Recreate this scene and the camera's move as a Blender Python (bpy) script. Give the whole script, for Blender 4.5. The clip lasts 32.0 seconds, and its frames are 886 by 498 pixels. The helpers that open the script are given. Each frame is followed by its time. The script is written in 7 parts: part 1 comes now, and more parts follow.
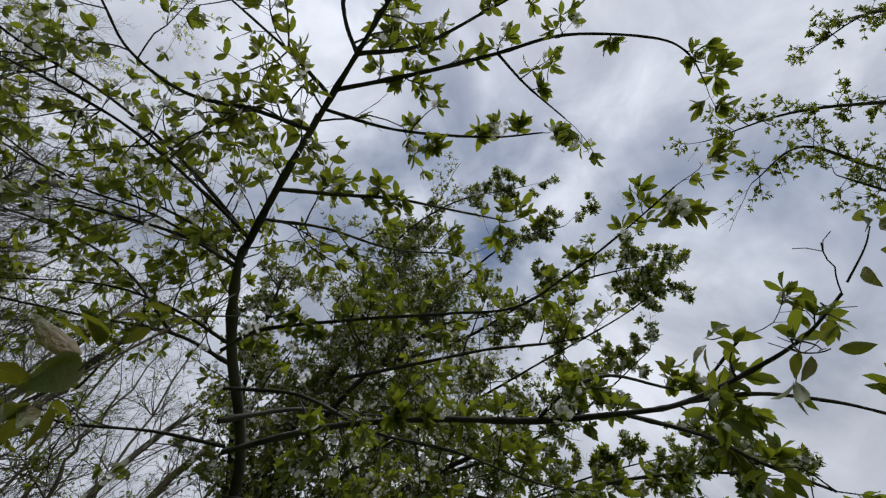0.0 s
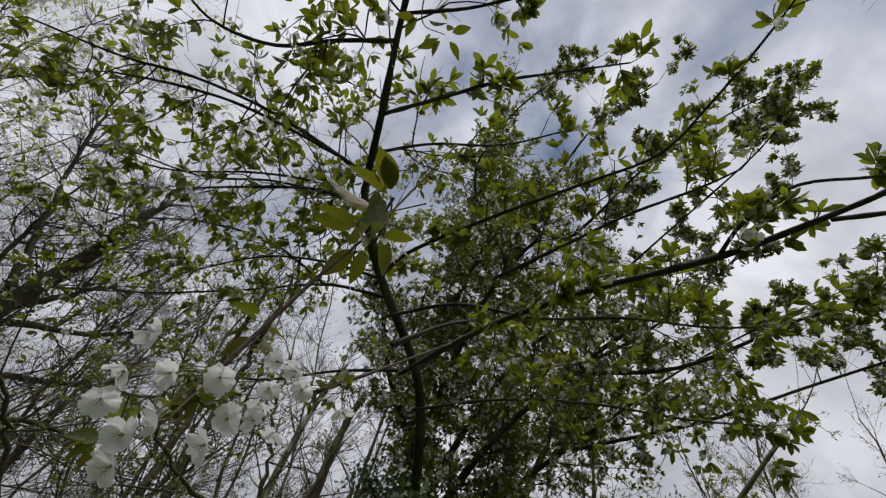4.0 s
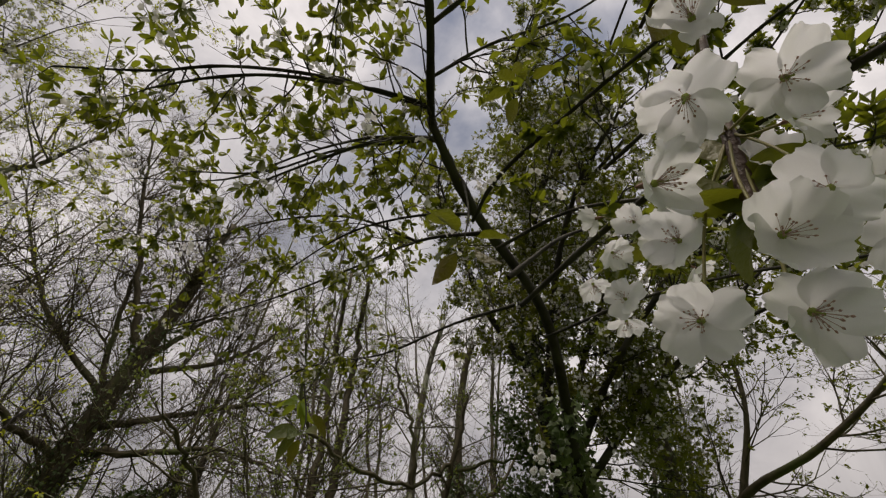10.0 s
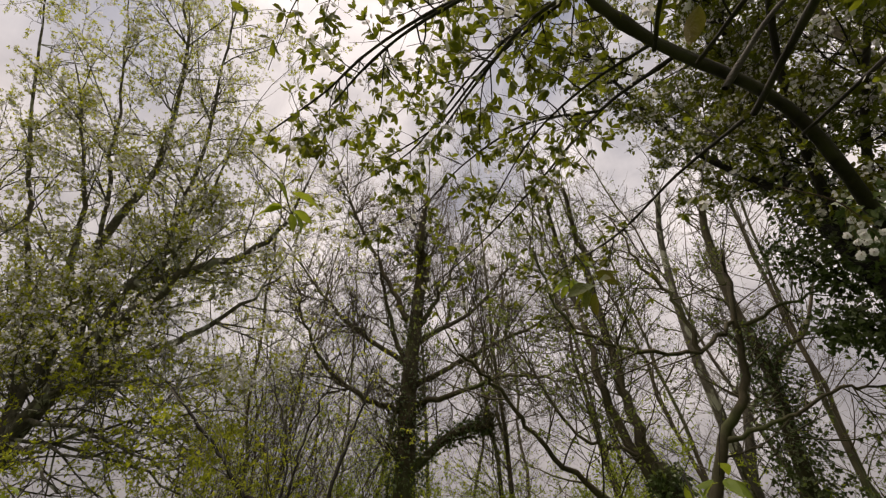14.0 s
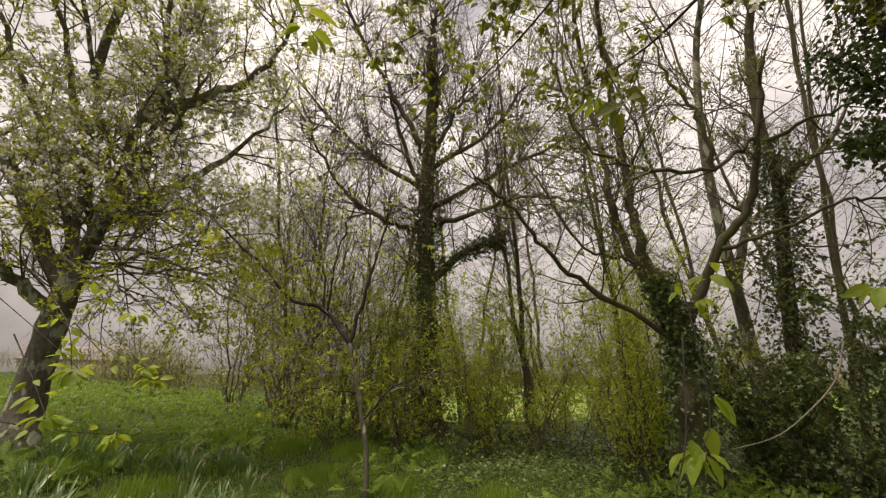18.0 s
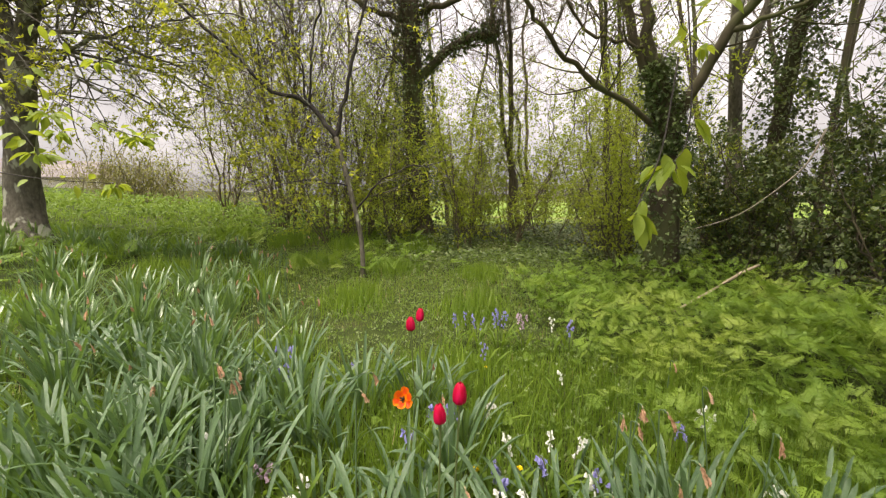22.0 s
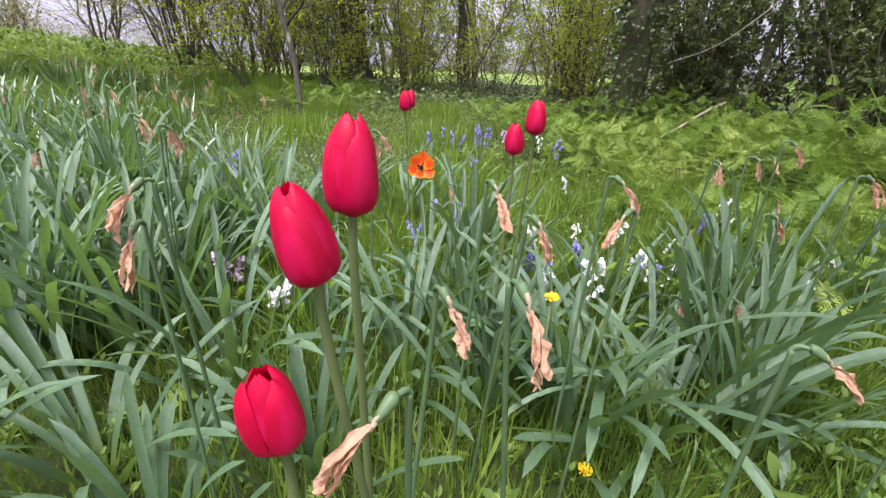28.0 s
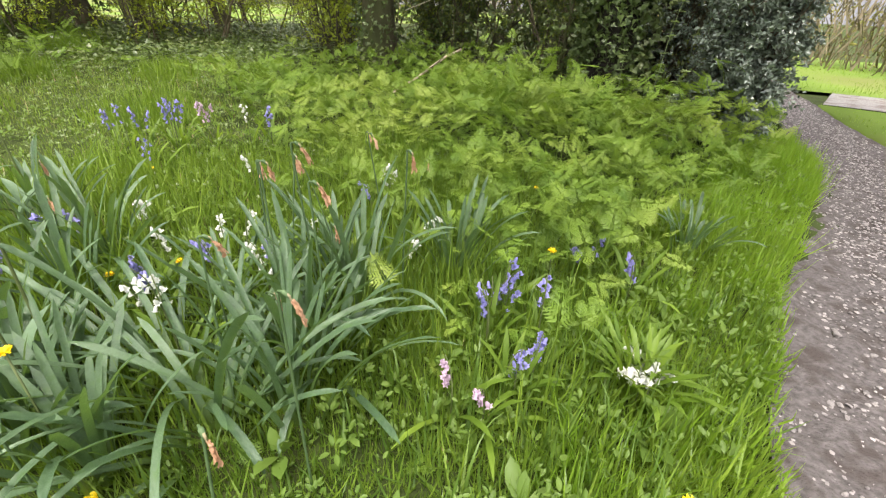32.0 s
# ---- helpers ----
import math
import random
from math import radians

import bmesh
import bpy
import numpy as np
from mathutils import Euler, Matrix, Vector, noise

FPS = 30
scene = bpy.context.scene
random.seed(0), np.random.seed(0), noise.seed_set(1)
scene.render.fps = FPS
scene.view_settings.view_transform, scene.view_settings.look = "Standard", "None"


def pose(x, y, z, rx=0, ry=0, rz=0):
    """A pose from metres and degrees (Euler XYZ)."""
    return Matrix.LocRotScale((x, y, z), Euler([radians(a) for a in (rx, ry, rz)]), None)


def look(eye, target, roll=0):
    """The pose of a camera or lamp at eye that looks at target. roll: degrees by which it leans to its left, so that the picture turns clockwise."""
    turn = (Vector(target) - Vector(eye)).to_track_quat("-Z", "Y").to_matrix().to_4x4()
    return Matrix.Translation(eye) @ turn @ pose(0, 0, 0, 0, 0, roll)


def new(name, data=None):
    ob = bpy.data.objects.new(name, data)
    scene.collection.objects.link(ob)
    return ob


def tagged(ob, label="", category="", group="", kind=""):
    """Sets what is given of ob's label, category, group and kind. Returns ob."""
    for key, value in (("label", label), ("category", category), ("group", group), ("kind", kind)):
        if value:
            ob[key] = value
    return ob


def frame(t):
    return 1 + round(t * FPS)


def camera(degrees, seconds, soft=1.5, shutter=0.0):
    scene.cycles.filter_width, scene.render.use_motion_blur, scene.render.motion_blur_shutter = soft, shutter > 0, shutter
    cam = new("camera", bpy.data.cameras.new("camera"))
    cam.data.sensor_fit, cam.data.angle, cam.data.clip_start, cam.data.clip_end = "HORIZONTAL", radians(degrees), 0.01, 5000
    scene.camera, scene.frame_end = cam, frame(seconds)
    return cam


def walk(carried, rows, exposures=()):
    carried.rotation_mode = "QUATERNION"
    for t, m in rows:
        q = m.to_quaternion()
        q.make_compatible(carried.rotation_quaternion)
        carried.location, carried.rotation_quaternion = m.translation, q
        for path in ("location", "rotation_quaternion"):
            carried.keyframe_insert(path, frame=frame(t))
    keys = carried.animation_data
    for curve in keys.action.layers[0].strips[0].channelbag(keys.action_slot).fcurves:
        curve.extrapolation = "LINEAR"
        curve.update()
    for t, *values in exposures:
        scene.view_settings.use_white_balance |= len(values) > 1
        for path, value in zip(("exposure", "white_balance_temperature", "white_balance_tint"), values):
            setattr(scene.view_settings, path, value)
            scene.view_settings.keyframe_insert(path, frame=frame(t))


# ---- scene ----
cam = camera(92.1, 32.0, soft=1.25)
METRES, EYE, TILT, LEAN, TURN = 3.0, 1.61, 69.5, -4.65, 0.0
ROWS = [
    (0.0, 0.0, 0.0, 0.0, 0.0, 0.0, -0.0),
    (0.5, -0.0039, -0.0008, -0.0062, 0.96, -0.97, 1.53),
    (1.0, -0.0094, -0.0023, -0.0098, 2.14, -2.08, 3.57),
    (1.5, -0.0141, -0.0036, -0.0152, 3.58, -3.14, 6.1),
    (2.0, -0.0143, -0.005, -0.0178, 5.12, -4.14, 8.77),
    (2.5, -0.0222, -0.0058, -0.0203, 6.46, -5.11, 11.27),
    (3.0, -0.0416, -0.0072, -0.0253, 7.56, -5.97, 13.33),
    (3.5, -0.0634, -0.0074, -0.0329, 8.47, -6.97, 15.14),
    (4.0, -0.088, -0.0061, -0.0457, 9.4, -7.92, 16.9),
    (4.5, -0.1109, -0.0037, -0.0519, 10.22, -9.3, 18.74),
    (6.5, -0.1596, 0.0184, -0.0579, 10.59, -12.29, 26.11),
    (7.0, -0.1642, 0.0258, -0.0588, 9.65, -12.8, 27.73),
    (7.5, -0.1696, 0.0334, -0.0583, 8.88, -13.4, 29.02),
    (8.0, -0.1779, 0.0399, -0.059, 8.49, -13.81, 30.1),
    (8.5, -0.1807, 0.0416, -0.063, 8.87, -13.78, 31.28),
    (9.0, -0.1859, 0.0406, -0.0599, 9.9, -13.58, 32.71),
    (9.5, -0.1916, 0.0369, -0.0578, 11.47, -13.2, 34.41),
    (10.0, -0.1952, 0.03, -0.0553, 13.43, -12.51, 36.09),
    (10.5, -0.204, 0.0233, -0.0492, 15.36, -12.03, 38.13),
    (11.0, -0.2199, 0.0163, -0.0417, 17.48, -11.44, 40.76),
    (11.5, -0.2304, 0.0084, -0.0421, 20.13, -10.37, 44.14),
    (12.0, -0.2363, 0.0054, -0.0509, 23.57, -8.6, 48.26),
    (12.5, -0.2354, 0.003, -0.0586, 28.25, -5.92, 52.85),
    (13.0, -0.2343, -0.002, -0.0598, 34.84, -1.87, 57.31),
    (13.5, -0.2359, -0.0114, -0.0549, 42.49, 2.82, 61.32),
    (14.0, -0.2344, -0.0269, -0.0489, 50.01, 7.16, 64.59),
    (14.5, -0.234, -0.0342, -0.0508, 56.36, 10.13, 66.66),
    (16.5, -0.2168, -0.016, -0.0191, 57.79, -1.49, 68.01),
    (17.0, -0.2152, -0.0248, -0.0231, 56.37, -5.38, 67.53),
    (17.5, -0.2165, -0.0379, -0.029, 54.8, -9.29, 66.89),
    (18.0, -0.218, -0.05, -0.0332, 53.46, -12.82, 66.16),
    (18.5, -0.2167, -0.0583, -0.0358, 51.77, -16.69, 65.39),
    (19.0, -0.2185, -0.0666, -0.0415, 50.15, -20.6, 64.73),
    (19.5, -0.2197, -0.076, -0.0483, 48.92, -24.38, 64.27),
    (20.0, -0.2236, -0.0887, -0.0553, 48.13, -28.11, 64.14),
    (20.5, -0.2247, -0.0984, -0.0612, 47.83, -31.64, 64.25),
    (21.0, -0.2268, -0.1118, -0.0653, 48.13, -34.82, 64.53),
    (21.5, -0.2302, -0.1246, -0.0649, 48.81, -37.61, 64.96),
    (22.0, -0.2328, -0.1371, -0.0672, 49.89, -39.97, 65.52),
    (22.5, -0.2352, -0.1509, -0.0729, 51.01, -41.99, 66.18),
    (23.0, -0.2364, -0.1624, -0.0791, 52.23, -43.71, 66.88),
    (23.5, -0.2349, -0.1713, -0.0806, 53.85, -44.84, 67.39),
    (24.0, -0.2472, -0.1899, -0.0759, 55.07, -46.16, 67.39),
    (24.5, -0.2704, -0.2175, -0.0652, 55.55, -47.59, 66.86),
    (25.0, -0.2962, -0.2505, -0.0576, 54.49, -50.04, 65.61),
    (25.5, -0.3225, -0.2741, -0.0547, 51.85, -53.44, 63.95),
    (27.5, -0.3729, -0.2948, -0.0603, 39.97, -64.39, 58.84),
    (28.0, -0.3704, -0.2942, -0.0621, 37.32, -67.02, 57.96),
    (28.5, -0.3685, -0.2926, -0.0657, 33.53, -70.9, 56.17),
    (29.0, -0.361, -0.288, -0.084, 28.64, -76.12, 52.8),
    (29.5, -0.3455, -0.2803, -0.1237, 24.04, -80.96, 48.78),
    (30.0, -0.3263, -0.2632, -0.1652, 20.38, -84.65, 44.8),
    (30.5, -0.302, -0.2451, -0.1943, 18.2, -87.0, 41.98),
    (31.0, -0.2799, -0.2299, -0.2081, 17.21, -88.29, 40.65),
    (31.5, -0.2596, -0.2094, -0.2145, 16.81, -89.25, 40.3),
    (32.0, -0.2379, -0.185, -0.2215, 16.72, -90.32, 40.08),
]
EXPOSURES = [(0.0, -0.02, 6200, 8), (4.0, 0.0, 6500, 9), (9.0, -0.03, 7200, 13), (13.0, 0.2, 7600, 15), (14.0, 0.3, 7700, 16), (17.0, 0.75, 8000, 15), (19.0, 1.05, 8200, 14), (21.0, 1.5, 7800, 13), (23.0, 1.8, 7400, 15), (25.0, 1.98, 6900, 25), (28.0, 1.9, 6100, 24), (29.0, 1.95, 6600, 27), (30.0, 2.08, 6600, 24), (32.0, 2.06, 6900, 13)]
walk(cam, [(t, pose(0, 0, EYE, TILT, LEAN, TURN) @ pose(METRES * x, METRES * y, METRES * z, 90 + pitch, roll, yaw)) for t, x, y, z, yaw, pitch, roll in ROWS], EXPOSURES)

# ---- sky and sun: a bright overcast sky with a thin blue gap overhead ----
world = bpy.data.worlds.new("overcast_sky")
scene.world = world
world.use_nodes = True
wt = world.node_tree
wt.nodes.clear()


def wnode(kind, **values):
    n = wt.nodes.new(kind)
    for key, v in values.items():
        n.inputs[key].default_value = v
    return n


w_out = wnode("ShaderNodeOutputWorld")
w_bg = wnode("ShaderNodeBackground", Strength=1.0)
w_sky = wt.nodes.new("ShaderNodeTexSky")
w_sky.sky_type, w_sky.sun_disc = "NISHITA", False
w_sky.sun_elevation, w_sky.sun_rotation = radians(70), radians(153)
w_dim = wt.nodes.new("ShaderNodeVectorMath")
w_dim.operation = "SCALE"
w_dim.inputs["Scale"].default_value = 0.10
w_co = wt.nodes.new("ShaderNodeTexCoord")
w_noise = wnode("ShaderNodeTexNoise", Scale=1.6, Detail=7.0, Roughness=0.52, Distortion=0.35)
w_cover = wt.nodes.new("ShaderNodeMapRange")
w_cover.inputs["From Min"].default_value, w_cover.inputs["From Max"].default_value = 0.30, 0.52
w_fine = wnode("ShaderNodeTexNoise", Scale=4.2, Detail=6.0, Roughness=0.55, Distortion=0.5)
w_tone = wt.nodes.new("ShaderNodeValToRGB")
w_tone.color_ramp.elements[0].position, w_tone.color_ramp.elements[0].color = 0.32, (0.52, 0.54, 0.62, 1)
w_tone.color_ramp.elements[1].position, w_tone.color_ramp.elements[1].color = 0.66, (1.04, 1.05, 1.13, 1)
w_mix = wt.nodes.new("ShaderNodeMix")
w_mix.data_type = "RGBA"
wt.links.new(w_co.outputs["Generated"], w_noise.inputs["Vector"])
wt.links.new(w_co.outputs["Generated"], w_fine.inputs["Vector"])
wt.links.new(w_noise.outputs["Fac"], w_cover.inputs["Value"])
wt.links.new(w_sky.outputs["Color"], w_dim.inputs[0])
w_low = wt.nodes.new("ShaderNodeMapRange")
w_low.inputs["From Min"].default_value, w_low.inputs["From Max"].default_value = 0.62, 0.86
w_low.inputs["To Min"].default_value, w_low.inputs["To Max"].default_value = 1.0, 0.0
w_max = wt.nodes.new("ShaderNodeMath")
w_max.operation = "MAXIMUM"
wt.links.new(w_cover.outputs["Result"], w_max.inputs[0])
wt.links.new(w_low.outputs["Result"], w_max.inputs[1])
wt.links.new(w_max.outputs["Value"], w_mix.inputs["Factor"])
wt.links.new(w_dim.outputs["Vector"], w_mix.inputs["A"])
wt.links.new(w_fine.outputs["Fac"], w_tone.inputs["Fac"])
wt.links.new(w_tone.outputs["Color"], w_mix.inputs["B"])
w_sep = wt.nodes.new("ShaderNodeSeparateXYZ")
w_rise = wt.nodes.new("ShaderNodeValToRGB")
w_rise.color_ramp.elements[0].position, w_rise.color_ramp.elements[0].color = 0.0, (0.19, 0.19, 0.19, 1)
w_rise.color_ramp.elements[1].position, w_rise.color_ramp.elements[1].color = 1.0, (0.88, 0.88, 0.88, 1)
for w_at, w_level in ((0.1, 0.28), (0.2, 0.385), (0.4, 0.63), (0.6, 0.71), (0.8, 0.80)):
    w_rise.color_ramp.elements.new(w_at).color = (w_level, w_level, w_level, 1)
w_shade = wt.nodes.new("ShaderNodeVectorMath")
w_shade.operation = "SCALE"
wt.links.new(w_co.outputs["Generated"], w_sep.inputs["Vector"])
wt.links.new(w_sep.outputs["Z"], w_rise.inputs["Fac"])
wt.links.new(w_sep.outputs["Z"], w_low.inputs["Value"])
wt.links.new(w_mix.outputs["Result"], w_shade.inputs[0])
wt.links.new(w_rise.outputs["Color"], w_shade.inputs["Scale"])
wt.links.new(w_shade.outputs["Vector"], w_bg.inputs["Color"])
wt.links.new(w_bg.outputs["Background"], w_out.inputs["Surface"])

sun = new("sun", bpy.data.lights.new("sun", "SUN"))
sun.data.energy, sun.data.angle, sun.data.color = 2.9, radians(40), (1.0, 0.96, 0.9)
sun.matrix_world = look((1.2, -2.4, 8), (0, 0, 0))


# ---- materials ----
def mix_colour(nt, fac, a, b):
    m = nt.nodes.new("ShaderNodeMix")
    m.data_type = "RGBA"
    if fac is not None:
        nt.links.new(fac, m.inputs["Factor"])
    for key, v in (("A", a), ("B", b)):
        if isinstance(v, tuple):
            m.inputs[key].default_value = (*v, 1)
        else:
            nt.links.new(v, m.inputs[key])
    return m.outputs["Result"]


def material(name, a, b, c=None, rough=0.6, spec=0.3, scale=20.0, bump=0.0, bump_scale=None, glow=0.0, vary="island", stretch=(1, 1, 1), sheer=None, spots=None, root=None):
    """A surface of colours a to b, varied by piece and by noise; c stains it in patches. glow: how much light passes through a leaf; sheer: its colour then; root: the colour at the foot of a leaf."""
    m = bpy.data.materials.new(name)
    m.use_nodes = True
    nt = m.node_tree
    bsdf = nt.nodes["Principled BSDF"]
    out = nt.nodes["Material Output"]
    co = nt.nodes.new("ShaderNodeTexCoord")
    mp = nt.nodes.new("ShaderNodeMapping")
    mp.inputs["Scale"].default_value = stretch
    nt.links.new(co.outputs["Object"], mp.inputs["Vector"])
    n1 = nt.nodes.new("ShaderNodeTexNoise")
    n1.inputs["Scale"].default_value, n1.inputs["Detail"].default_value = scale, 5
    nt.links.new(mp.outputs["Vector"], n1.inputs["Vector"])
    if vary == "island":
        src = nt.nodes.new("ShaderNodeNewGeometry").outputs["Random Per Island"]
    elif vary == "object":
        src = nt.nodes.new("ShaderNodeObjectInfo").outputs["Random"]
    else:
        src = n1.outputs["Fac"]
    soft = nt.nodes.new("ShaderNodeMapRange")
    soft.inputs["From Min"].default_value, soft.inputs["From Max"].default_value = 0.3, 0.7
    nt.links.new(n1.outputs["Fac"], soft.inputs["Value"])
    half = nt.nodes.new("ShaderNodeMath")
    half.operation = "MULTIPLY_ADD"
    half.inputs[1].default_value = 0.5
    hb = nt.nodes.new("ShaderNodeMath")
    hb.operation = "MULTIPLY"
    hb.inputs[1].default_value = 0.5
    nt.links.new(soft.outputs["Result"], hb.inputs[0])
    nt.links.new(src, half.inputs[0])
    nt.links.new(hb.outputs["Value"], half.inputs[2])
    col = mix_colour(nt, half.outputs["Value"], a, b)
    if c:
        n2 = nt.nodes.new("ShaderNodeTexNoise")
        n2.inputs["Scale"].default_value, n2.inputs["Detail"].default_value = scale * 0.23, 3
        nt.links.new(mp.outputs["Vector"], n2.inputs["Vector"])
        r2 = nt.nodes.new("ShaderNodeMapRange")
        r2.inputs["From Min"].default_value, r2.inputs["From Max"].default_value = spots or (0.5, 0.66)
        nt.links.new(n2.outputs["Fac"], r2.inputs["Value"])
        col = mix_colour(nt, r2.outputs["Result"], col, c)
    if root:
        sz = nt.nodes.new("ShaderNodeSeparateXYZ")
        nt.links.new(co.outputs["Object"], sz.inputs["Vector"])
        rz = nt.nodes.new("ShaderNodeMapRange")
        rz.inputs["From Min"].default_value, rz.inputs["From Max"].default_value = 0.03, 0.34
        nt.links.new(sz.outputs["Z"], rz.inputs["Value"])
        col = mix_colour(nt, rz.outputs["Result"], root, col)
    nt.links.new(col, bsdf.inputs["Base Color"])
    bsdf.inputs["Roughness"].default_value = rough
    bsdf.inputs["Specular IOR Level"].default_value = spec
    if bump:
        nb = nt.nodes.new("ShaderNodeTexNoise")
        nb.inputs["Scale"].default_value, nb.inputs["Detail"].default_value = bump_scale or scale * 2, 6
        nt.links.new(mp.outputs["Vector"], nb.inputs["Vector"])
        bp = nt.nodes.new("ShaderNodeBump")
        bp.inputs["Strength"].default_value, bp.inputs["Distance"].default_value = bump, 0.01
        nt.links.new(nb.outputs["Fac"], bp.inputs["Height"])
        nt.links.new(bp.outputs["Normal"], bsdf.inputs["Normal"])
    if glow:
        tr = nt.nodes.new("ShaderNodeBsdfTranslucent")
        if sheer:
            nt.links.new(mix_colour(nt, half.outputs["Value"], sheer, tuple(0.8 * v for v in sheer)), tr.inputs["Color"])
        else:
            nt.links.new(col, tr.inputs["Color"])
        mx = nt.nodes.new("ShaderNodeMixShader")
        mx.inputs["Fac"].default_value = glow
        nt.links.new(bsdf.outputs["BSDF"], mx.inputs[1])
        nt.links.new(tr.outputs["BSDF"], mx.inputs[2])
        nt.links.new(mx.outputs["Shader"], out.inputs["Surface"])
    return m


BARK_CHERRY = material("cherry_bark", (0.014, 0.012, 0.011), (0.042, 0.035, 0.03), (0.065, 0.06, 0.05), rough=0.8, scale=9, bump=0.6, bump_scale=30, vary="noise", stretch=(1, 1, 3))
BARK_LICHEN = material("lichened_bark", (0.045, 0.041, 0.033), (0.17, 0.155, 0.12), (0.33, 0.34, 0.27), rough=0.95, scale=26, bump=1.0, bump_scale=44, vary="noise", stretch=(1, 1, 0.55), spots=(0.545, 0.60))
BARK_HAZEL = material("hazel_bark", (0.07, 0.055, 0.035), (0.17, 0.14, 0.09), (0.09, 0.10, 0.045), rough=0.85, scale=18, bump=0.5, vary="noise", stretch=(1, 1, 0.4))
BARK_OLIVE = material("mossy_bark", (0.042, 0.035, 0.024), (0.125, 0.105, 0.068), (0.095, 0.11, 0.045), rough=0.9, scale=10, bump=0.7, bump_scale=30, vary="noise", stretch=(1, 1, 0.4))
BARK_GREY = material("grey_shoot_bark", (0.16, 0.14, 0.11), (0.28, 0.25, 0.20), rough=0.85, scale=30, vary="noise")
BARK_TWIG = material("twig_bark", (0.045, 0.035, 0.028), (0.10, 0.078, 0.062), rough=0.8, scale=30, vary="island")
BARK_RED = material("young_twig_bark", (0.045, 0.026, 0.019), (0.10, 0.055, 0.038), (0.11, 0.08, 0.065), rough=0.6, scale=120, bump=0.4, vary="noise")
WOOD_DEAD = material("dead_wood", (0.30, 0.25, 0.18), (0.46, 0.38, 0.27), (0.20, 0.17, 0.12), rough=0.85, scale=14, bump=0.6, bump_scale=60, vary="noise")
LEAF_CHERRY = material("cherry_leaf", (0.05, 0.075, 0.012), (0.115, 0.14, 0.024), (0.13, 0.105, 0.03), rough=0.45, spec=0.35, scale=6, glow=0.42, sheer=(0.27, 0.31, 0.022))
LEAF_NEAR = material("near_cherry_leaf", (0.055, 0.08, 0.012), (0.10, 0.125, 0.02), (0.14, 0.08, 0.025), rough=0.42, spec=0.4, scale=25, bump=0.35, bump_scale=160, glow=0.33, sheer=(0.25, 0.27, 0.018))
LEAF_YOUNG = material("young_leaf", (0.18, 0.22, 0.02), (0.36, 0.39, 0.045), rough=0.5, spec=0.3, scale=8, glow=0.55, sheer=(0.56, 0.60, 0.05))
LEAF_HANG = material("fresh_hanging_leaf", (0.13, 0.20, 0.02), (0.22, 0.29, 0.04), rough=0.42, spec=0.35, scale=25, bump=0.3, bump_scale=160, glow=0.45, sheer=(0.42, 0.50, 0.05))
LEAF_SHRUB = material("shrub_leaf", (0.09, 0.14, 0.03), (0.18, 0.22, 0.05), rough=0.5, spec=0.3, scale=6, glow=0.4, sheer=(0.28, 0.33, 0.06))
LEAF_HEDGE = material("hedge_leaf", (0.15, 0.215, 0.022), (0.31, 0.37, 0.05), rough=0.5, spec=0.3, scale=6, glow=0.55, sheer=(0.50, 0.60, 0.06))
LEAF_IVY = material("ivy_leaf", (0.036, 0.066, 0.02), (0.125, 0.175, 0.05), (0.15, 0.18, 0.065), rough=0.45, spec=0.45, scale=5, glow=0.15)
# glossy holly leaf, base colour paled and greyed to hold the sky's silvery sheen
LEAF_HOLLY = material("glossy_leaf_with_sky_sheen", (0.09, 0.125, 0.09), (0.24, 0.29, 0.23), rough=0.24, spec=1.0, scale=8, glow=0.05)
LEAF_BUD = material("bud_scale", (0.13, 0.11, 0.05), (0.20, 0.18, 0.07), rough=0.6, scale=20, glow=0.3)
PETAL = material("white_petal", (0.86, 0.86, 0.86), (0.92, 0.91, 0.92), rough=0.5, spec=0.25, scale=60, bump=0.25, bump_scale=240, glow=0.55, vary="object", sheer=(0.9, 0.9, 0.91))
PETAL_FAR = material("blossom_petal", (0.72, 0.70, 0.72), (0.86, 0.84, 0.85), rough=0.6, scale=20, glow=0.4)
CALYX = material("calyx", (0.15, 0.07, 0.045), (0.24, 0.12, 0.06), rough=0.5, scale=90, vary="noise", glow=0.15)
STAMEN = material("stamen", (0.55, 0.42, 0.36), (0.30, 0.13, 0.09), rough=0.5, scale=80)
GREEN_EYE = material("flower_eye", (0.22, 0.30, 0.05), (0.30, 0.33, 0.07), rough=0.5, scale=90, vary="noise")
TULIP_RED = material("red_tulip_petal", (0.37, 0.001, 0.025), (0.47, 0.002, 0.042), (0.52, 0.006, 0.065), rough=0.45, spec=0.2, scale=9, bump=0.12, bump_scale=50, glow=0.22, vary="object", stretch=(2, 2, 0.6), sheer=(0.80, 0.003, 0.04))
TULIP_ORANGE = material("orange_tulip_petal", (0.80, 0.13, 0.006), (0.90, 0.34, 0.012), (0.80, 0.05, 0.012), rough=0.42, spec=0.35, scale=9, glow=0.35, vary="object", sheer=(0.9, 0.24, 0.01), spots=(0.5, 0.62))
TULIP_DARK = material("tulip_heart", (0.02, 0.012, 0.015), (0.05, 0.03, 0.02), rough=0.7, scale=90, vary="noise")
STEM_GREEN = material("flower_stem", (0.085, 0.115, 0.04), (0.13, 0.165, 0.06), rough=0.5, scale=30, vary="noise", glow=0.1)
STEM_DARK = material("daffodil_stem", (0.06, 0.11, 0.045), (0.10, 0.16, 0.07), rough=0.5, scale=30, vary="noise", glow=0.1)
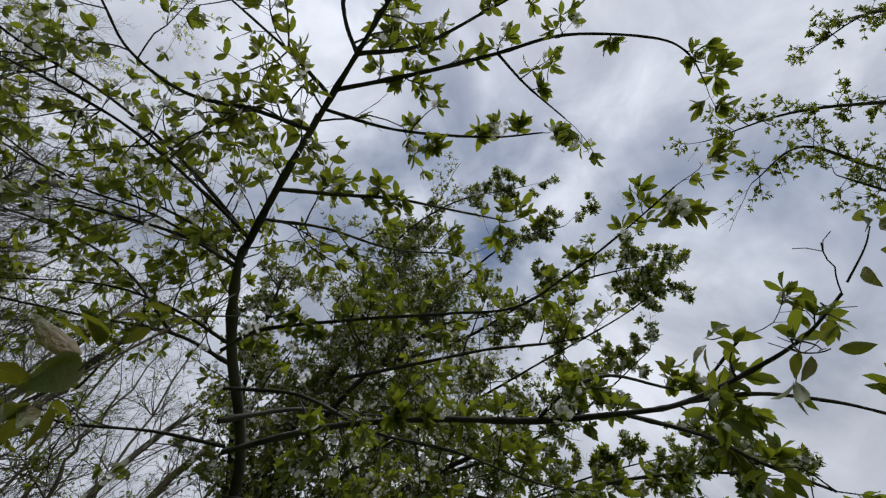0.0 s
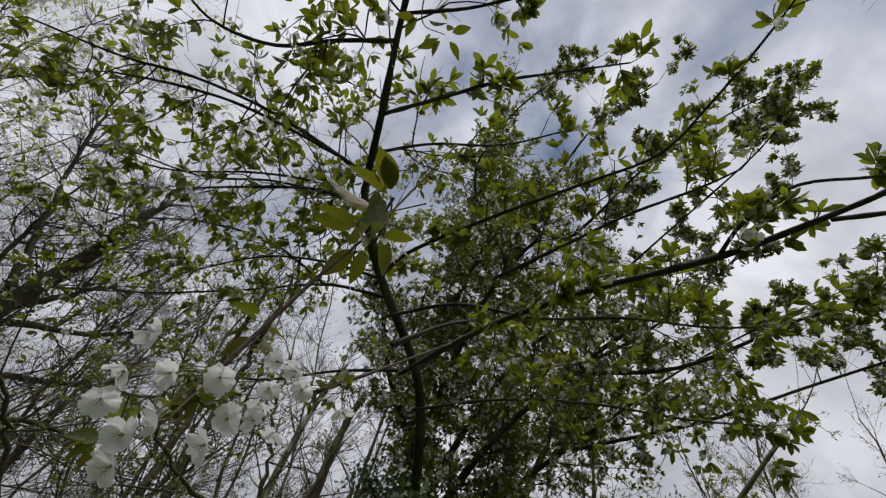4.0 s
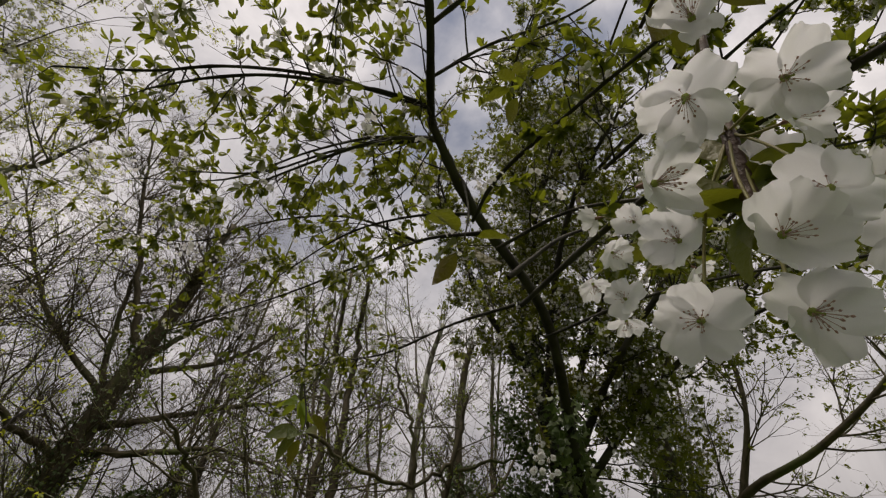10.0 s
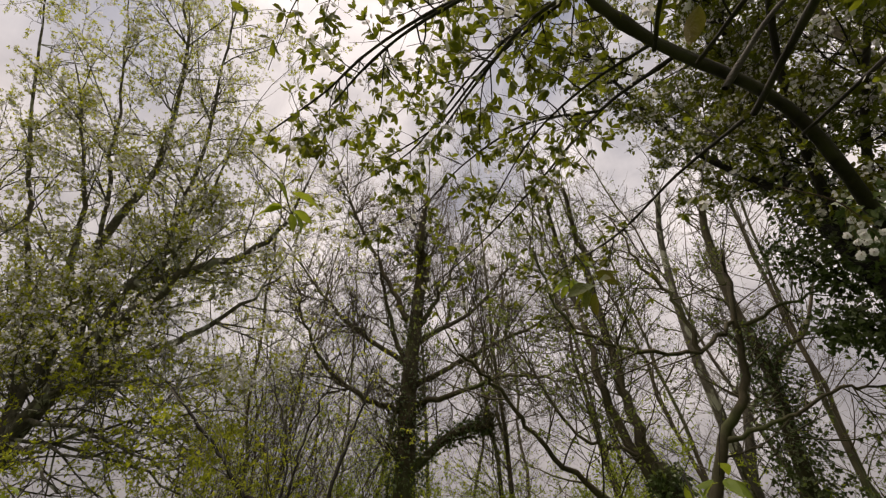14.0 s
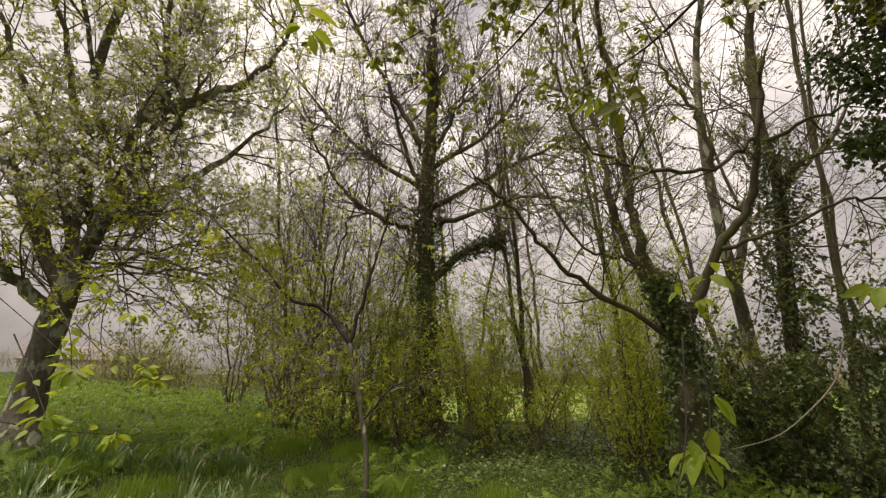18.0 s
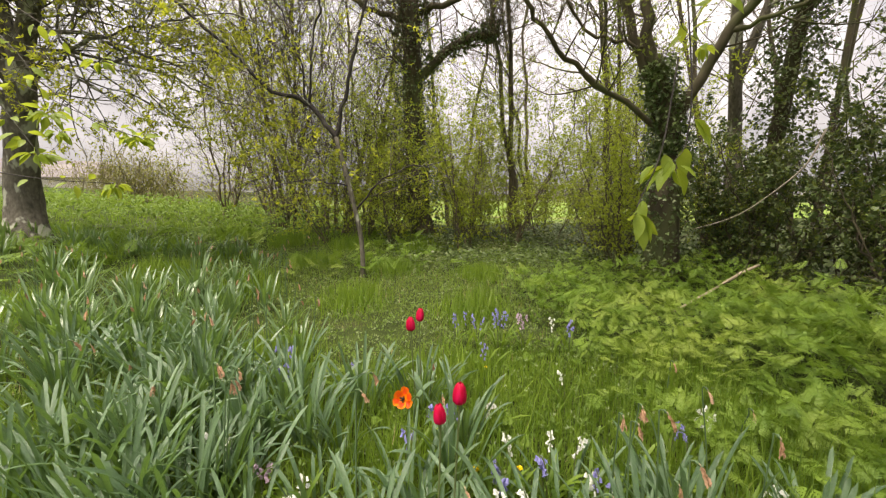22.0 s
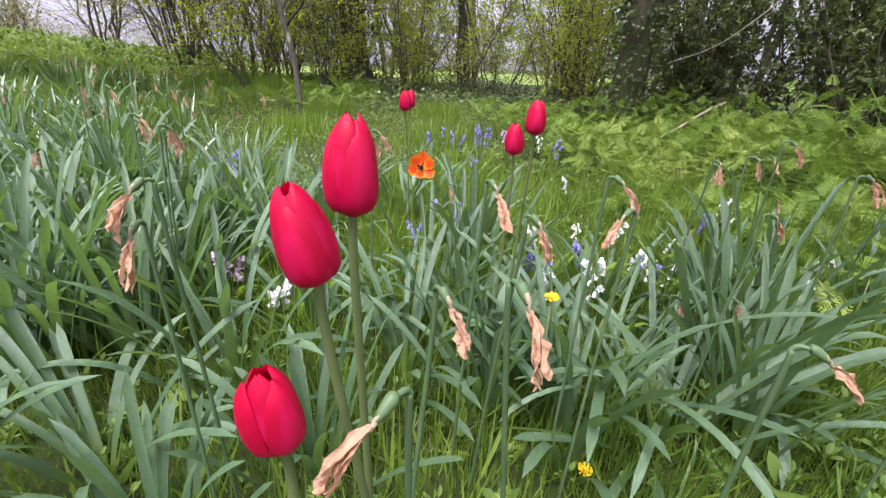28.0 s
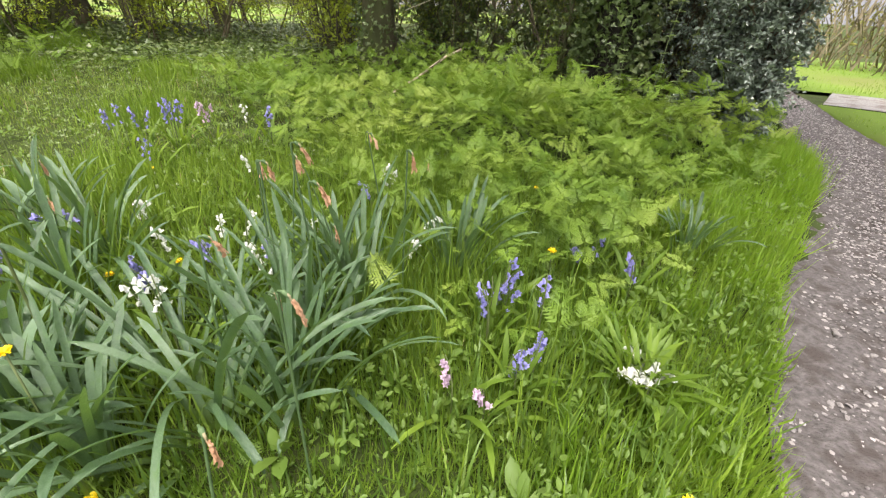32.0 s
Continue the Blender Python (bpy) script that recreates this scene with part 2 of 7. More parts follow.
LEAF_DAFF = material("daffodil_leaf", (0.032, 0.075, 0.038), (0.15, 0.235, 0.125), (0.09, 0.165, 0.065), rough=0.34, spec=0.6, scale=12, bump=0.3, bump_scale=60, glow=0.28, vary="object", stretch=(8, 1, 8), sheer=(0.18, 0.32, 0.05), root=(0.14, 0.225, 0.03))
LEAF_DAFF_FAR = material("daffodil_leaves", (0.055, 0.11, 0.042), (0.18, 0.275, 0.115), rough=0.32, spec=0.8, scale=8, glow=0.3, sheer=(0.20, 0.34, 0.055))
LEAF_TULIP = material("tulip_leaf", (0.13, 0.21, 0.12), (0.20, 0.29, 0.17), rough=0.45, spec=0.4, scale=20, glow=0.25, vary="object", stretch=(6, 1, 6))
WITHERED = material("withered_petal", (0.40, 0.21, 0.12), (0.60, 0.38, 0.25), (0.66, 0.48, 0.36), rough=0.8, scale=60, bump=0.6, bump_scale=150, glow=0.3, vary="noise", sheer=(0.55, 0.36, 0.22))
SPATHE = material("papery_spathe", (0.26, 0.22, 0.12), (0.44, 0.37, 0.25), rough=0.7, scale=60, glow=0.3, vary="noise")
GRASS = material("grass_blade", (0.038, 0.095, 0.010), (0.255, 0.37, 0.048), rough=0.5, spec=0.35, scale=3, glow=0.4, sheer=(0.27, 0.42, 0.04))
GRASS_VERGE = material("verge_blade", (0.045, 0.115, 0.010), (0.27, 0.42, 0.04), rough=0.5, spec=0.35, scale=3, glow=0.42, sheer=(0.34, 0.55, 0.04))
GRASS_DRY = material("dry_blade", (0.30, 0.24, 0.12), (0.42, 0.35, 0.18), rough=0.7, scale=6, glow=0.2)
GRASS_DEEP = material("deep_green_blade", (0.035, 0.085, 0.012), (0.16, 0.26, 0.05), rough=0.42, spec=0.5, scale=3, glow=0.35, sheer=(0.20, 0.34, 0.04))
GRASS_TURF = material("turf_blade", (0.085, 0.135, 0.022), (0.27, 0.33, 0.085), rough=0.55, spec=0.3, scale=2, glow=0.35, sheer=(0.28, 0.38, 0.06))
HERB = material("meadow_herb", (0.075, 0.14, 0.025), (0.15, 0.23, 0.045), rough=0.5, spec=0.3, scale=5, glow=0.35, sheer=(0.24, 0.36, 0.05))
HERB_PALE = material("pale_herb", (0.14, 0.20, 0.08), (0.26, 0.32, 0.15), rough=0.45, spec=0.5, scale=5, glow=0.3, sheer=(0.24, 0.36, 0.08))
PARSLEY = material("cow_parsley_leaf", (0.05, 0.115, 0.014), (0.225, 0.34, 0.05), (0.26, 0.34, 0.065), rough=0.5, spec=0.3, scale=7, glow=0.4, vary="noise", sheer=(0.27, 0.42, 0.05))
BELL_BLUE = material("blue_bell", (0.20, 0.20, 0.50), (0.36, 0.34, 0.68), rough=0.5, scale=90, glow=0.35, vary="object")
BELL_WHITE = material("white_bell", (0.74, 0.76, 0.72), (0.85, 0.85, 0.82), rough=0.5, scale=90, glow=0.4, vary="object")
BELL_PINK = material("pink_bell", (0.50, 0.34, 0.50), (0.66, 0.50, 0.62), rough=0.5, scale=90, glow=0.4, vary="object")
YELLOW = material("dandelion_ray", (0.85, 0.58, 0.01), (0.9, 0.70, 0.02), rough=0.5, scale=90, glow=0.2)
SOIL = material("meadow_ground", (0.02, 0.028, 0.009), (0.045, 0.065, 0.016), (0.05, 0.042, 0.024), rough=0.95, spec=0.1, scale=5, bump=0.8, bump_scale=40, vary="noise", spots=(0.58, 0.75))
FIELD = material("far_field", (0.085, 0.145, 0.022), (0.13, 0.19, 0.035), (0.13, 0.12, 0.05), rough=0.95, spec=0.1, scale=0.7, bump=0.5, bump_scale=12, vary="noise")
GRAVEL = material("path_gravel", (0.045, 0.04, 0.039), (0.145, 0.133, 0.13), (0.06, 0.05, 0.046), rough=0.95, spec=0.2, scale=60, bump=1.0, bump_scale=110, vary="noise")
GRAVEL_PALE = material("pale_gravel", (0.15, 0.145, 0.14), (0.25, 0.24, 0.23), (0.13, 0.11, 0.10), rough=0.95, spec=0.2, scale=30, bump=0.8, bump_scale=90, vary="noise")
PEBBLE = material("pebble", (0.05, 0.046, 0.045), (0.40, 0.37, 0.36), rough=0.8, spec=0.25, scale=80, bump=0.3, vary="island")
PEBBLE_ONE = material("single_pebble", (0.08, 0.072, 0.07), (0.38, 0.355, 0.345), rough=0.8, spec=0.25, scale=80, bump=0.3, vary="object")
FAR_GREEN = material("far_hedge_leaf", (0.13, 0.14, 0.035), (0.26, 0.25, 0.07), rough=0.7, scale=2, glow=0.3)
FAR_BROWN = material("far_hedge_twig", (0.13, 0.11, 0.07), (0.22, 0.19, 0.12), rough=0.9, scale=2)
ROOF_TILE = material("grey_roof_tile", (0.13, 0.115, 0.125), (0.19, 0.17, 0.18), (0.22, 0.20, 0.19), rough=0.85, scale=1.2, bump=0.5, bump_scale=6, vary="noise", stretch=(1, 1, 5))
RENDERED_WALL = material("pale_rendered_wall", (0.50, 0.46, 0.42), (0.60, 0.56, 0.51), rough=0.9, scale=1.5, vary="noise")


# ---- mesh helpers ----
def mesh_of(name, v, f, mat, smooth=True):
    """A mesh from vertices (n, 3) and triangles (m, 3)."""
    v, f = np.asarray(v, np.float32), np.asarray(f, np.int32)
    me = bpy.data.meshes.new(name)
    me.vertices.add(len(v))
    me.vertices.foreach_set("co", v.ravel())
    me.loops.add(f.size)
    me.loops.foreach_set("vertex_index", f.ravel())
    me.polygons.add(len(f))
    me.polygons.foreach_set("loop_start", np.arange(0, f.size, 3, dtype=np.int32))
    me.polygons.foreach_set("use_smooth", np.full(len(f), smooth))
    me.materials.append(mat)
    me.update(calc_edges=True)
    return me


def part(name, geometry, mat, parent=None, label="", kind="", smooth=True):
    """One mesh object under a thing or a part, from vertices in world places."""
    v, f = geometry
    top, off = parent, np.zeros(3)
    while top is not None:
        off += np.array(top.location)
        top = top.parent
    ob = new(name, mesh_of(name, np.asarray(v) - off, f, mat, smooth))
    if parent is not None:
        ob.parent = parent
    return tagged(ob, label, kind=kind)


def piece(name, mesh, parent, m):
    """A part that shares its mesh with others, at the pose m relative to its parent."""
    ob = new(name, mesh)
    ob.parent = parent
    ob.matrix_basis = m
    return ob


def thing(name, at, label, category, group=""):
    ob = new(name)
    ob.empty_display_size = 0.05
    ob.location = at
    return tagged(ob, label, category, group)


def joined(pieces):
    vs, fs, n = [], [], 0
    for v, f in pieces:
        vs.append(v)
        fs.append(np.asarray(f) + n)
        n += len(v)
    return np.concatenate(vs), np.concatenate(fs)


def unit(v):
    v = np.asarray(v, float)
    return v / np.maximum(np.linalg.norm(v, axis=-1, keepdims=True), 1e-9)


def spline(points, n=6):
    """A smooth line through the points."""
    p = np.asarray(points, float)
    p = np.vstack([2 * p[0] - p[1], p, 2 * p[-1] - p[-2]])
    t = np.linspace(0, 1, n, endpoint=False)[:, None]
    out = []
    for i in range(1, len(p) - 2):
        a, b, c, d = p[i - 1 : i + 3]
        out.append(0.5 * (2 * b + (c - a) * t + (2 * a - 5 * b + 4 * c - d) * t**2 + (3 * b - a - 3 * c + d) * t**3))
    return np.vstack([*out, p[-2:-1]])


def tube(line, radii, sides=6, rough=0.0, rng=None):
    line, radii = np.asarray(line, float), np.asarray(radii, float)
    n = len(line)
    tan = unit(np.gradient(line, axis=0))
    ref = np.eye(3)[np.argmin(np.abs(tan.mean(0)))]
    u = unit(np.cross(tan, ref))
    w = np.cross(tan, u)
    a = np.arange(sides) * (2 * np.pi / sides)
    ring = np.cos(a)[None, :, None] * u[:, None] + np.sin(a)[None, :, None] * w[:, None]
    r = radii[:, None, None] * np.ones((n, sides, 1))
    if rough and rng is not None:
        r = r * (1 + rough * rng.normal(0, 1, (n, sides, 1)))
    v = (line[:, None] + ring * r).reshape(-1, 3)
    i = np.arange(n - 1)[:, None] * sides
    j = np.arange(sides)[None]
    k = (j + 1) % sides
    q = np.stack([i + j, i + k, i + sides + k, i + sides + j], -1).reshape(-1, 4)
    cap = np.array([[(n - 1) * sides, (n - 1) * sides + s, (n - 1) * sides + s + 1] for s in range(1, sides - 1)])
    return v, np.vstack([q[:, [0, 1, 2]], q[:, [0, 2, 3]], cap])


def tubes(lines, radii, sides):
    """Many thin tubes at once: lines (n, k, 3), radii (n, k)."""
    lines, radii = np.asarray(lines, float), np.asarray(radii, float)
    n, k = lines.shape[:2]
    tan = unit(np.gradient(lines, axis=1))
    ref = np.eye(3)[np.argmin(np.abs(tan.mean(1)), -1)][:, None]
    u = unit(np.cross(tan, ref))
    w = np.cross(tan, u)
    a = np.arange(sides) * (2 * np.pi / sides)
    v = lines[:, :, None] + (np.cos(a)[:, None] * u[:, :, None] + np.sin(a)[:, None] * w[:, :, None]) * radii[:, :, None, None]
    i = np.arange(k - 1)[:, None] * sides
    j = np.arange(sides)[None]
    m = (j + 1) % sides
    q = np.stack([i + j, i + m, i + sides + m, i + sides + j], -1).reshape(-1, 4)
    f = np.vstack([q[:, [0, 1, 2]], q[:, [0, 2, 3]]])
    f = f[None] + (np.arange(n) * (k * sides))[:, None, None]
    return v.reshape(-1, 3), f.reshape(-1, 3)


def frames_along(d, rng, flat=None):
    """Turns whose y axis runs along d; flat: how far the faces turn up."""
    d = unit(d)
    side = rng.normal(0, 1, d.shape)
    if flat is not None:
        side = side * (1 - flat) + np.cross(d, np.array([0, 0, 1.0])) * flat * 2
    x = unit(np.cross(np.cross(d, side), d))
    return np.stack([x, d, np.cross(x, d)], -1)


def scatter(template, pos, turns, size):
    tv, tf = template
    size = np.asarray(size, float)
    size = size[:, None, None] if size.ndim == 1 else size[:, None, :]
    v = np.einsum("nij,nkj->nki", turns, tv[None] * size) + np.asarray(pos)[:, None]
    f = tf[None] + (np.arange(len(pos)) * len(tv))[:, None, None]
    return v.reshape(-1, 3), f.reshape(-1, 3)


def sheet(rows):
    """Triangles for a grid of vertex rows of one length."""
    g = np.asarray(rows, float)
    n, m = g.shape[:2]
    i = (np.arange(n - 1)[:, None] * m + np.arange(m - 1)[None]).ravel()
    return g.reshape(-1, 3), np.vstack([np.stack([i, i + 1, i + m + 1], -1), np.stack([i, i + m + 1, i + m], -1)])


def leaf_shape(width, fold, droop, rows=5, point=1.6, wave=0.0):
    """A leaf one long along y, folded along its rib, drooping at its tip."""
    out = []
    for i in range(rows):
        s = i / (rows - 1)
        w = width * math.sin(math.pi * min(1, s**0.92 * 0.985 + 0.015)) ** 0.8 * (1 - 0.3 * s**point)
        z = -droop * s * s
        k = wave * math.sin(i * 2.4)
        out.append([(-w, s, z + fold * w + k), (0, s, z), (w, s, z + fold * w - k)])
    out[-1] = [(-0.004, 1, -droop), (0, 1.02, -droop), (0.004, 1, -droop)]
    return sheet(out)


LEAF_SIMPLE = (np.array([(0, 0, 0), (-0.2, 0.3, 0.06), (-0.21, 0.66, 0.04), (0, 1, -0.12), (0.21, 0.66, 0.04), (0.2, 0.3, 0.06)]), np.array([(0, 2, 1), (0, 3, 2), (0, 4, 3), (0, 5, 4)]))
LEAF_OVAL = (np.array([(0, 0, 0), (-0.13, 0.22, 0.05), (-0.215, 0.52, 0.06), (-0.18, 0.8, 0.0), (0, 1.03, -0.14), (0.18, 0.8, 0.0), (0.215, 0.52, 0.06), (0.13, 0.22, 0.05), (0, 0.5, 0.0)]), np.array([(8, 1, 0), (8, 2, 1), (8, 3, 2), (8, 4, 3), (8, 5, 4), (8, 6, 5), (8, 7, 6), (8, 0, 7)]))
LEAF_FINE = leaf_shape(0.25, 0.35, 0.22, 9, wave=0.012)
LEAF_FAR = (np.array([(0, 0, 0), (-0.21, 0.5, 0.05), (0, 1, -0.1), (0.21, 0.5, 0.05)]), np.array([(0, 2, 1), (0, 3, 2)]))
IVY_V = np.array([(0, 0.12, 0), (-0.26, 0.0, 0.03), (-0.48, 0.3, 0.06), (-0.24, 0.46, 0), (0, 1, -0.12), (0.24, 0.46, 0), (0.48, 0.3, 0.06), (0.26, 0.0, 0.03)])
IVY_LEAF = (IVY_V, np.array([(0, 2, 1), (0, 3, 2), (0, 4, 3), (0, 5, 4), (0, 6, 5), (0, 7, 6)]))


def small_flower():
    vs, fs = [], []
    for k in range(5):
        a = k * 2 * math.pi / 5
        c, s = math.cos(a), math.sin(a)
        pts = [(0.0, 0, 0), (0.62, -0.46, 0.14), (1.0, 0.0, 0.2), (0.62, 0.46, 0.14)]
        n = len(vs)
        vs += [(x * c - y * s, z, x * s + y * c) for x, y, z in pts]
        fs += [(n, n + 1, n + 2), (n, n + 2, n + 3)]
    return np.array(vs), np.array(fs)


FLOWER_SMALL = small_flower()


def smoothstep(a, b, x):
    t = np.clip((np.asarray(x, float) - a) / (b - a), 0, 1)
    return t * t * (3 - 2 * t)


# ---- the lie of the land ----
def ground_height(x, y):
    x, y = np.asarray(x, float), np.asarray(y, float)
    h = -0.05 + 0.045 * np.clip(-x - 1.5, 0, 8) + 0.085 * np.clip(-y - 1.0, 0, 14) * np.clip((-x - 0.8) / 3, 0, 1)
    far = np.clip((-x - 10) / 10, 0, 1) * np.clip((y + 2) / 4, 0, 1)
    h = h - 0.35 * far
    h = h + 0.02 * np.sin(x * 1.7 + y * 0.6) * np.sin(y * 1.3 - x * 0.4)
    return h


# -- end of ground shape


def path_edge(y):
    """The edge of the path beside the flowers."""
    y = np.asarray(y, float)
    return np.interp(y, [-30, 0.6, 1.2, 2.0, 4.3, 7.0, 9.0, 30], [-0.3, -0.40, -0.46, -0.56, -0.70, -1.45, -2.2, -12.0]) + 0.025 * np.sin(y * 2.1) + 0.012 * np.sin(y * 7.3)


def path_far(y):
    """Its other edge."""
    y = np.asarray(y, float)
    return np.interp(y, [-30, 2.0, 5.3, 6.7, 9.0, 30], [1.1, 0.75, -0.30, -0.74, -1.45, -11.2]) + 0.02 * np.sin(y * 2.7)


def stretched(n, near, far):
    s = np.linspace(-1, 1, n)
    return np.sign(s) * (near * np.abs(s) + (far - near) * np.abs(s) ** 6)


def grid_mesh(xs, ys, lift=0.0, rng=None):
    gx, gy = np.meshgrid(xs, ys)
    z = ground_height(gx, gy) + lift
    return sheet(np.stack([gx, gy, z], -1))


rng = np.random.default_rng(7)
v, f = grid_mesh(-4 + stretched(150, 26, 900), stretched(150, 26, 900))
v[:, 2] += 0.006 * rng.normal(0, 1, len(v)) * (np.abs(v[:, 0] + 3) < 8)
on_path = (v[:, 0] > path_edge(v[:, 1]) - 0.02) & (v[:, 0] < path_far(v[:, 1]) + 0.02) & (np.abs(v[:, 1]) < 26)
v[on_path, 2] -= 0.05
v[:, 2] -= 0.02 * (np.abs(v[:, 0] + 40) < 28.4) * (v[:, 1] > -1.5) * (v[:, 1] < 60)
under_lawn = (v[:, 0] > path_far(v[:, 1]) + 0.02) & (v[:, 0] < 9.7) & (v[:, 1] > -13.7) & (v[:, 1] < 16.7)
v[under_lawn, 2] -= 0.04
tagged(part("ground", (v, f), SOIL), "grassy uneven ground of a wooded bank", kind="structure")

fx, fy = np.linspace(-68, -11.8, 40), np.linspace(-1.2, 59, 40)
tagged(part("field", grid_mesh(fx, fy, 0.01), FIELD), "open bright green field beyond the hedge", kind="structure")

ys = np.concatenate([np.linspace(-12, -2, 30), np.linspace(-1.8, 8, 110), np.linspace(8.4, 26, 45)])
rows_p = []
for y in ys:
    e = float(path_edge(y))
    xs = np.linspace(e, float(path_far(y)), 26)
    z = ground_height(xs, y) - 0.012 - 0.012 * np.sin(np.linspace(0, math.pi, 26)) + 0.004 * rng.normal(0, 1, 26)
    rows_p.append(np.stack([xs, np.full(26, y), z], -1))
tagged(part("path", sheet(rows_p), GRAVEL), "grey gravel footpath strewn with pale stones", kind="structure")
for y0, y1 in ((-14.0, 7.42), (8.68, 17.0)):
    rows_l = [[(x, y, float(ground_height(x, y)) + (0.004 if k else -0.07)) for k, x in enumerate([float(path_far(y)) - 0.012, *np.linspace(float(path_far(y)) + 0.012, 10.0, 14)])] for y in np.linspace(y0, y1, 60)]
    tagged(part("lawn", sheet(rows_l), FIELD), "mown bright green lawn beside the path", kind="structure")
# the path that joins it further on
rows_p = []
for s in np.linspace(0, 1, 40):
    c = np.array([-0.9 + 8 * s, 8.05])
    xs = np.linspace(-0.55, 0.55, 8)
    rows_p.append([(c[0], c[1] + 1.1 * w, float(ground_height(c[0], c[1] + 1.1 * w)) + 0.008) for w in xs])
tagged(part("path_branch", sheet(rows_p), GRAVEL_PALE), "pale gravel side path joining through the lawn", kind="structure")


# ---- trees ----
class Tree:
    def __init__(self, name, label, base, bark, seed, category="tree", group=""):
        z = float(ground_height(base[0], base[1]))
        self.top = thing(name, (base[0], base[1], z), label, category, group)
        self.rng, self.bark, self.base = np.random.default_rng(seed), bark, np.array([base[0], base[1], z])
        self.lines, self.tubes, self.seeds, self.sites = [], [], [], []

    def limb(self, points, r0, r1, name="limb", label="", sides=9, wob=0.0, spawn=True, bark=None):
        line = spline(points, 6)
        if wob:
            line[1:-1] += self.rng.normal(0, wob, line[1:-1].shape)
        radii = r0 + (r1 - r0) * np.linspace(0, 1, len(line)) ** 0.85 if not isinstance(r0, tuple) else np.interp(np.linspace(0, 1, len(line)), np.linspace(0, 1, len(r0)), r0)
        if name == "trunk":
            h = line[:, 2] - line[0, 2]
            radii = radii * (1 + 0.45 * np.exp(-np.maximum(h, 0) / 0.22))
        knots = 1 + 0.16 * np.clip(self.rng.normal(0, 1, len(line)), 0, 2) * (radii < 0.03)
        part(name, tube(line, radii * knots, sides, 0.04, self.rng), bark or self.bark, self.top, label)
        if spawn:
            self.lines.append((line, radii))
        return line, radii

    def grow(self, p, d, length, r, levels, wig, up, kids, spread, ratio):
        rng, n = self.rng, 6
        step = np.cumsum(rng.normal(0, wig, (n, 3)), 0)
        ways = unit(d + step + np.array([0, 0, up]) * np.linspace(0, 1, n)[:, None])
        line = np.vstack([p, p + np.cumsum(ways * (length / n), 0)])
        radii = r * np.linspace(1, 0.35, n + 1)
        self.tubes.append((line, radii))
        m = int(rng.integers(*kids))
        s = rng.uniform(0.2, 1.0, m)
        i = np.clip((s * n).astype(int), 1, n)
        t = ways[i - 1]
        side = unit(np.cross(t, rng.normal(0, 1, (m, 3))))
        a = np.radians(spread * rng.uniform(0.6, 1.25, m))[:, None]
        ds = unit(t * np.cos(a) + side * np.sin(a))
        ln = length * ratio * rng.uniform(0.6, 1.15, m) * (1.15 - 0.4 * s)
        if levels == 1:
            self.seeds.append((line[i], ds, ln, radii[i] * 0.62, np.full(m, wig), np.full(m, up)))
            self.sites.append((line[-1:], ways[-1:]))
        else:
            for k in range(m):
                self.grow(line[i[k]], ds[k], ln[k], radii[i[k]] * 0.62, levels - 1, wig, up, kids, spread, ratio)

    def sprout(self, per_metre, length, r, levels=2, wig=0.16, up=0.25, kids=(3, 6), spread=50, ratio=0.55, start=0.15, lines=None, droop=0.0):
        rng = self.rng
        for line, radii in lines if lines is not None else list(self.lines):
            size = np.linalg.norm(np.diff(line, axis=0), axis=1).sum()
            for s in [1.0, *rng.uniform(start, 1, max(1, int(size * per_metre)))]:
                i = min(len(line) - 2, int(s * (len(line) - 1)))
                t = unit(line[i + 1] - line[i])
                side = unit(np.cross(t, rng.normal(0, 1, 3)))
                d = unit(t * (0.5 if s < 1 else 3) + side + np.array([0, 0, 0.3 - droop]))
                self.grow(line[i + 1] if s == 1 else line[i], d, rng.uniform(*length) * (1.1 - 0.5 * s * (s < 1)), min(r, radii[i] * 0.6), levels, wig, up, kids, spread, ratio)

    def wood(self, twig=None, sides=4, least=0.0016):
        """Lays out the last twigs, and builds branches and twigs."""
        rng = self.rng
        if self.tubes:
            tagged(part("branchwork", tubes([l for l, r in self.tubes], [np.maximum(r, least) for l, r in self.tubes], sides), self.bark, self.top), "forking side branches", kind="stuff")
        if self.seeds:
            p, d, ln, r, wig, up = (np.concatenate(a) for a in zip(*self.seeds))
            n, line = len(p), [p]
            for k in range(2):
                d = unit(d + rng.normal(0, 1, d.shape) * wig[:, None] * 1.2 + np.array([0, 0, 0.33]) * up[:, None])
                line.append(line[-1] + d * ln[:, None] / 2)
                self.sites.append((line[-1], d))
                if k == 0:
                    self.sites.append((p + (line[-1] - p) * 0.55, d))
            tagged(part("twig_growth", tubes(np.stack(line, 1), np.maximum(r[:, None] * np.array([1, 0.7, 0.4]), least * 0.7), 3), twig or BARK_TWIG, self.top), "fine twigs", kind="stuff")
        self.tubes, self.seeds = [], []

    def chosen(self, share, where):
        p, d = (np.concatenate(a) for a in zip(*self.sites))
        ok = self.rng.random(len(p)) < share
        if where is not None:
            ok &= where(p)
        return p[ok], d[ok]

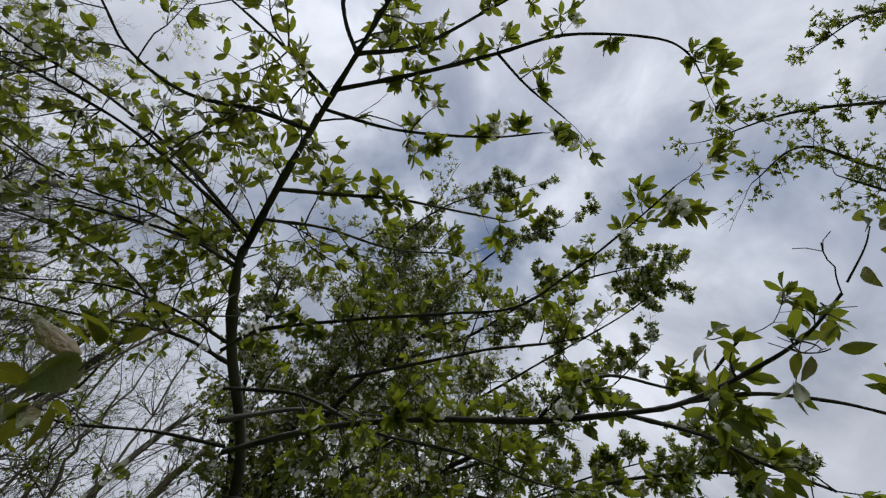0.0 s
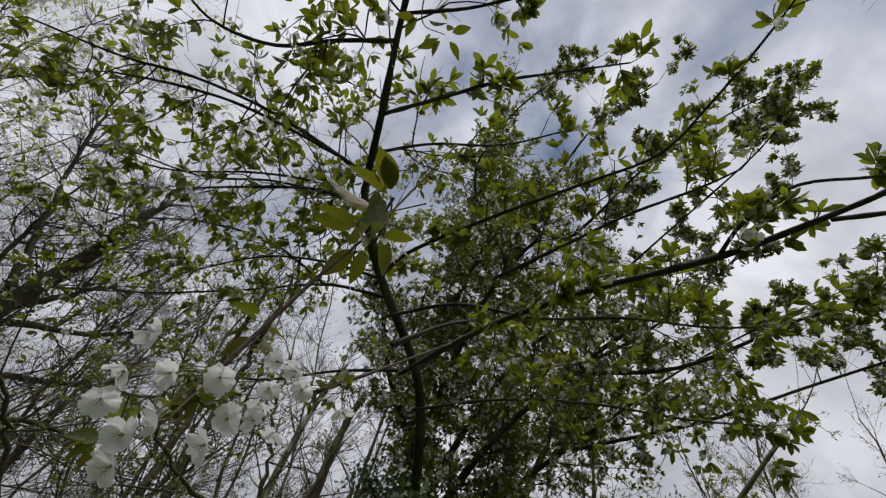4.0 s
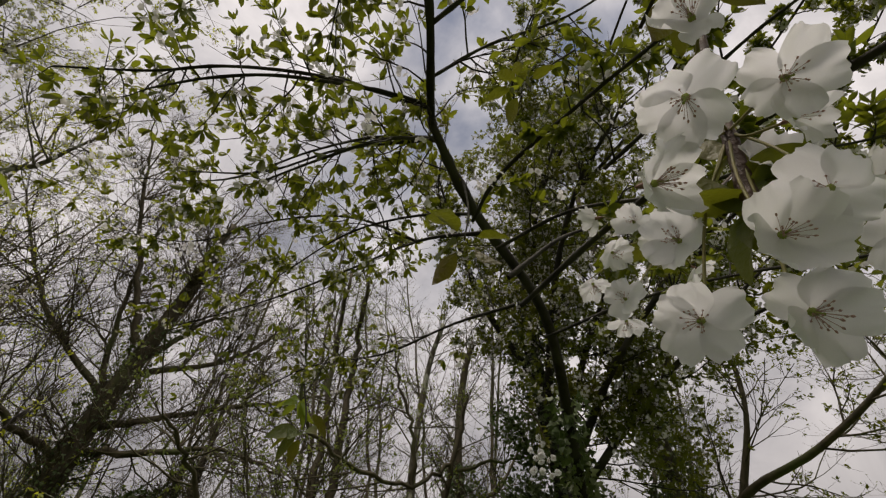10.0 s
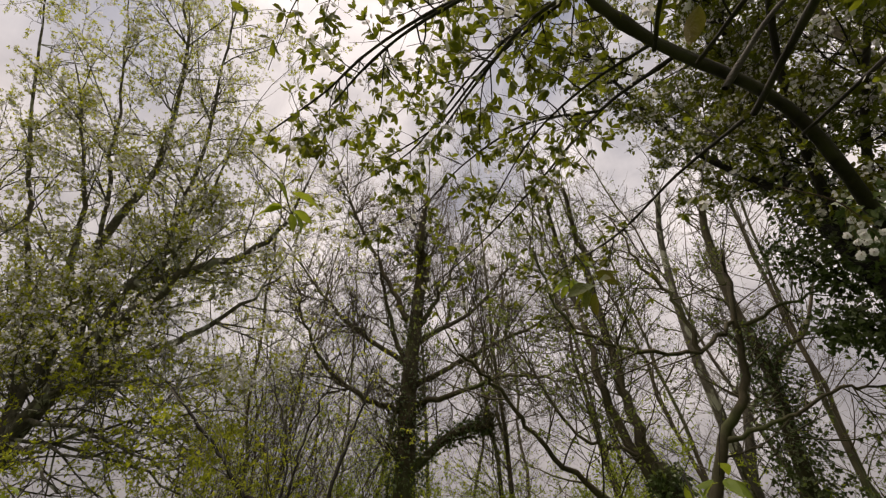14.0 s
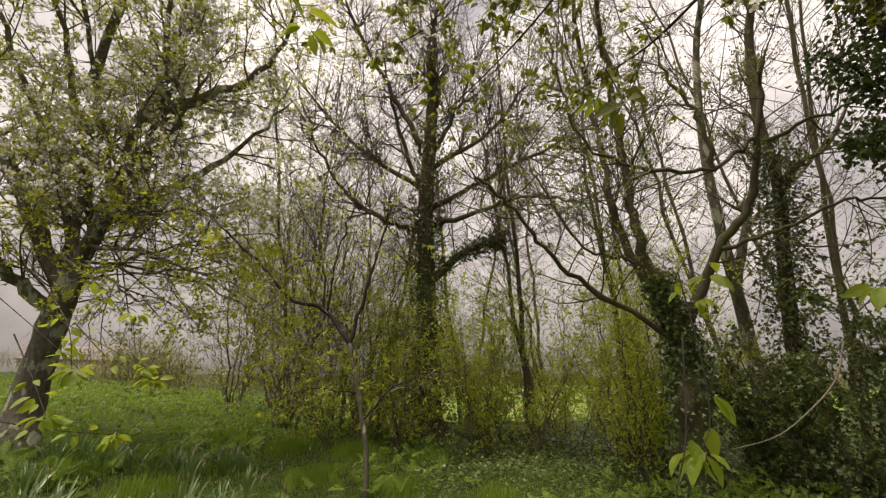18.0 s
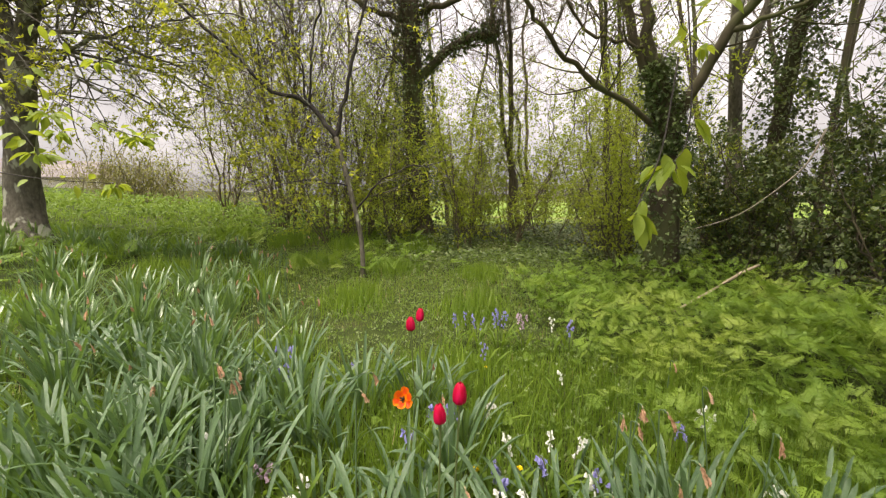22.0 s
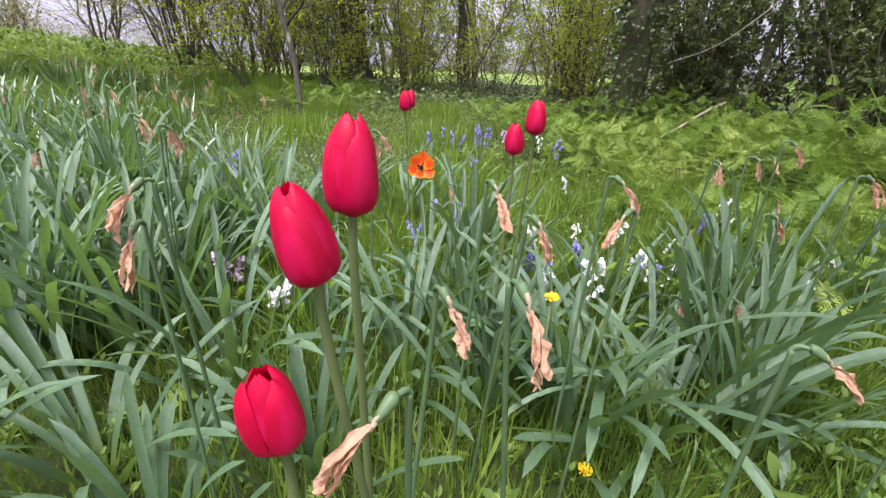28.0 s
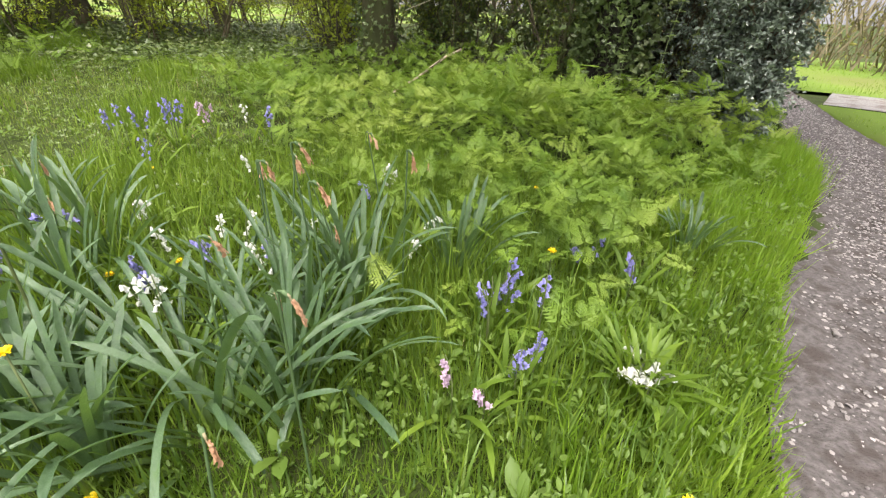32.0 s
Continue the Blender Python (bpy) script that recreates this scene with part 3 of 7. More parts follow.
    def leaves(self, n, size, mat, template=LEAF_SIMPLE, spread=0.5, share=1.0, label="", flat=None, where=None, name="leaves", hang=0.0, whorl=False):
        rng = self.rng
        p, d = self.chosen(share, where)
        if whorl:
            # leaves open from one bud, spread evenly round the twig
            x = unit(np.cross(d, rng.normal(0, 1, d.shape)))
            y = np.cross(d, x)
            a = (rng.uniform(0, 2 * np.pi, (len(p), 1)) + np.arange(n) * (2 * np.pi / n) + rng.normal(0, 0.25, (len(p), n)))[..., None]
            open_out = rng.uniform(0.7, 1.5, (len(p), 1, 1))
            way = d[:, None] + (np.cos(a) * x[:, None] + np.sin(a) * y[:, None]) * open_out
            p, d = np.repeat(p, n, 0), unit(unit(way.reshape(-1, 3)) + rng.normal(0, 0.16, (len(p) * n, 3)) - np.array([0, 0, hang]))
        else:
            p, d = np.repeat(p, n, 0), np.repeat(d, n, 0)
            d = unit(d * (1 - spread) + unit(rng.normal(0, 1, p.shape)) * (spread + 0.25) - np.array([0, 0, hang]))
        p = p + rng.normal(0, 0.002 if whorl else 0.008, p.shape)
        tagged(part(name, scatter(template, p, frames_along(d, rng, flat), rng.uniform(*size, len(p))), mat, self.top), label, kind="stuff")

    def blossom(self, share, n, size, where=None):
        rng = self.rng
        p, d = self.chosen(share, where)
        p = np.repeat(p, n, 0)
        d = unit(rng.normal(0, 1, p.shape) - np.array([0, 0, 0.3]))
        p = p + d * 0.035
        tagged(part("blossom", scatter(FLOWER_SMALL, p, frames_along(d, rng), rng.uniform(*size, len(p))), PETAL_FAR, self.top), "clusters of small white blossom", kind="stuff")

    def ivy(self, line, radii, count, reach=(0.02, 0.16), size=(0.05, 0.09), span=(0, 1), label="thick coat of dark ivy"):
        rng = self.rng
        s = rng.uniform(span[0], span[1], count) * (len(line) - 1)
        i = np.minimum(s.astype(int), len(line) - 2)
        c = line[i] + (line[i + 1] - line[i]) * (s - i)[:, None]
        t = unit(line[i + 1] - line[i])
        out = unit(np.cross(t, rng.normal(0, 1, t.shape)))
        lump = 0.6 + 0.8 * np.abs(np.sin(s * 2.3 + out[:, 0] * 3) * np.cos(s * 0.9 + out[:, 1] * 4))
        p = c + out * (radii[i] + rng.uniform(*reach, count) * lump)[:, None]
        d = unit(out * 0.6 + rng.normal(0, 0.5, t.shape) - np.array([0, 0, 0.5]))
        tagged(part("ivy", scatter(IVY_LEAF, p, frames_along(d, rng), rng.uniform(*size, count)), LEAF_IVY, self.top), label, kind="stuff")


def up_from(base, *points):
    return [(base[0], base[1], float(ground_height(base[0], base[1])) - 0.08), *points]


# -- the cherry whose limb reaches over the path
CH = (-2.45, 4.65)
cherry = Tree("cherry_tree", "old cherry tree with dark limbs, young leaves and white blossom", CH, BARK_CHERRY, 11)
trunk = cherry.limb(up_from(CH, (-2.42, 4.6, 1.2), (-2.4, 4.5, 2.6), (-2.6, 4.6, 4.2), (-2.75, 4.7, 6.0), (-2.6, 4.6, 7.6)), 0.2, 0.07, "trunk", "ivy-clad trunk", 12)
main = cherry.limb([(-2.4, 4.5, 2.3), (-2.1, 3.9, 2.85), (-1.75, 3.1, 3.25), (-1.415, 2.205, 3.485), (-1.332, 1.327, 3.537), (-1.232, 0.872, 3.564), (-1.186, 0.744, 3.643), (-0.926, 0.433, 3.493), (-0.722, 0.133, 3.536), (-0.521, -0.141, 3.549), (-0.368, -0.365, 3.592)], (0.062, 0.048, 0.040, 0.033, 0.027, 0.022, 0.020, 0.0165, 0.0135, 0.0105, 0.0075), 0, "limb", "thick dark limb", 10)
L = []
L.append(cherry.limb([(-1.186, 0.744, 3.643), (-1.363, 0.510, 3.678), (-1.584, 0.242, 3.689), (-1.854, -0.013, 3.669), (-2.111, -0.206, 3.615), (-2.484, -0.508, 3.643)], 0.0128, 0.0048, sides=6))
L.append(cherry.limb([(-1.232, 0.872, 3.564), (-1.470, 0.765, 3.654), (-1.800, 0.620, 3.726), (-2.237, 0.470, 3.753), (-2.705, 0.183, 3.856)], 0.012, 0.004, sides=6))
L.append(cherry.limb([(-0.926, 0.433, 3.493), (-0.612, 0.439, 3.431), (-0.355, 0.449, 3.416), (-0.106, 0.490, 3.399), (0.139, 0.536, 3.402)], 0.0104, 0.0032, sides=6))
L.append(cherry.limb([(-0.633, 0.004, 3.539), (-0.262, -0.063, 3.541), (0.066, -0.138, 3.541), (0.341, -0.209, 3.591), (0.687, -0.200, 3.616), (0.839, -0.144, 3.607), (0.923, -0.018, 3.566)], 0.0104, 0.0024, sides=6))
L.append(cherry.limb([(-0.521, -0.141, 3.549), (-0.273, -0.175, 3.635), (0.016, -0.326, 3.769), (0.244, -0.455, 3.889)], 0.0112, 0.0048, sides=6))
L.append(cherry.limb([(-0.521, -0.141, 3.549), (-0.588, -0.272, 3.646), (-0.631, -0.444, 3.760)], 0.0112, 0.0072, sides=6))
L.append(cherry.limb([(-0.662, 0.010, 3.534), (-0.856, -0.161, 3.636), (-1.142, -0.383, 3.749)], 0.0096, 0.0048, sides=6))
L.append(cherry.limb([(-0.751, 0.169, 3.521), (-0.999, 0.086, 3.532), (-1.233, 0.015, 3.432), (-1.435, -0.148, 3.423), (-1.511, -0.334, 3.433)], 0.0112, 0.0048, sides=6))
L.append(cherry.limb([(-0.678, 0.086, 3.558), (-0.360, 0.164, 3.501), (0.031, 0.194, 3.521), (0.275, 0.176, 3.548)], 0.008, 0.0032, sides=6))
L.append(cherry.limb([(0.066, -0.138, 3.541), (0.185, -0.018, 3.506), (0.350, 0.112, 3.471)], 0.0064, 0.0032, sides=5))
L.append(cherry.limb([(-1.348, 1.316, 3.470), (-1.045, 1.110, 3.358), (-0.561, 0.987, 3.283), (-0.146, 0.936, 3.282), (0.174, 0.886, 3.273), (0.379, 0.740, 3.291), (0.561, 0.578, 3.313), (0.785, 0.361, 3.359)], 0.0112, 0.0032, sides=6))
L.append(cherry.limb([(-1.496, 2.067, 3.498), (-0.755, 1.566, 3.211), (-0.227, 1.340, 3.070), (0.255, 1.199, 2.948), (0.529, 0.992, 2.781), (0.603, 0.823, 2.636), (0.644, 0.573, 2.465), (0.664, 0.455, 2.404), (0.686, 0.358, 2.388)], (0.017, 0.0145, 0.0125, 0.011, 0.009, 0.0075, 0.005, 0.0035, 0.0025), 0, sides=8))
L.append(cherry.limb([(0.603, 0.823, 2.636), (0.734, 0.734, 2.572), (0.852, 0.686, 2.493), (0.961, 0.685, 2.449)], 0.0064, 0.0028, sides=6))
L.append(cherry.limb([(0.255, 1.199, 2.948), (0.350, 1.064, 2.953), (0.500, 0.973, 2.946), (0.737, 0.952, 2.866), (0.811, 0.711, 2.802)], 0.0088, 0.004, sides=6))
L.append(cherry.limb([(0.548, 1.072, 2.859), (0.699, 0.985, 2.690), (0.787, 0.943, 2.552), (0.858, 0.882, 2.420)], 0.0072, 0.0032, sides=6))
L.append(cherry.limb([(-1.182, 0.700, 3.608), (-1.313, 0.499, 3.566), (-1.602, 0.190, 3.551), (-1.828, 0.004, 3.495), (-2.077, -0.139, 3.475)], 0.0112, 0.0048, sides=6))
L.append(cherry.limb([(-1.244, 0.844, 3.549), (-1.418, 0.681, 3.489), (-1.697, 0.549, 3.408), (-1.965, 0.439, 3.321)], 0.012, 0.0048, sides=6))
L.append(cherry.limb([(-0.651, 1.378, 3.369), (-0.288, 1.323, 3.443), (0.067, 1.266, 3.514), (0.390, 1.236, 3.554), (0.582, 1.182, 3.548)], 0.0112, 0.0048, sides=6))
L.append(cherry.limb([(-1.314, 1.489, 3.377), (-0.877, 1.470, 3.333), (-0.470, 1.556, 3.207), (-0.068, 1.646, 3.203), (0.270, 1.747, 3.163), (0.503, 1.767, 3.129)], 0.0112, 0.004, sides=6))
L.append(cherry.limb([(-1.485, 2.320, 3.394), (-0.862, 2.259, 3.335), (-0.305, 2.337, 3.281), (0.158, 2.425, 3.179), (0.531, 2.519, 3.160)], 0.0112, 0.004, sides=6))
L.append(cherry.limb([(-1.095, 0.632, 3.656), (-0.808, 0.700, 3.743), (-0.455, 0.837, 3.814), (-0.057, 0.905, 3.951)], 0.0096, 0.004, sides=6))
L.append(cherry.limb([(-1.332, 1.327, 3.537), (-1.687, 1.157, 3.613), (-2.124, 1.047, 3.666), (-2.690, 0.995, 3.602)], 0.0112, 0.004, sides=6))
L.append(cherry.limb([(-1.247, 0.897, 3.651), (-1.592, 0.721, 3.804), (-2.003, 0.576, 3.895), (-2.591, 0.377, 3.906), (-3.179, 0.005, 4.022)], 0.0112, 0.004, sides=6))
L.append(cherry.limb([(-1.392, 1.499, 3.592), (-1.830, 1.386, 3.722), (-2.452, 1.300, 3.751), (-3.216, 1.143, 3.761), (-4.114, 0.880, 3.779)], 0.0128, 0.004, sides=6))
L.append(cherry.limb([(-1.614, 2.204, 3.667), (-2.077, 2.100, 3.653), (-2.740, 2.048, 3.640), (-3.450, 1.859, 3.696), (-4.269, 1.791, 3.623)], 0.0128, 0.004, sides=6))
L.append(cherry.limb([(-1.830, 1.386, 3.722), (-2.110, 1.031, 3.827), (-2.598, 0.772, 3.902), (-3.230, 0.526, 3.904), (-3.798, 0.105, 4.048)], 0.0104, 0.0032, sides=6))
cherry.limb([(-1.371, 1.690, 3.356), (-1.098, 1.873, 3.678), (-0.893, 2.193, 4.019), (-0.610, 2.650, 4.519)], 0.016, 0.0064, sides=6)
crown = []
for pts in ([(-2.5, 4.55, 3.6), (-1.9, 4.3, 4.6), (-1.2, 4.2, 5.6), (-0.6, 4.0, 6.4)], [(-2.7, 4.65, 5.0), (-2.2, 4.0, 5.9), (-1.6, 3.3, 6.5), (-0.9, 2.8, 6.9)], [(-2.7, 4.65, 4.8), (-3.0, 4.0, 5.7), (-2.9, 3.2, 6.4), (-2.7, 2.5, 6.9)],
            [(-2.45, 4.5, 3.2), (-1.7, 4.6, 3.9), (-0.8, 4.6, 4.5), (0.1, 4.4, 4.9)], [(-2.75, 4.7, 6.0), (-2.1, 3.9, 7.2), (-1.5, 3.0, 8.0), (-1.0, 2.3, 8.6)], [(-2.6, 4.6, 4.2), (-1.9, 3.7, 5.0), (-1.1, 2.9, 5.5), (-0.3, 2.4, 5.7)],
            [(-2.6, 4.6, 7.4), (-1.7, 4.3, 8.4), (-0.8, 3.9, 9.2)], [(-2.5, 4.55, 3.4), (-1.5, 3.9, 4.1), (-0.5, 3.5, 4.6), (0.4, 3.2, 4.9)]):
    crown.append(cherry.limb(pts, 0.05, 0.014, sides=7))
for pts in ([(-1.6, 3.3, 6.5), (-0.423, 2.420, 6.452), (0.406, 1.784, 6.651), (1.078, 1.557, 6.684)], [(-1.1, 2.9, 5.5), (-0.110, 2.682, 5.844), (0.764, 2.151, 6.007), (1.547, 1.873, 6.067), (1.937, 1.776, 6.028)], [(-1.2, 4.2, 5.6), (-0.093, 3.619, 5.815), (0.835, 3.044, 5.999), (1.726, 2.488, 6.173), (2.198, 2.074, 6.259)],
            [(-0.5, 3.5, 4.6), (0.416, 3.658, 5.199), (1.225, 3.132, 5.355), (1.819, 2.517, 5.527)], [(-0.8, 4.6, 4.5), (0.490, 4.779, 5.427), (1.515, 4.224, 5.505), (2.511, 3.896, 5.601)], [(-1.5, 3.0, 8.0), (-1.160, 2.087, 7.374), (-0.353, 1.524, 7.544), (0.675, 1.276, 7.613)]):
    crown.append(cherry.limb(pts, 0.022, 0.005, sides=6))
for pts in ([(-0.5, 3.5, 4.6), (0.424, 3.374, 4.372), (1.285, 2.939, 4.293), (1.865, 2.695, 4.183), (2.269, 2.692, 4.151)], [(-0.8, 4.6, 4.5), (0.575, 4.250, 4.443), (1.528, 3.800, 4.389), (2.241, 3.483, 4.338), (2.797, 3.454, 4.347)]):
    crown.append(cherry.limb(pts, 0.022, 0.005, sides=6))
OUTER_ENDS = (2, 3, 4, 8, 9, 10, 11, 12, 13, 14)
cherry.sprout(7.0, (0.05, 0.2), 0.004, 1, 0.18, 0.1, (2, 4), 52, 0.6, lines=[L[i] for i in OUTER_ENDS], start=0.1, droop=0.25)
cherry.sprout(9.0, (0.22, 0.66), 0.005, 1, 0.18, 0.1, (4, 7), 52, 0.55, lines=[l for i, l in enumerate(L) if i not in OUTER_ENDS], start=0.05, droop=0.15)
cherry.sprout(3.0, (0.3, 0.7), 0.005, 1, 0.16, 0.2, (3, 6), 50, 0.55, lines=[main], start=0.35)
cherry.wood()
cherry.leaves(5, (0.04, 0.078), LEAF_CHERRY, LEAF_OVAL, 0.45, 0.46, "tufts of young green cherry leaves", hang=0.3, whorl=True, where=lambda p: (np.linalg.norm(p - np.array([0, 0, 1.6]), axis=1) > 1.35) & (p[:, 0] > -1.25 - 0.35 * np.sin(p[:, 1] * 9)))
cherry.leaves(5, (0.04, 0.074), LEAF_CHERRY, LEAF_OVAL, 0.45, 0.34, "thinner tufts on the outer shoots", hang=0.3, whorl=True, where=lambda p: p[:, 0] <= -1.25 - 0.35 * np.sin(p[:, 1] * 9), name="outer_leaves")
cherry.leaves(5, (0.04, 0.065), LEAF_CHERRY, LEAF_OVAL, 0.4, 0.13, "sparse tufts on the low shoots", hang=0.3, whorl=True, where=lambda p: np.linalg.norm(p - np.array([0, 0, 1.6]), axis=1) < 1.35)
cherry.blossom(0.08, 6, (0.012, 0.017), lambda p: np.linalg.norm(p - np.array([0, 0, 1.6]), axis=1) > 1.6)
cherry.sites = []
cherry.sprout(10.0, (0.6, 1.4), 0.009, 2, 0.17, 0.25, (4, 8), 48, 0.5, lines=crown[:8], start=0.1)
cherry.sprout(6.5, (0.25, 0.6), 0.006, 2, 0.17, 0.25, (4, 7), 48, 0.5, lines=crown[8:], start=0.1)
cherry.wood()
cherry.leaves(4, (0.04, 0.07), LEAF_CHERRY, LEAF_SIMPLE, 0.5, 0.6, "tufts of young leaves high in the crown", whorl=True)
cherry.blossom(0.2, 5, (0.014, 0.02))
cherry.ivy(*trunk, 7500, (0.02, 0.24), (0.035, 0.07), (0.0, 0.78))
cherry.ivy(*trunk, 3000, (0.0, 0.16), (0.03, 0.055), (0.0, 0.28), "young ivy at the foot of the trunk")
cherry.ivy(*main, 700, (0.0, 0.10), (0.04, 0.08), (0.0, 0.22), "ivy at the foot of the limb")

# -- the cherry across the path, whose branch ends reach into the sky
C3 = (5.6, 1.6)
other = Tree("cherry_tree", "cherry tree across the path with loose sprays of small new leaves", C3, BARK_CHERRY, 19)
other.limb(up_from(C3, (5.5, 1.6, 1.6), (5.3, 1.6, 3.2), (5.2, 1.5, 5.2)), 0.16, 0.08, "trunk", "", 10, spawn=False)
for pts in ([(5.4, 1.6, 2.6), (4.040, 0.096, 5.759), (3.188, 0.099, 5.474), (2.400, 0.170, 5.276), (1.701, 0.363, 5.040)], [(5.3, 1.6, 3.2), (4.362, -0.379, 6.284), (3.447, -0.635, 6.092), (2.746, -0.305, 5.804)], [(5.4, 1.6, 2.6), (4.155, 0.766, 5.517), (3.203, 0.597, 5.289), (2.495, 0.415, 5.192), (2.047, 0.661, 4.956)],
            [(5.4, 1.6, 2.4), (3.831, 1.037, 4.960), (3.090, 0.736, 4.906), (2.511, 0.564, 4.816)]):
    other.limb(pts, 0.03, 0.004, sides=6)
other.sprout(5.0, (0.12, 0.4), 0.004, 1, 0.15, 0.2, (4, 7), 42, 0.55, start=0.4)
other.wood()
other.leaves(5, (0.022, 0.042), LEAF_CHERRY, LEAF_SIMPLE, 0.5, 0.5, "small new leaves in tufts", whorl=True)

# -- the second ivy-clad tree behind it
B2 = (-1.9, 6.6)
ivied = Tree("ivied_tree", "tall tree behind the cherry, its trunk clad in ivy", B2, BARK_OLIVE, 12)
t2 = ivied.limb(up_from(B2, (-1.95, 6.6, 2.5), (-1.9, 6.5, 5.0), (-1.8, 6.4, 8.0), (-1.7, 6.2, 10.5)), 0.2, 0.05, "trunk", "ivy-clad trunk", 10)
ivied.limb([(-1.9, 6.5, 3.0), (-1.2, 6.3, 3.6), (-0.3, 6.0, 3.8), (0.6, 5.7, 4.2), (1.5, 5.4, 4.9)], 0.06, 0.02)
ivied.limb([(-1.2, 6.3, 3.6), (-0.7, 6.2, 4.6), (-0.5, 6.1, 6.0)], 0.045, 0.015)
ivied.limb([(-1.9, 6.5, 4.6), (-1.0, 5.8, 5.8), (-0.4, 5.2, 7.0), (0.2, 4.8, 8.0)], 0.06, 0.018)
ivied.limb([(-1.85, 6.5, 5.6), (-2.6, 5.9, 7.0), (-3.0, 5.4, 8.4)], 0.05, 0.016)
ivied.limb([(-1.9, 6.5, 2.2), (-1.0, 6.6, 2.3), (0.2, 6.4, 2.7), (1.4, 6.2, 3.2), (2.6, 6.0, 4.0)], 0.04, 0.012)
ivied.sprout(4.5, (0.8, 1.8), 0.012, 2, 0.14, 0.3, (4, 7), 45, 0.55)
ivied.wood()
ivied.leaves(4, (0.035, 0.06), LEAF_CHERRY, LEAF_FAR, 0.5, 0.5, "sparse young leaves")
ivied.blossom(0.25, 5, (0.013, 0.018), lambda p: p[:, 2] > 5.0)
ivied.ivy(*t2, 4500, (0.02, 0.26), (0.045, 0.085), (0.0, 0.62))

# -- the tall pollard-like tree with the ivy-covered stub
IV = (-8.75, 1.85)
stub = Tree("ivy_clad_tree", "bare tree with ivy up its trunk and a cut ivy-covered stub", IV, BARK_OLIVE, 13)
t3 = stub.limb(up_from(IV, (-8.762, 1.777, 1.735), (-8.435, 1.628, 3.434), (-8.105, 1.570, 5.027), (-7.709, 1.580, 6.834), (-7.221, 1.421, 7.052), (-6.931, 1.422, 8.051)), 0.24, 0.06, "trunk", "trunk under a coat of ivy", 12)
st = stub.limb([(-8.443, 1.803, 3.170), (-8.133, 2.216, 3.573), (-7.869, 2.633, 3.759), (-7.667, 2.970, 3.764)], 0.085, 0.065, "stub", "cut-off stub smothered in ivy")
for pts in ([(-8.189, 1.679, 4.497), (-7.658, 2.503, 4.898), (-6.897, 3.407, 5.274), (-6.298, 4.409, 5.760)], [(-8.305, 1.639, 4.018), (-8.283, 0.819, 4.202), (-8.190, 0.070, 4.626), (-7.978, -0.469, 5.322), (-7.778, -0.918, 6.333)],
            [(-8.195, 1.658, 4.497), (-8.195, 1.181, 5.605), (-8.162, 0.799, 6.740), (-8.036, 0.554, 8.123)], [(-7.970, 1.637, 5.559), (-7.755, 2.072, 6.477), (-7.585, 2.478, 7.708)],
            [(-8.147, 1.584, 4.815), (-8.677, 0.573, 5.640), (-9.033, -0.378, 6.700), (-9.356, -1.537, 8.178)], [(-8.042, 1.628, 5.240), (-7.913, 2.833, 6.226), (-7.682, 3.757, 7.562)],
            [(-8.252, 1.701, 4.179), (-7.441, 2.321, 4.177), (-6.819, 2.915, 4.316), (-6.247, 3.627, 4.073)], [(-7.805, 1.368, 5.621), (-7.803, 0.669, 6.837), (-7.821, -0.091, 8.313), (-7.726, -0.663, 9.692)]):
    stub.limb(pts, 0.06, 0.014, sides=7, wob=0.018)
stub.sprout(7.0, (0.8, 2.1), 0.014, 2, 0.15, 0.35, (5, 9), 42, 0.58, start=0.25)
stub.wood()
stub.leaves(1, (0.02, 0.035), LEAF_BUD, LEAF_FAR, 0.4, 0.5, "swelling buds on bare twigs")
stub.ivy(*t3, 3400, (0.02, 0.2), (0.04, 0.07), (0.0, 0.6))
stub.ivy(*st, 650, (0.0, 0.09), (0.04, 0.075), (0.1, 1.0), "ivy over the stub")

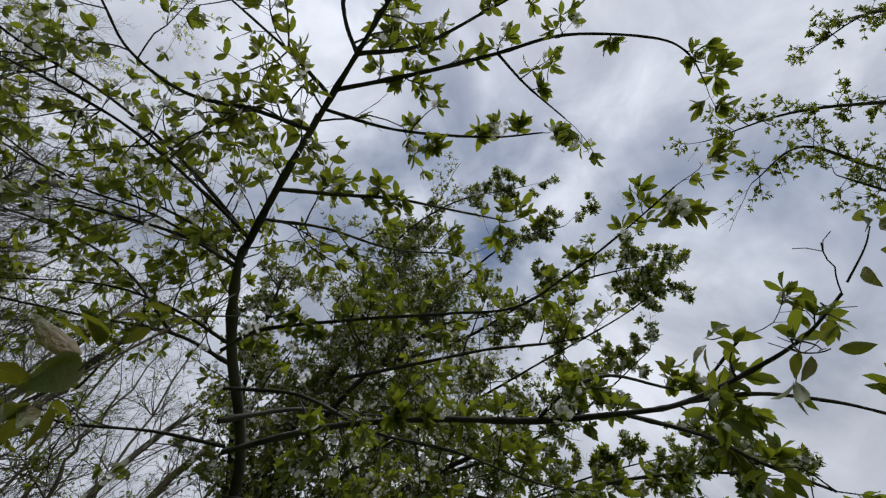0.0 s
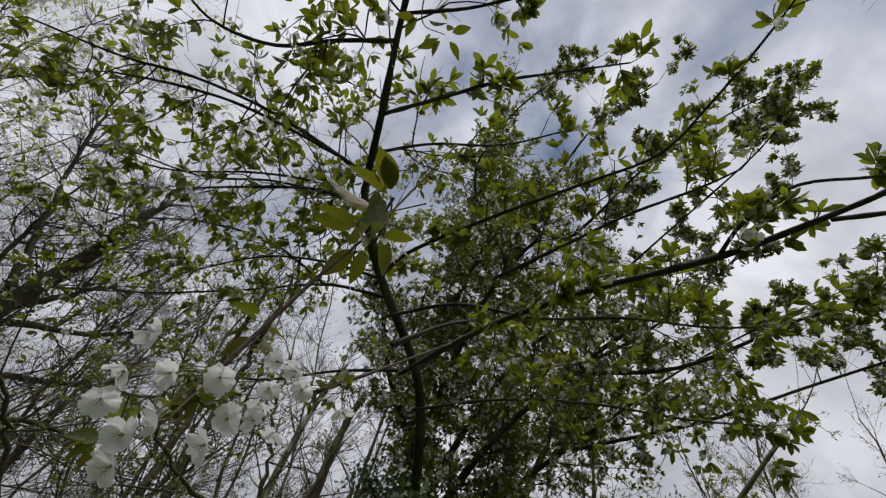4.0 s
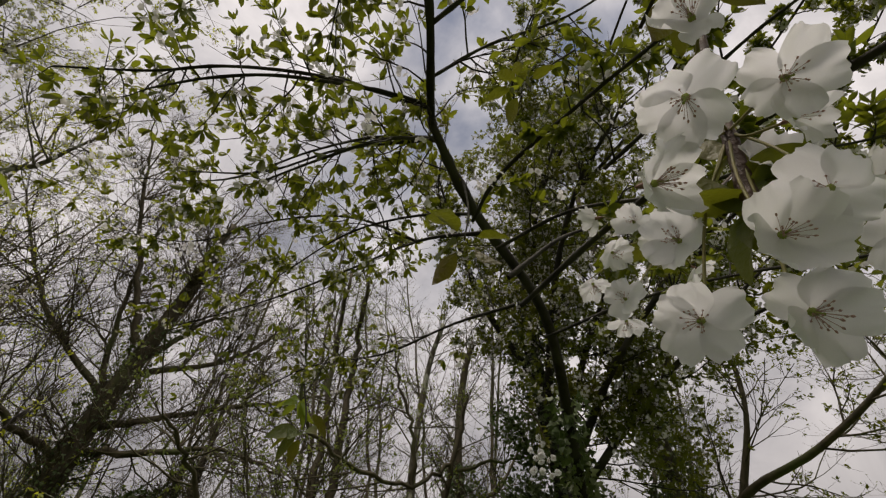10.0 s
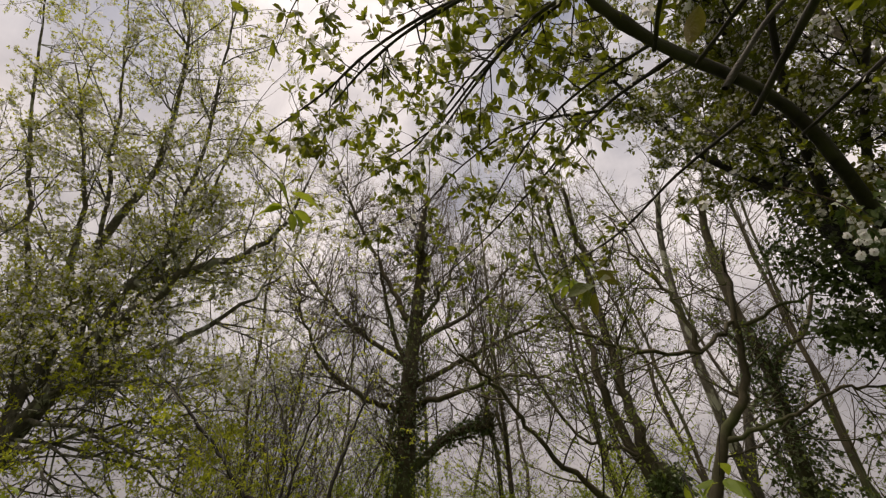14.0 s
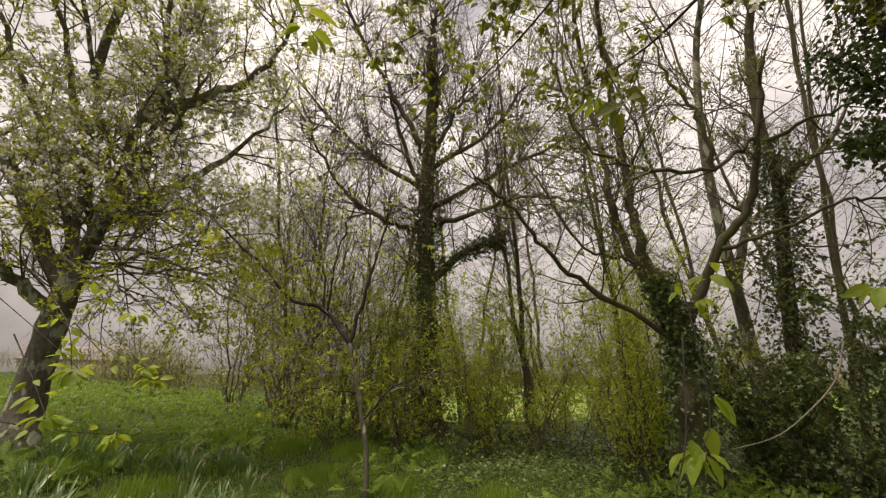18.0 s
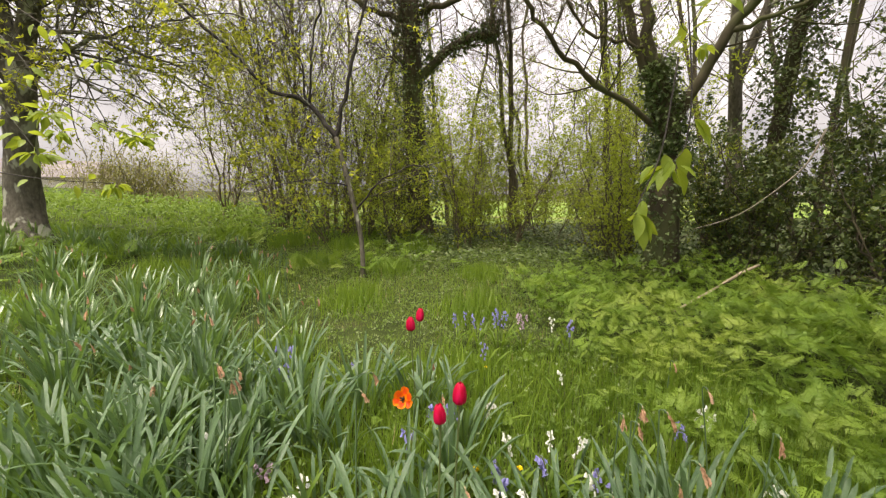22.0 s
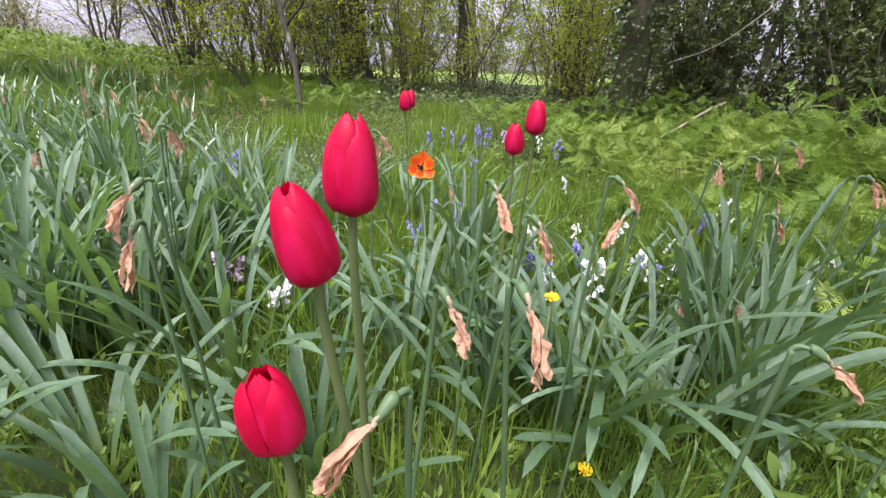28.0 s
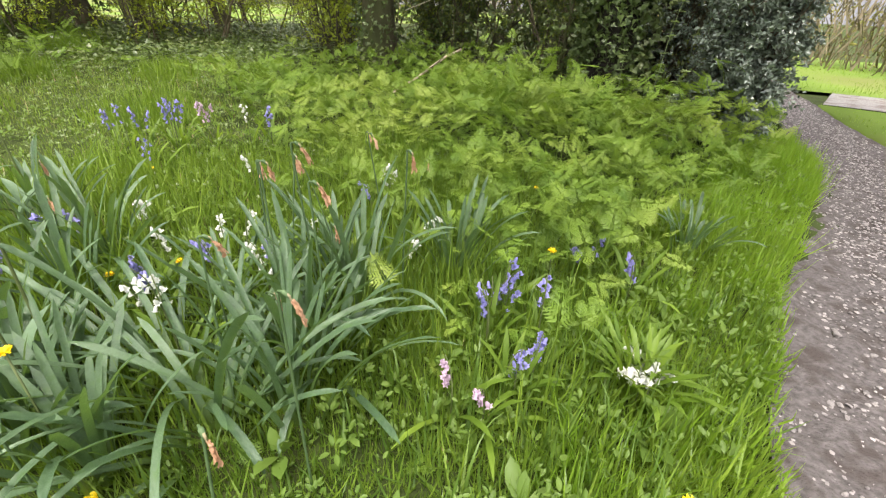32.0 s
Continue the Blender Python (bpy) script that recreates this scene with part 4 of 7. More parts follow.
# -- the big lichened cherry on the rise
LT = (-7.45, -3.7)
leftc = Tree("lichened_cherry_tree", "large forked cherry tree with lichened bark and yellow-green leaves", LT, BARK_LICHEN, 14)
leftc.limb(up_from(LT, (-7.647, -3.781, 1.010), (-7.473, -3.634, 1.978), (-7.297, -3.460, 2.561), (-7.219, -3.409, 2.852)), 0.23, 0.12, "trunk", "stout lichened trunk", 14, spawn=False)
for pts in ([(-7.024, -3.164, 3.436), (-6.814, -2.338, 3.817), (-6.567, -1.530, 4.398), (-6.387, -0.796, 5.253)], [(-6.741, -2.842, 4.808), (-6.516, -1.954, 5.182), (-6.313, -1.073, 5.950), (-5.550, -0.726, 6.646)],
            [(-7.437, -3.592, 2.087), (-7.297, -3.460, 2.561), (-7.024, -3.164, 3.436), (-6.830, -2.930, 4.512), (-6.616, -2.649, 5.624), (-6.120, -2.419, 5.607), (-5.864, -2.169, 6.658)], [(-7.448, -3.603, 2.051), (-7.314, -3.493, 2.524), (-7.260, -3.538, 3.322), (-7.289, -3.652, 4.309), (-7.252, -3.699, 5.518), (-6.685, -3.589, 5.668)],
            [(-7.467, -3.613, 1.978), (-7.356, -3.557, 2.414), (-7.493, -4.128, 3.500), (-7.673, -4.963, 4.733), (-7.849, -5.845, 6.042)],
            [(-6.984, -3.076, 3.992), (-6.211, -2.230, 4.501), (-5.610, -1.641, 5.040)], [(-7.346, -3.522, 2.415), (-7.562, -3.415, 3.647), (-6.954, -2.798, 4.469), (-6.301, -2.280, 5.532), (-5.445, -1.914, 6.881)], [(-7.370, -3.552, 2.342), (-7.834, -3.652, 3.406), (-7.088, -3.775, 4.938), (-6.361, -4.099, 6.512), (-5.624, -4.878, 8.243)],
            [(-7.299, -3.548, 2.462), (-7.201, -4.391, 3.998), (-6.997, -5.123, 5.462), (-6.742, -5.638, 6.934)], [(-7.423, -3.601, 2.181), (-6.998, -4.078, 2.681), (-6.644, -4.439, 3.217), (-6.271, -4.632, 3.707)]):
    leftc.limb(pts, 0.10, 0.008, sides=8, wob=0.02)
for pts in ([(-7.146, -3.317, 3.071), (-6.726, -2.432, 2.879), (-6.457, -1.625, 2.585), (-6.258, -0.970, 2.165)], [(-7.048, -3.195, 3.363), (-6.394, -2.377, 3.360), (-5.897, -1.609, 3.187), (-5.572, -0.922, 2.815)], [(-7.219, -3.409, 2.852), (-6.777, -2.699, 2.502), (-6.476, -2.049, 2.068)]):
    leftc.limb(pts, 0.03, 0.005, sides=6, wob=0.025)
for pts in ([(-7.297, -3.460, 2.561), (-7.542, -3.354, 3.807), (-6.771, -3.530, 5.385), (-5.910, -3.934, 7.453), (-4.975, -4.502, 9.659)], [(-7.219, -3.409, 2.852), (-7.036, -2.769, 4.521), (-6.195, -2.507, 6.198), (-5.308, -2.514, 8.013), (-4.355, -2.668, 9.952)], [(-7.346, -3.522, 2.415), (-7.736, -4.053, 3.961), (-7.038, -4.702, 5.761), (-6.163, -5.494, 7.969), (-5.174, -5.992, 10.059)], [(-6.771, -3.530, 5.385), (-6.099, -3.113, 6.972), (-5.247, -3.317, 8.810), (-4.561, -3.961, 10.594)]):
    leftc.limb(pts, 0.07, 0.008, sides=8, wob=0.02)
low_r = np.random.default_rng(140)
for k in range(3):
    a = np.array([-7.2 + 0.03 * k, -3.4 + 0.03 * k, 2.6 + 0.12 * k])
    b = np.array([low_r.uniform(-7.2, -5.7), low_r.uniform(-1.9, 0.4), low_r.uniform(1.7, 3.6)])
    leftc.limb([a, a * 0.65 + b * 0.35 + (0, 0, low_r.uniform(0.1, 0.5)), a * 0.3 + b * 0.7 + (0, 0, low_r.uniform(0.05, 0.4)), b], 0.022, 0.004, sides=6, wob=0.03)
leftc.sprout(4.3, (0.9, 2.0), 0.014, 2, 0.15, 0.2, (4, 7), 48, 0.55, start=0.15)
leftc.wood()
leftc.leaves(4, (0.036, 0.06), LEAF_YOUNG, LEAF_FAR, 0.5, 0.52, "yellow-green young leaves", hang=0.2, whorl=True, where=lambda p: p[:, 2] < 4.6)
leftc.leaves(4, (0.036, 0.06), LEAF_YOUNG, LEAF_FAR, 0.5, 0.62, "sparser young leaves above", hang=0.2, whorl=True, where=lambda p: p[:, 2] >= 4.6, name="upper_leaves")
leftc.blossom(0.38, 3, (0.016, 0.022), lambda p: p[:, 2] > 3.4)

# -- the dark many-stemmed tree at the hedge
RT = (-4.75, 3.85)
dark = Tree("hedge_tree", "dark many-stemmed tree in the hedge, bark partly mossy", RT, BARK_OLIVE, 15)
td = dark.limb(up_from(RT, (-4.535, 3.635, 1.148), (-4.583, 3.721, 1.598), (-4.529, 3.535, 2.088), (-4.506, 3.394, 2.524)), 0.19, 0.055, "trunk", "gnarled trunk with a dark burr", 12, spawn=False)
dark.limb([(-4.528, 3.700, 1.534), (-4.494, 3.737, 1.353), (-4.535, 3.738, 1.161), (-4.634, 3.724, 1.018)], (0.05, 0.15, 0.16, 0.05), 0, "burr", "dark swollen burr", 10, spawn=False)
for pts, r in (([(-4.576, 3.652, 1.720), (-4.516, 3.285, 2.715), (-4.482, 3.175, 3.503), (-4.434, 3.089, 4.323), (-4.381, 2.998, 5.175), (-4.104, 2.742, 5.865)], 0.095), ([(-4.572, 3.617, 1.781), (-4.621, 3.121, 2.931), (-4.581, 2.966, 3.803), (-4.600, 2.852, 4.843), (-4.231, 2.514, 5.951)], 0.08),
               ([(-4.564, 3.647, 1.782), (-4.138, 3.911, 2.667), (-3.872, 4.138, 3.108), (-3.701, 4.204, 3.809), (-3.571, 4.356, 4.700)], 0.085), ([(-4.572, 3.617, 1.781), (-4.592, 2.589, 2.292), (-4.457, 1.999, 2.700), (-4.288, 1.560, 3.068), (-4.145, 1.219, 3.189)], 0.045),
               ([(-4.541, 3.293, 2.590), (-4.762, 2.724, 2.799), (-4.839, 2.357, 3.407), (-4.885, 2.033, 4.104)], 0.03), ([(-4.138, 3.911, 2.667), (-3.721, 4.194, 2.753), (-3.310, 4.396, 2.919), (-3.029, 4.659, 2.895)], 0.035),
               ([(-3.701, 4.204, 3.809), (-3.750, 3.603, 3.387), (-3.778, 2.810, 3.309), (-3.805, 2.219, 3.462), (-3.750, 1.976, 4.029), (-3.676, 1.838, 4.545)], 0.034), ([(-3.750, 3.603, 3.387), (-3.676, 3.457, 3.914), (-3.737, 3.225, 4.427), (-3.757, 3.027, 5.077)], 0.035),
               ([(-3.696, 4.266, 3.751), (-3.376, 4.555, 3.873), (-3.058, 4.853, 3.974)], 0.035)):
    dark.limb(pts, r * 0.72, r * 0.27, sides=7, wob=0.016)
dark.sprout(5.0, (0.6, 1.6), 0.010, 2, 0.15, 0.35, (3, 7), 45, 0.55, start=0.2)
dark.wood()
dark.leaves(2, (0.025, 0.05), LEAF_SHRUB, LEAF_SIMPLE, 0.5, 0.4, "a few opening leaves")
dark.ivy(*td, 4200, (0.0, 0.13), (0.03, 0.055), (0.0, 0.97), "ivy up the trunk")

# -- slim twin-stemmed tree behind
SL = (-5.4, 5.6)
slim = Tree("slim_tree", "slim smooth-barked tree forking low behind the hedge", SL, BARK_LICHEN, 16)
slim.limb(up_from(SL, (-5.542, 5.710, 1.692), (-5.412, 5.491, 2.573), (-5.282, 5.272, 3.454), (-5.144, 5.106, 4.792), (-4.954, 5.094, 6.173), (-4.602, 5.026, 6.931)), 0.11, 0.04, "trunk", "", 9)
slim.limb([(-5.412, 5.491, 2.573), (-5.181, 5.627, 3.459), (-4.916, 5.907, 4.802), (-4.790, 5.798, 6.016)], 0.07, 0.03)
slim.limb([(-5.181, 5.627, 3.459), (-4.753, 6.020, 3.942), (-4.314, 6.365, 4.538)], 0.04, 0.015)
slim.sprout(4.5, (0.7, 1.7), 0.012, 2, 0.13, 0.35, (3, 6), 42, 0.55, start=0.3)
slim.wood()
slim.leaves(1, (0.02, 0.04), LEAF_BUD, LEAF_FAR, 0.4, 0.5, "swelling buds")

IS = (-4.965, 5.462, 0.272)[:2]
clad = Tree("ivy_clad_tree", "straight slender tree wrapped in dark ivy at the hedge", IS, BARK_OLIVE, 27)
tc = clad.limb(up_from(IS, (-4.697, 5.353, 1.645), (-4.487, 5.250, 2.743), (-4.311, 5.189, 3.635), (-4.263, 5.056, 4.516), (-4.129, 5.039, 5.643), (-3.916, 5.009, 6.180)), 0.10, 0.045, "trunk", "ivy-wrapped stem", 9)
clad.limb([(-4.338, 5.198, 3.498), (-4.180, 5.439, 3.913), (-4.043, 5.762, 4.123), (-3.779, 6.115, 4.884)], 0.045, 0.015)
clad.sprout(4.0, (0.5, 1.3), 0.010, 2, 0.15, 0.3, (3, 6), 45, 0.55, start=0.4)
clad.wood()
clad.leaves(1, (0.02, 0.04), LEAF_BUD, LEAF_FAR, 0.4, 0.5, "swelling buds")
clad.ivy(*tc, 4200, (0.02, 0.26), (0.03, 0.06), (0.05, 0.62))
for pts in ([(-2.720, 4.453, 3.607), (-2.743, 4.159, 3.883), (-2.806, 3.828, 4.018)], [(-2.760, 4.668, 3.143), (-2.814, 4.335, 3.325), (-2.911, 4.066, 3.228)]):
    b = cherry.limb(pts, 0.016, 0.006, "ivied_branch", "branch smothered in ivy", 6, spawn=False)
    cherry.ivy(*b, 700, (0.0, 0.22), (0.035, 0.065), (0.0, 1.0), "ivy on the branch")

# -- the crooked sapling in the grass
SA = (-5.62, 0.46)
sap = Tree("sapling", "crooked young tree with a grey mottled stem in the grass", SA, BARK_LICHEN, 17)
sap.limb(up_from(SA, (-5.643, 0.446, 0.605), (-5.684, 0.332, 1.187), (-5.727, 0.205, 1.737)), 0.027, 0.024, "trunk", "mottled grey stem", 9, spawn=False)
for pts, r in (([(-5.727, 0.205, 1.737), (-5.825, -0.107, 2.124), (-5.830, -0.469, 2.229), (-5.834, -0.816, 2.577), (-5.832, -1.149, 2.880), (-5.861, -1.580, 3.256)], 0.03), ([(-5.727, 0.205, 1.737), (-5.688, 0.358, 2.354), (-5.657, 0.480, 2.874), (-5.617, 0.633, 3.458)], 0.026),
               ([(-5.815, -0.075, 2.092), (-5.804, -0.016, 2.741), (-5.765, 0.137, 3.390), (-5.752, 0.197, 3.844)], 0.014), ([(-5.658, 0.407, 0.928), (-5.455, 0.752, 1.317), (-5.195, 1.273, 1.442)], 0.012), ([(-5.825, -0.107, 2.124), (-5.956, -0.176, 2.705), (-6.147, -0.442, 3.341), (-6.340, -0.717, 3.932)], 0.014),
               ([(-5.684, 0.332, 1.187), (-5.516, -0.151, 1.244), (-5.454, -0.643, 1.121)], 0.01)):
    sap.limb(pts, r, r * 0.35, sides=7, wob=0.01, bark=BARK_CHERRY)
sap.sprout(6.0, (0.4, 1.0), 0.006, 1, 0.15, 0.3, (4, 7), 45, 0.55, start=0.1)
sap.wood()
sap.leaves(3, (0.03, 0.05), LEAF_YOUNG, LEAF_SIMPLE, 0.5, 0.3, "opening yellow-green leaves")

# -- tall slender trees along the field edge, still bare
for k, (x, y, hgt, stems) in enumerate(((-6.9, 4.9, 12.5, 3), (-9.6, 4.6, 13.0, 2), (-12.2, 1.2, 14.0, 3), (-5.6, 7.4, 12.5, 3), (-3.2, 8.4, 11.5, 2), (-8.0, 3.6, 13.0, 2), (1.3, 10.4, 9.5, 3), (3.6, 9.8, 9.0, 2), (-10.8, 3.0, 14.5, 2), (-10.5, -0.6, 13.5, 2), (-6.2, 6.2, 12.5, 2))):
    tall = Tree("slender_tree", "tall slender tree with bare twiggy branches along the field edge", (x, y), BARK_OLIVE, 130 + k, "tree", "slender trees along the field edge")
    r = tall.rng
    for s in range(stems):
        a = r.uniform(0, 2 * math.pi)
        o = np.array([math.cos(a), math.sin(a), 0])
        b0 = tall.base + o * 0.12 * (s > 0) - np.array([0, 0, 0.08])
        top = hgt * r.uniform(0.8, 1.0)
        lean = r.uniform(0.04, 0.24)
        tall.limb([b0, b0 + o * lean * top * 0.3 + (0, 0, top * 0.3), b0 + o * lean * top * 0.6 + (0, 0, top * 0.62), b0 + o * lean * top + (0, 0, top)], r.uniform(0.035, 0.06), 0.012, "stem", sides=7, wob=0.035)
    tall.sprout(2.8, (0.9, 2.4), 0.011, 2, 0.15, 0.35, (4, 7), 42, 0.55, start=0.25)
    tall.wood(sides=3, least=0.0024)
    tall.leaves(1, (0.03, 0.05), LEAF_BUD if k % 2 else LEAF_SHRUB, LEAF_FAR, 0.5, 0.4, "opening buds")

# -- hazel coppice on the far side
for k, (x, y, n, hgt) in enumerate(((-10.6, -0.9, 12, 6.5), (-11.6, -0.2, 10, 7.0), (-9.9, 0.25, 9, 5.0), (-13.0, -2.4, 8, 5.5))):
    cop = Tree("coppiced_hazel", "hazel coppice of many slender upright stems coming into leaf", (x, y), BARK_HAZEL, 30 + k, "coppice tree", "coppiced hazels at the field edge")
    r = cop.rng
    for _ in range(n):
        a = r.uniform(0, 2 * math.pi)
        lean = r.uniform(0.08, 0.58)
        o = np.array([math.cos(a), math.sin(a), 0])
        b0 = cop.base + o * r.uniform(0.05, 0.3) - np.array([0, 0, 0.08])
        top = hgt * r.uniform(0.6, 1.0)
        cop.limb([b0, b0 + o * lean * top * 0.3 + (0, 0, top * 0.35), b0 + o * lean * top * 0.6 + (0, 0, top * 0.7), b0 + o * lean * top + (0, 0, top)], r.uniform(0.014, 0.034), 0.007, "stem", sides=6, wob=0.03)
    cop.sprout(4.6, (0.7, 2.0), 0.007, 1, 0.16, 0.05, (6, 10), 42, 0.6, start=0.08)
    cop.wood(sides=3)
    cop.leaves(3, (0.022, 0.042), LEAF_HEDGE, LEAF_FAR, 0.5, 0.8, "small fresh leaves")


# ---- shrubs ----
def shrub(name, label, x, y, r, h, stems, seed, mat, leaf, n, size, share=1.0, group="", category="shrub", kids=(4, 8), bark=BARK_OLIVE, template=LEAF_SIMPLE, droop=0.0, low=0.1, levels=1):
    s = Tree(name, label, (x, y), bark, seed, category, group)
    g = s.rng
    for _ in range(stems):
        a = g.uniform(0, 2 * math.pi)
        o = np.array([math.cos(a), math.sin(a), 0])
        b0 = s.base + o * g.uniform(0.02, 0.22) * r - np.array([0, 0, 0.05])
        top, reach = h * g.uniform(0.65, 1.0), r * g.uniform(0.2, 0.95)
        s.limb([b0, b0 + o * reach * 0.3 + (0, 0, top * 0.35), b0 + o * reach * 0.7 + (0, 0, top * 0.7), b0 + o * reach + (0, 0, top * (1 - droop))], g.uniform(0.007, 0.015), 0.004, "stem", sides=5, wob=0.015)
    s.sprout(leaf, (0.25 * h * 0.6, 0.5 * h * 0.6), 0.006, levels, 0.18, 0.2, kids, 55, 0.55, start=low)
    s.wood(sides=3)
    s.leaves(n, size, mat, template, 0.55, share, "leaves", hang=0.15)
    return s


HEDGE = [(-7.4, 3.1, 0.7, 2.2), (-8.2, 4.2, 0.9, 2.7), (-6.6, 4.4, 0.6, 2.2), (-9.5, 3.2, 0.9, 3.0), (-7.0, 5.4, 0.8, 2.6), (-9.2, 0.7, 0.8, 2.6), (-8.9, 2.9, 0.6, 2.0), (-9.9, 5.6, 1.0, 2.4), (-5.7, 4.75, 0.6, 2.0), (-8.3, 0.3, 0.8, 2.4), (-7.3, 2.2, 0.4, 2.0), (-10.2, 1.8, 0.9, 2.8)]
for k, (x, y, r, h) in enumerate(HEDGE):
    shrub("hedge_shrub", "thin hedge shrub of upright stems with fresh small leaves", x, y, r * 2.0, h * (1.0 + 0.5 * (k % 3) / 2), 7, 50 + k, LEAF_HEDGE, 7, 3, (0.03, 0.054), 0.95, "hedge shrubs along the field", low=0.1, bark=BARK_HAZEL, template=LEAF_FAR)
for k, (x, y, r, h) in enumerate([(-7.9, 1.2, 0.8, 2.3), (-8.7, 0.7, 0.7, 2.0), (-5.35, 3.75, 0.45, 1.9), (-8.2, 2.6, 0.5, 1.9), (-6.2, 4.1, 0.5, 2.0), (-9.4, 1.4, 0.7, 3.4)]):
    shrub("elder_bush", "bushy elder with bright yellow-green spring leaves", x, y, r * 1.25, h, 10, 70 + k, LEAF_HEDGE, 6, 3, (0.03, 0.054), 0.8, "elder bushes", category="bush", template=LEAF_FAR)
for k, (x, y, r, h) in enumerate([(-3.55, 5.2, 0.9, 2.0), (-2.9, 5.5, 0.8, 2.1), (-4.2, 4.9, 0.7, 1.7), (-2.9, 4.6, 0.55, 1.6), (-3.6, 6.2, 1.0, 2.6), (-2.2, 5.4, 0.7, 2.8), (-4.6, 4.75, 0.5, 1.5), (-5.2, 5.3, 0.6, 1.5)]):
    bush = shrub("ivy_bush", "dark twiggy bush of ivy and evergreen shoots", x, y, r * 1.15, h, 11, 80 + k, LEAF_IVY, 7, 3, (0.03, 0.055), 0.5, "dark evergreen bushes under the trees", "bush", template=IVY_LEAF, low=0.03)
    bush.leaves(2, (0.03, 0.05), LEAF_SHRUB, LEAF_SIMPLE, 0.55, 0.5, "lighter fresh leaves between", hang=0.15, name="fresh_leaves")
shrub("holly_bush", "glossy dark evergreen bush beside the gravel path", -1.32, 4.5, 0.30, 1.3, 18, 95, LEAF_HOLLY, 16, 5, (0.026, 0.044), 1.0, "", "bush", low=0.02)
shrub("holly_bush", "tall glossy evergreen bush overhanging the path edge", -2.15, 5.3, 0.45, 2.5, 14, 96, LEAF_HOLLY, 9, 4, (0.03, 0.05), 0.8, "", "bush", low=0.02)

# ---- hanging twig tips of the cherry, close to the camera ----
def leafy_twig(label, points, r0, leaves, seed, size=(0.055, 0.08), mat=None, droop=0.3):
    g = np.random.default_rng(seed)
    line = spline(points, 5)
    tw = thing("leafy_twig", line[0], label, "twig")
    part("stem", tube(line, np.linspace(r0 * 0.7, r0 * 0.35, len(line)), 6), BARK_CHERRY, tw)
    n = len(line)
    for k in range(leaves):
        i = n - 1 if k < leaves * 0.6 else g.integers(n // 3, n)
        t = unit(line[min(i, n - 1)] - line[max(i - 1, 0)])
        d = unit(t * 0.3 + unit(g.normal(0, 1, 3) * (1, 1, 0.55)) * 0.85 - np.array([0, 0, droop]))
        turn = frames_along(d[None], g, 0.5)[0]
        s = g.uniform(*size)
        base = line[i] + d * 0.022
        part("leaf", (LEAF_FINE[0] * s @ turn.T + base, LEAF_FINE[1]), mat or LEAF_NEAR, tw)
    return tw


leafy_twig("drooping cherry twig tip with fresh yellow-green leaves", [(-1.876, 1.210, 1.741), (-1.783, 1.161, 1.426), (-1.743, 1.114, 1.256), (-1.712, 1.043, 1.192)], 0.004, 11, 201, (0.06, 0.10), LEAF_HANG, 0.75)
leafy_twig("drooping cherry twig tip with fresh yellow-green leaves", [(-1.797, 1.116, 1.518), (-1.722, 1.009, 1.235), (-1.693, 0.926, 1.100), (-1.672, 0.890, 1.061)], 0.004, 10, 202, (0.06, 0.10), LEAF_HANG, 0.75)
leafy_twig("single drooping tuft of fresh cherry leaves", [(-1.204, 1.165, 1.652), (-1.226, 1.135, 1.593), (-1.240, 1.102, 1.570)], 0.003, 7, 203, (0.038, 0.06), LEAF_HANG, 0.75)
leafy_twig("tuft of cherry leaves hanging beside a trunk", [(-2.688, -1.147, 1.761), (-2.637, -0.984, 1.572), (-2.617, -0.923, 1.403)], 0.004, 21, 204, (0.04, 0.065), LEAF_HANG)
leafy_twig("tuft of cherry leaves hanging beside a trunk", [(-2.570, -1.109, 1.525), (-2.533, -0.994, 1.368), (-2.509, -0.917, 1.249)], 0.004, 21, 205, (0.04, 0.065), LEAF_HANG)
leafy_twig("tuft of cherry leaves over the meadow", [(-3.119, -1.196, 1.619), (-3.048, -0.967, 1.435), (-2.986, -0.764, 1.357)], 0.004, 24, 206, (0.04, 0.065), LEAF_HANG)
leafy_twig("yellow-green cherry leaves on a near twig end", [(-1.043, 0.901, 1.140), (-1.037, 0.852, 1.093), (-1.041, 0.837, 1.069)], 0.003, 5, 217, (0.028, 0.042), LEAF_HANG)
leafy_twig("yellow-green cherry leaves hanging in front of the meadow", [(-2.938, -1.277, 1.954), (-2.853, -1.002, 1.765), (-2.797, -0.819, 1.647)], 0.004, 21, 218, (0.04, 0.065), LEAF_HANG)
leafy_twig("tuft of cherry leaves on a drooping end", [(-1.741, 1.315, 1.919), (-1.771, 1.284, 1.822), (-1.798, 1.262, 1.724)], 0.003, 7, 219, (0.055, 0.08), LEAF_HANG)
leafy_twig("tuft of cherry leaves on a drooping end", [(-1.802, 0.970, 2.575), (-1.828, 0.957, 2.472), (-1.850, 0.942, 2.388)], 0.003, 10, 220, (0.055, 0.08), LEAF_HANG)
leafy_twig("tuft of cherry leaves low over the bank", [(-3.367, -1.737, 1.806), (-3.333, -1.441, 1.582), (-3.311, -1.233, 1.414)], 0.004, 27, 221, (0.04, 0.065), LEAF_HANG)
leafy_twig("tuft of cherry leaves low over the bank", [(-3.542, -1.522, 1.699), (-3.495, -1.236, 1.548), (-3.450, -0.983, 1.426)], 0.004, 24, 222, (0.04, 0.065), LEAF_HANG)
leafy_twig("tuft of cherry leaves low over the bank", [(-2.972, -1.377, 1.206), (-2.903, -1.099, 1.163), (-2.830, -0.823, 1.144)], 0.004, 24, 223, (0.04, 0.065), LEAF_HANG)
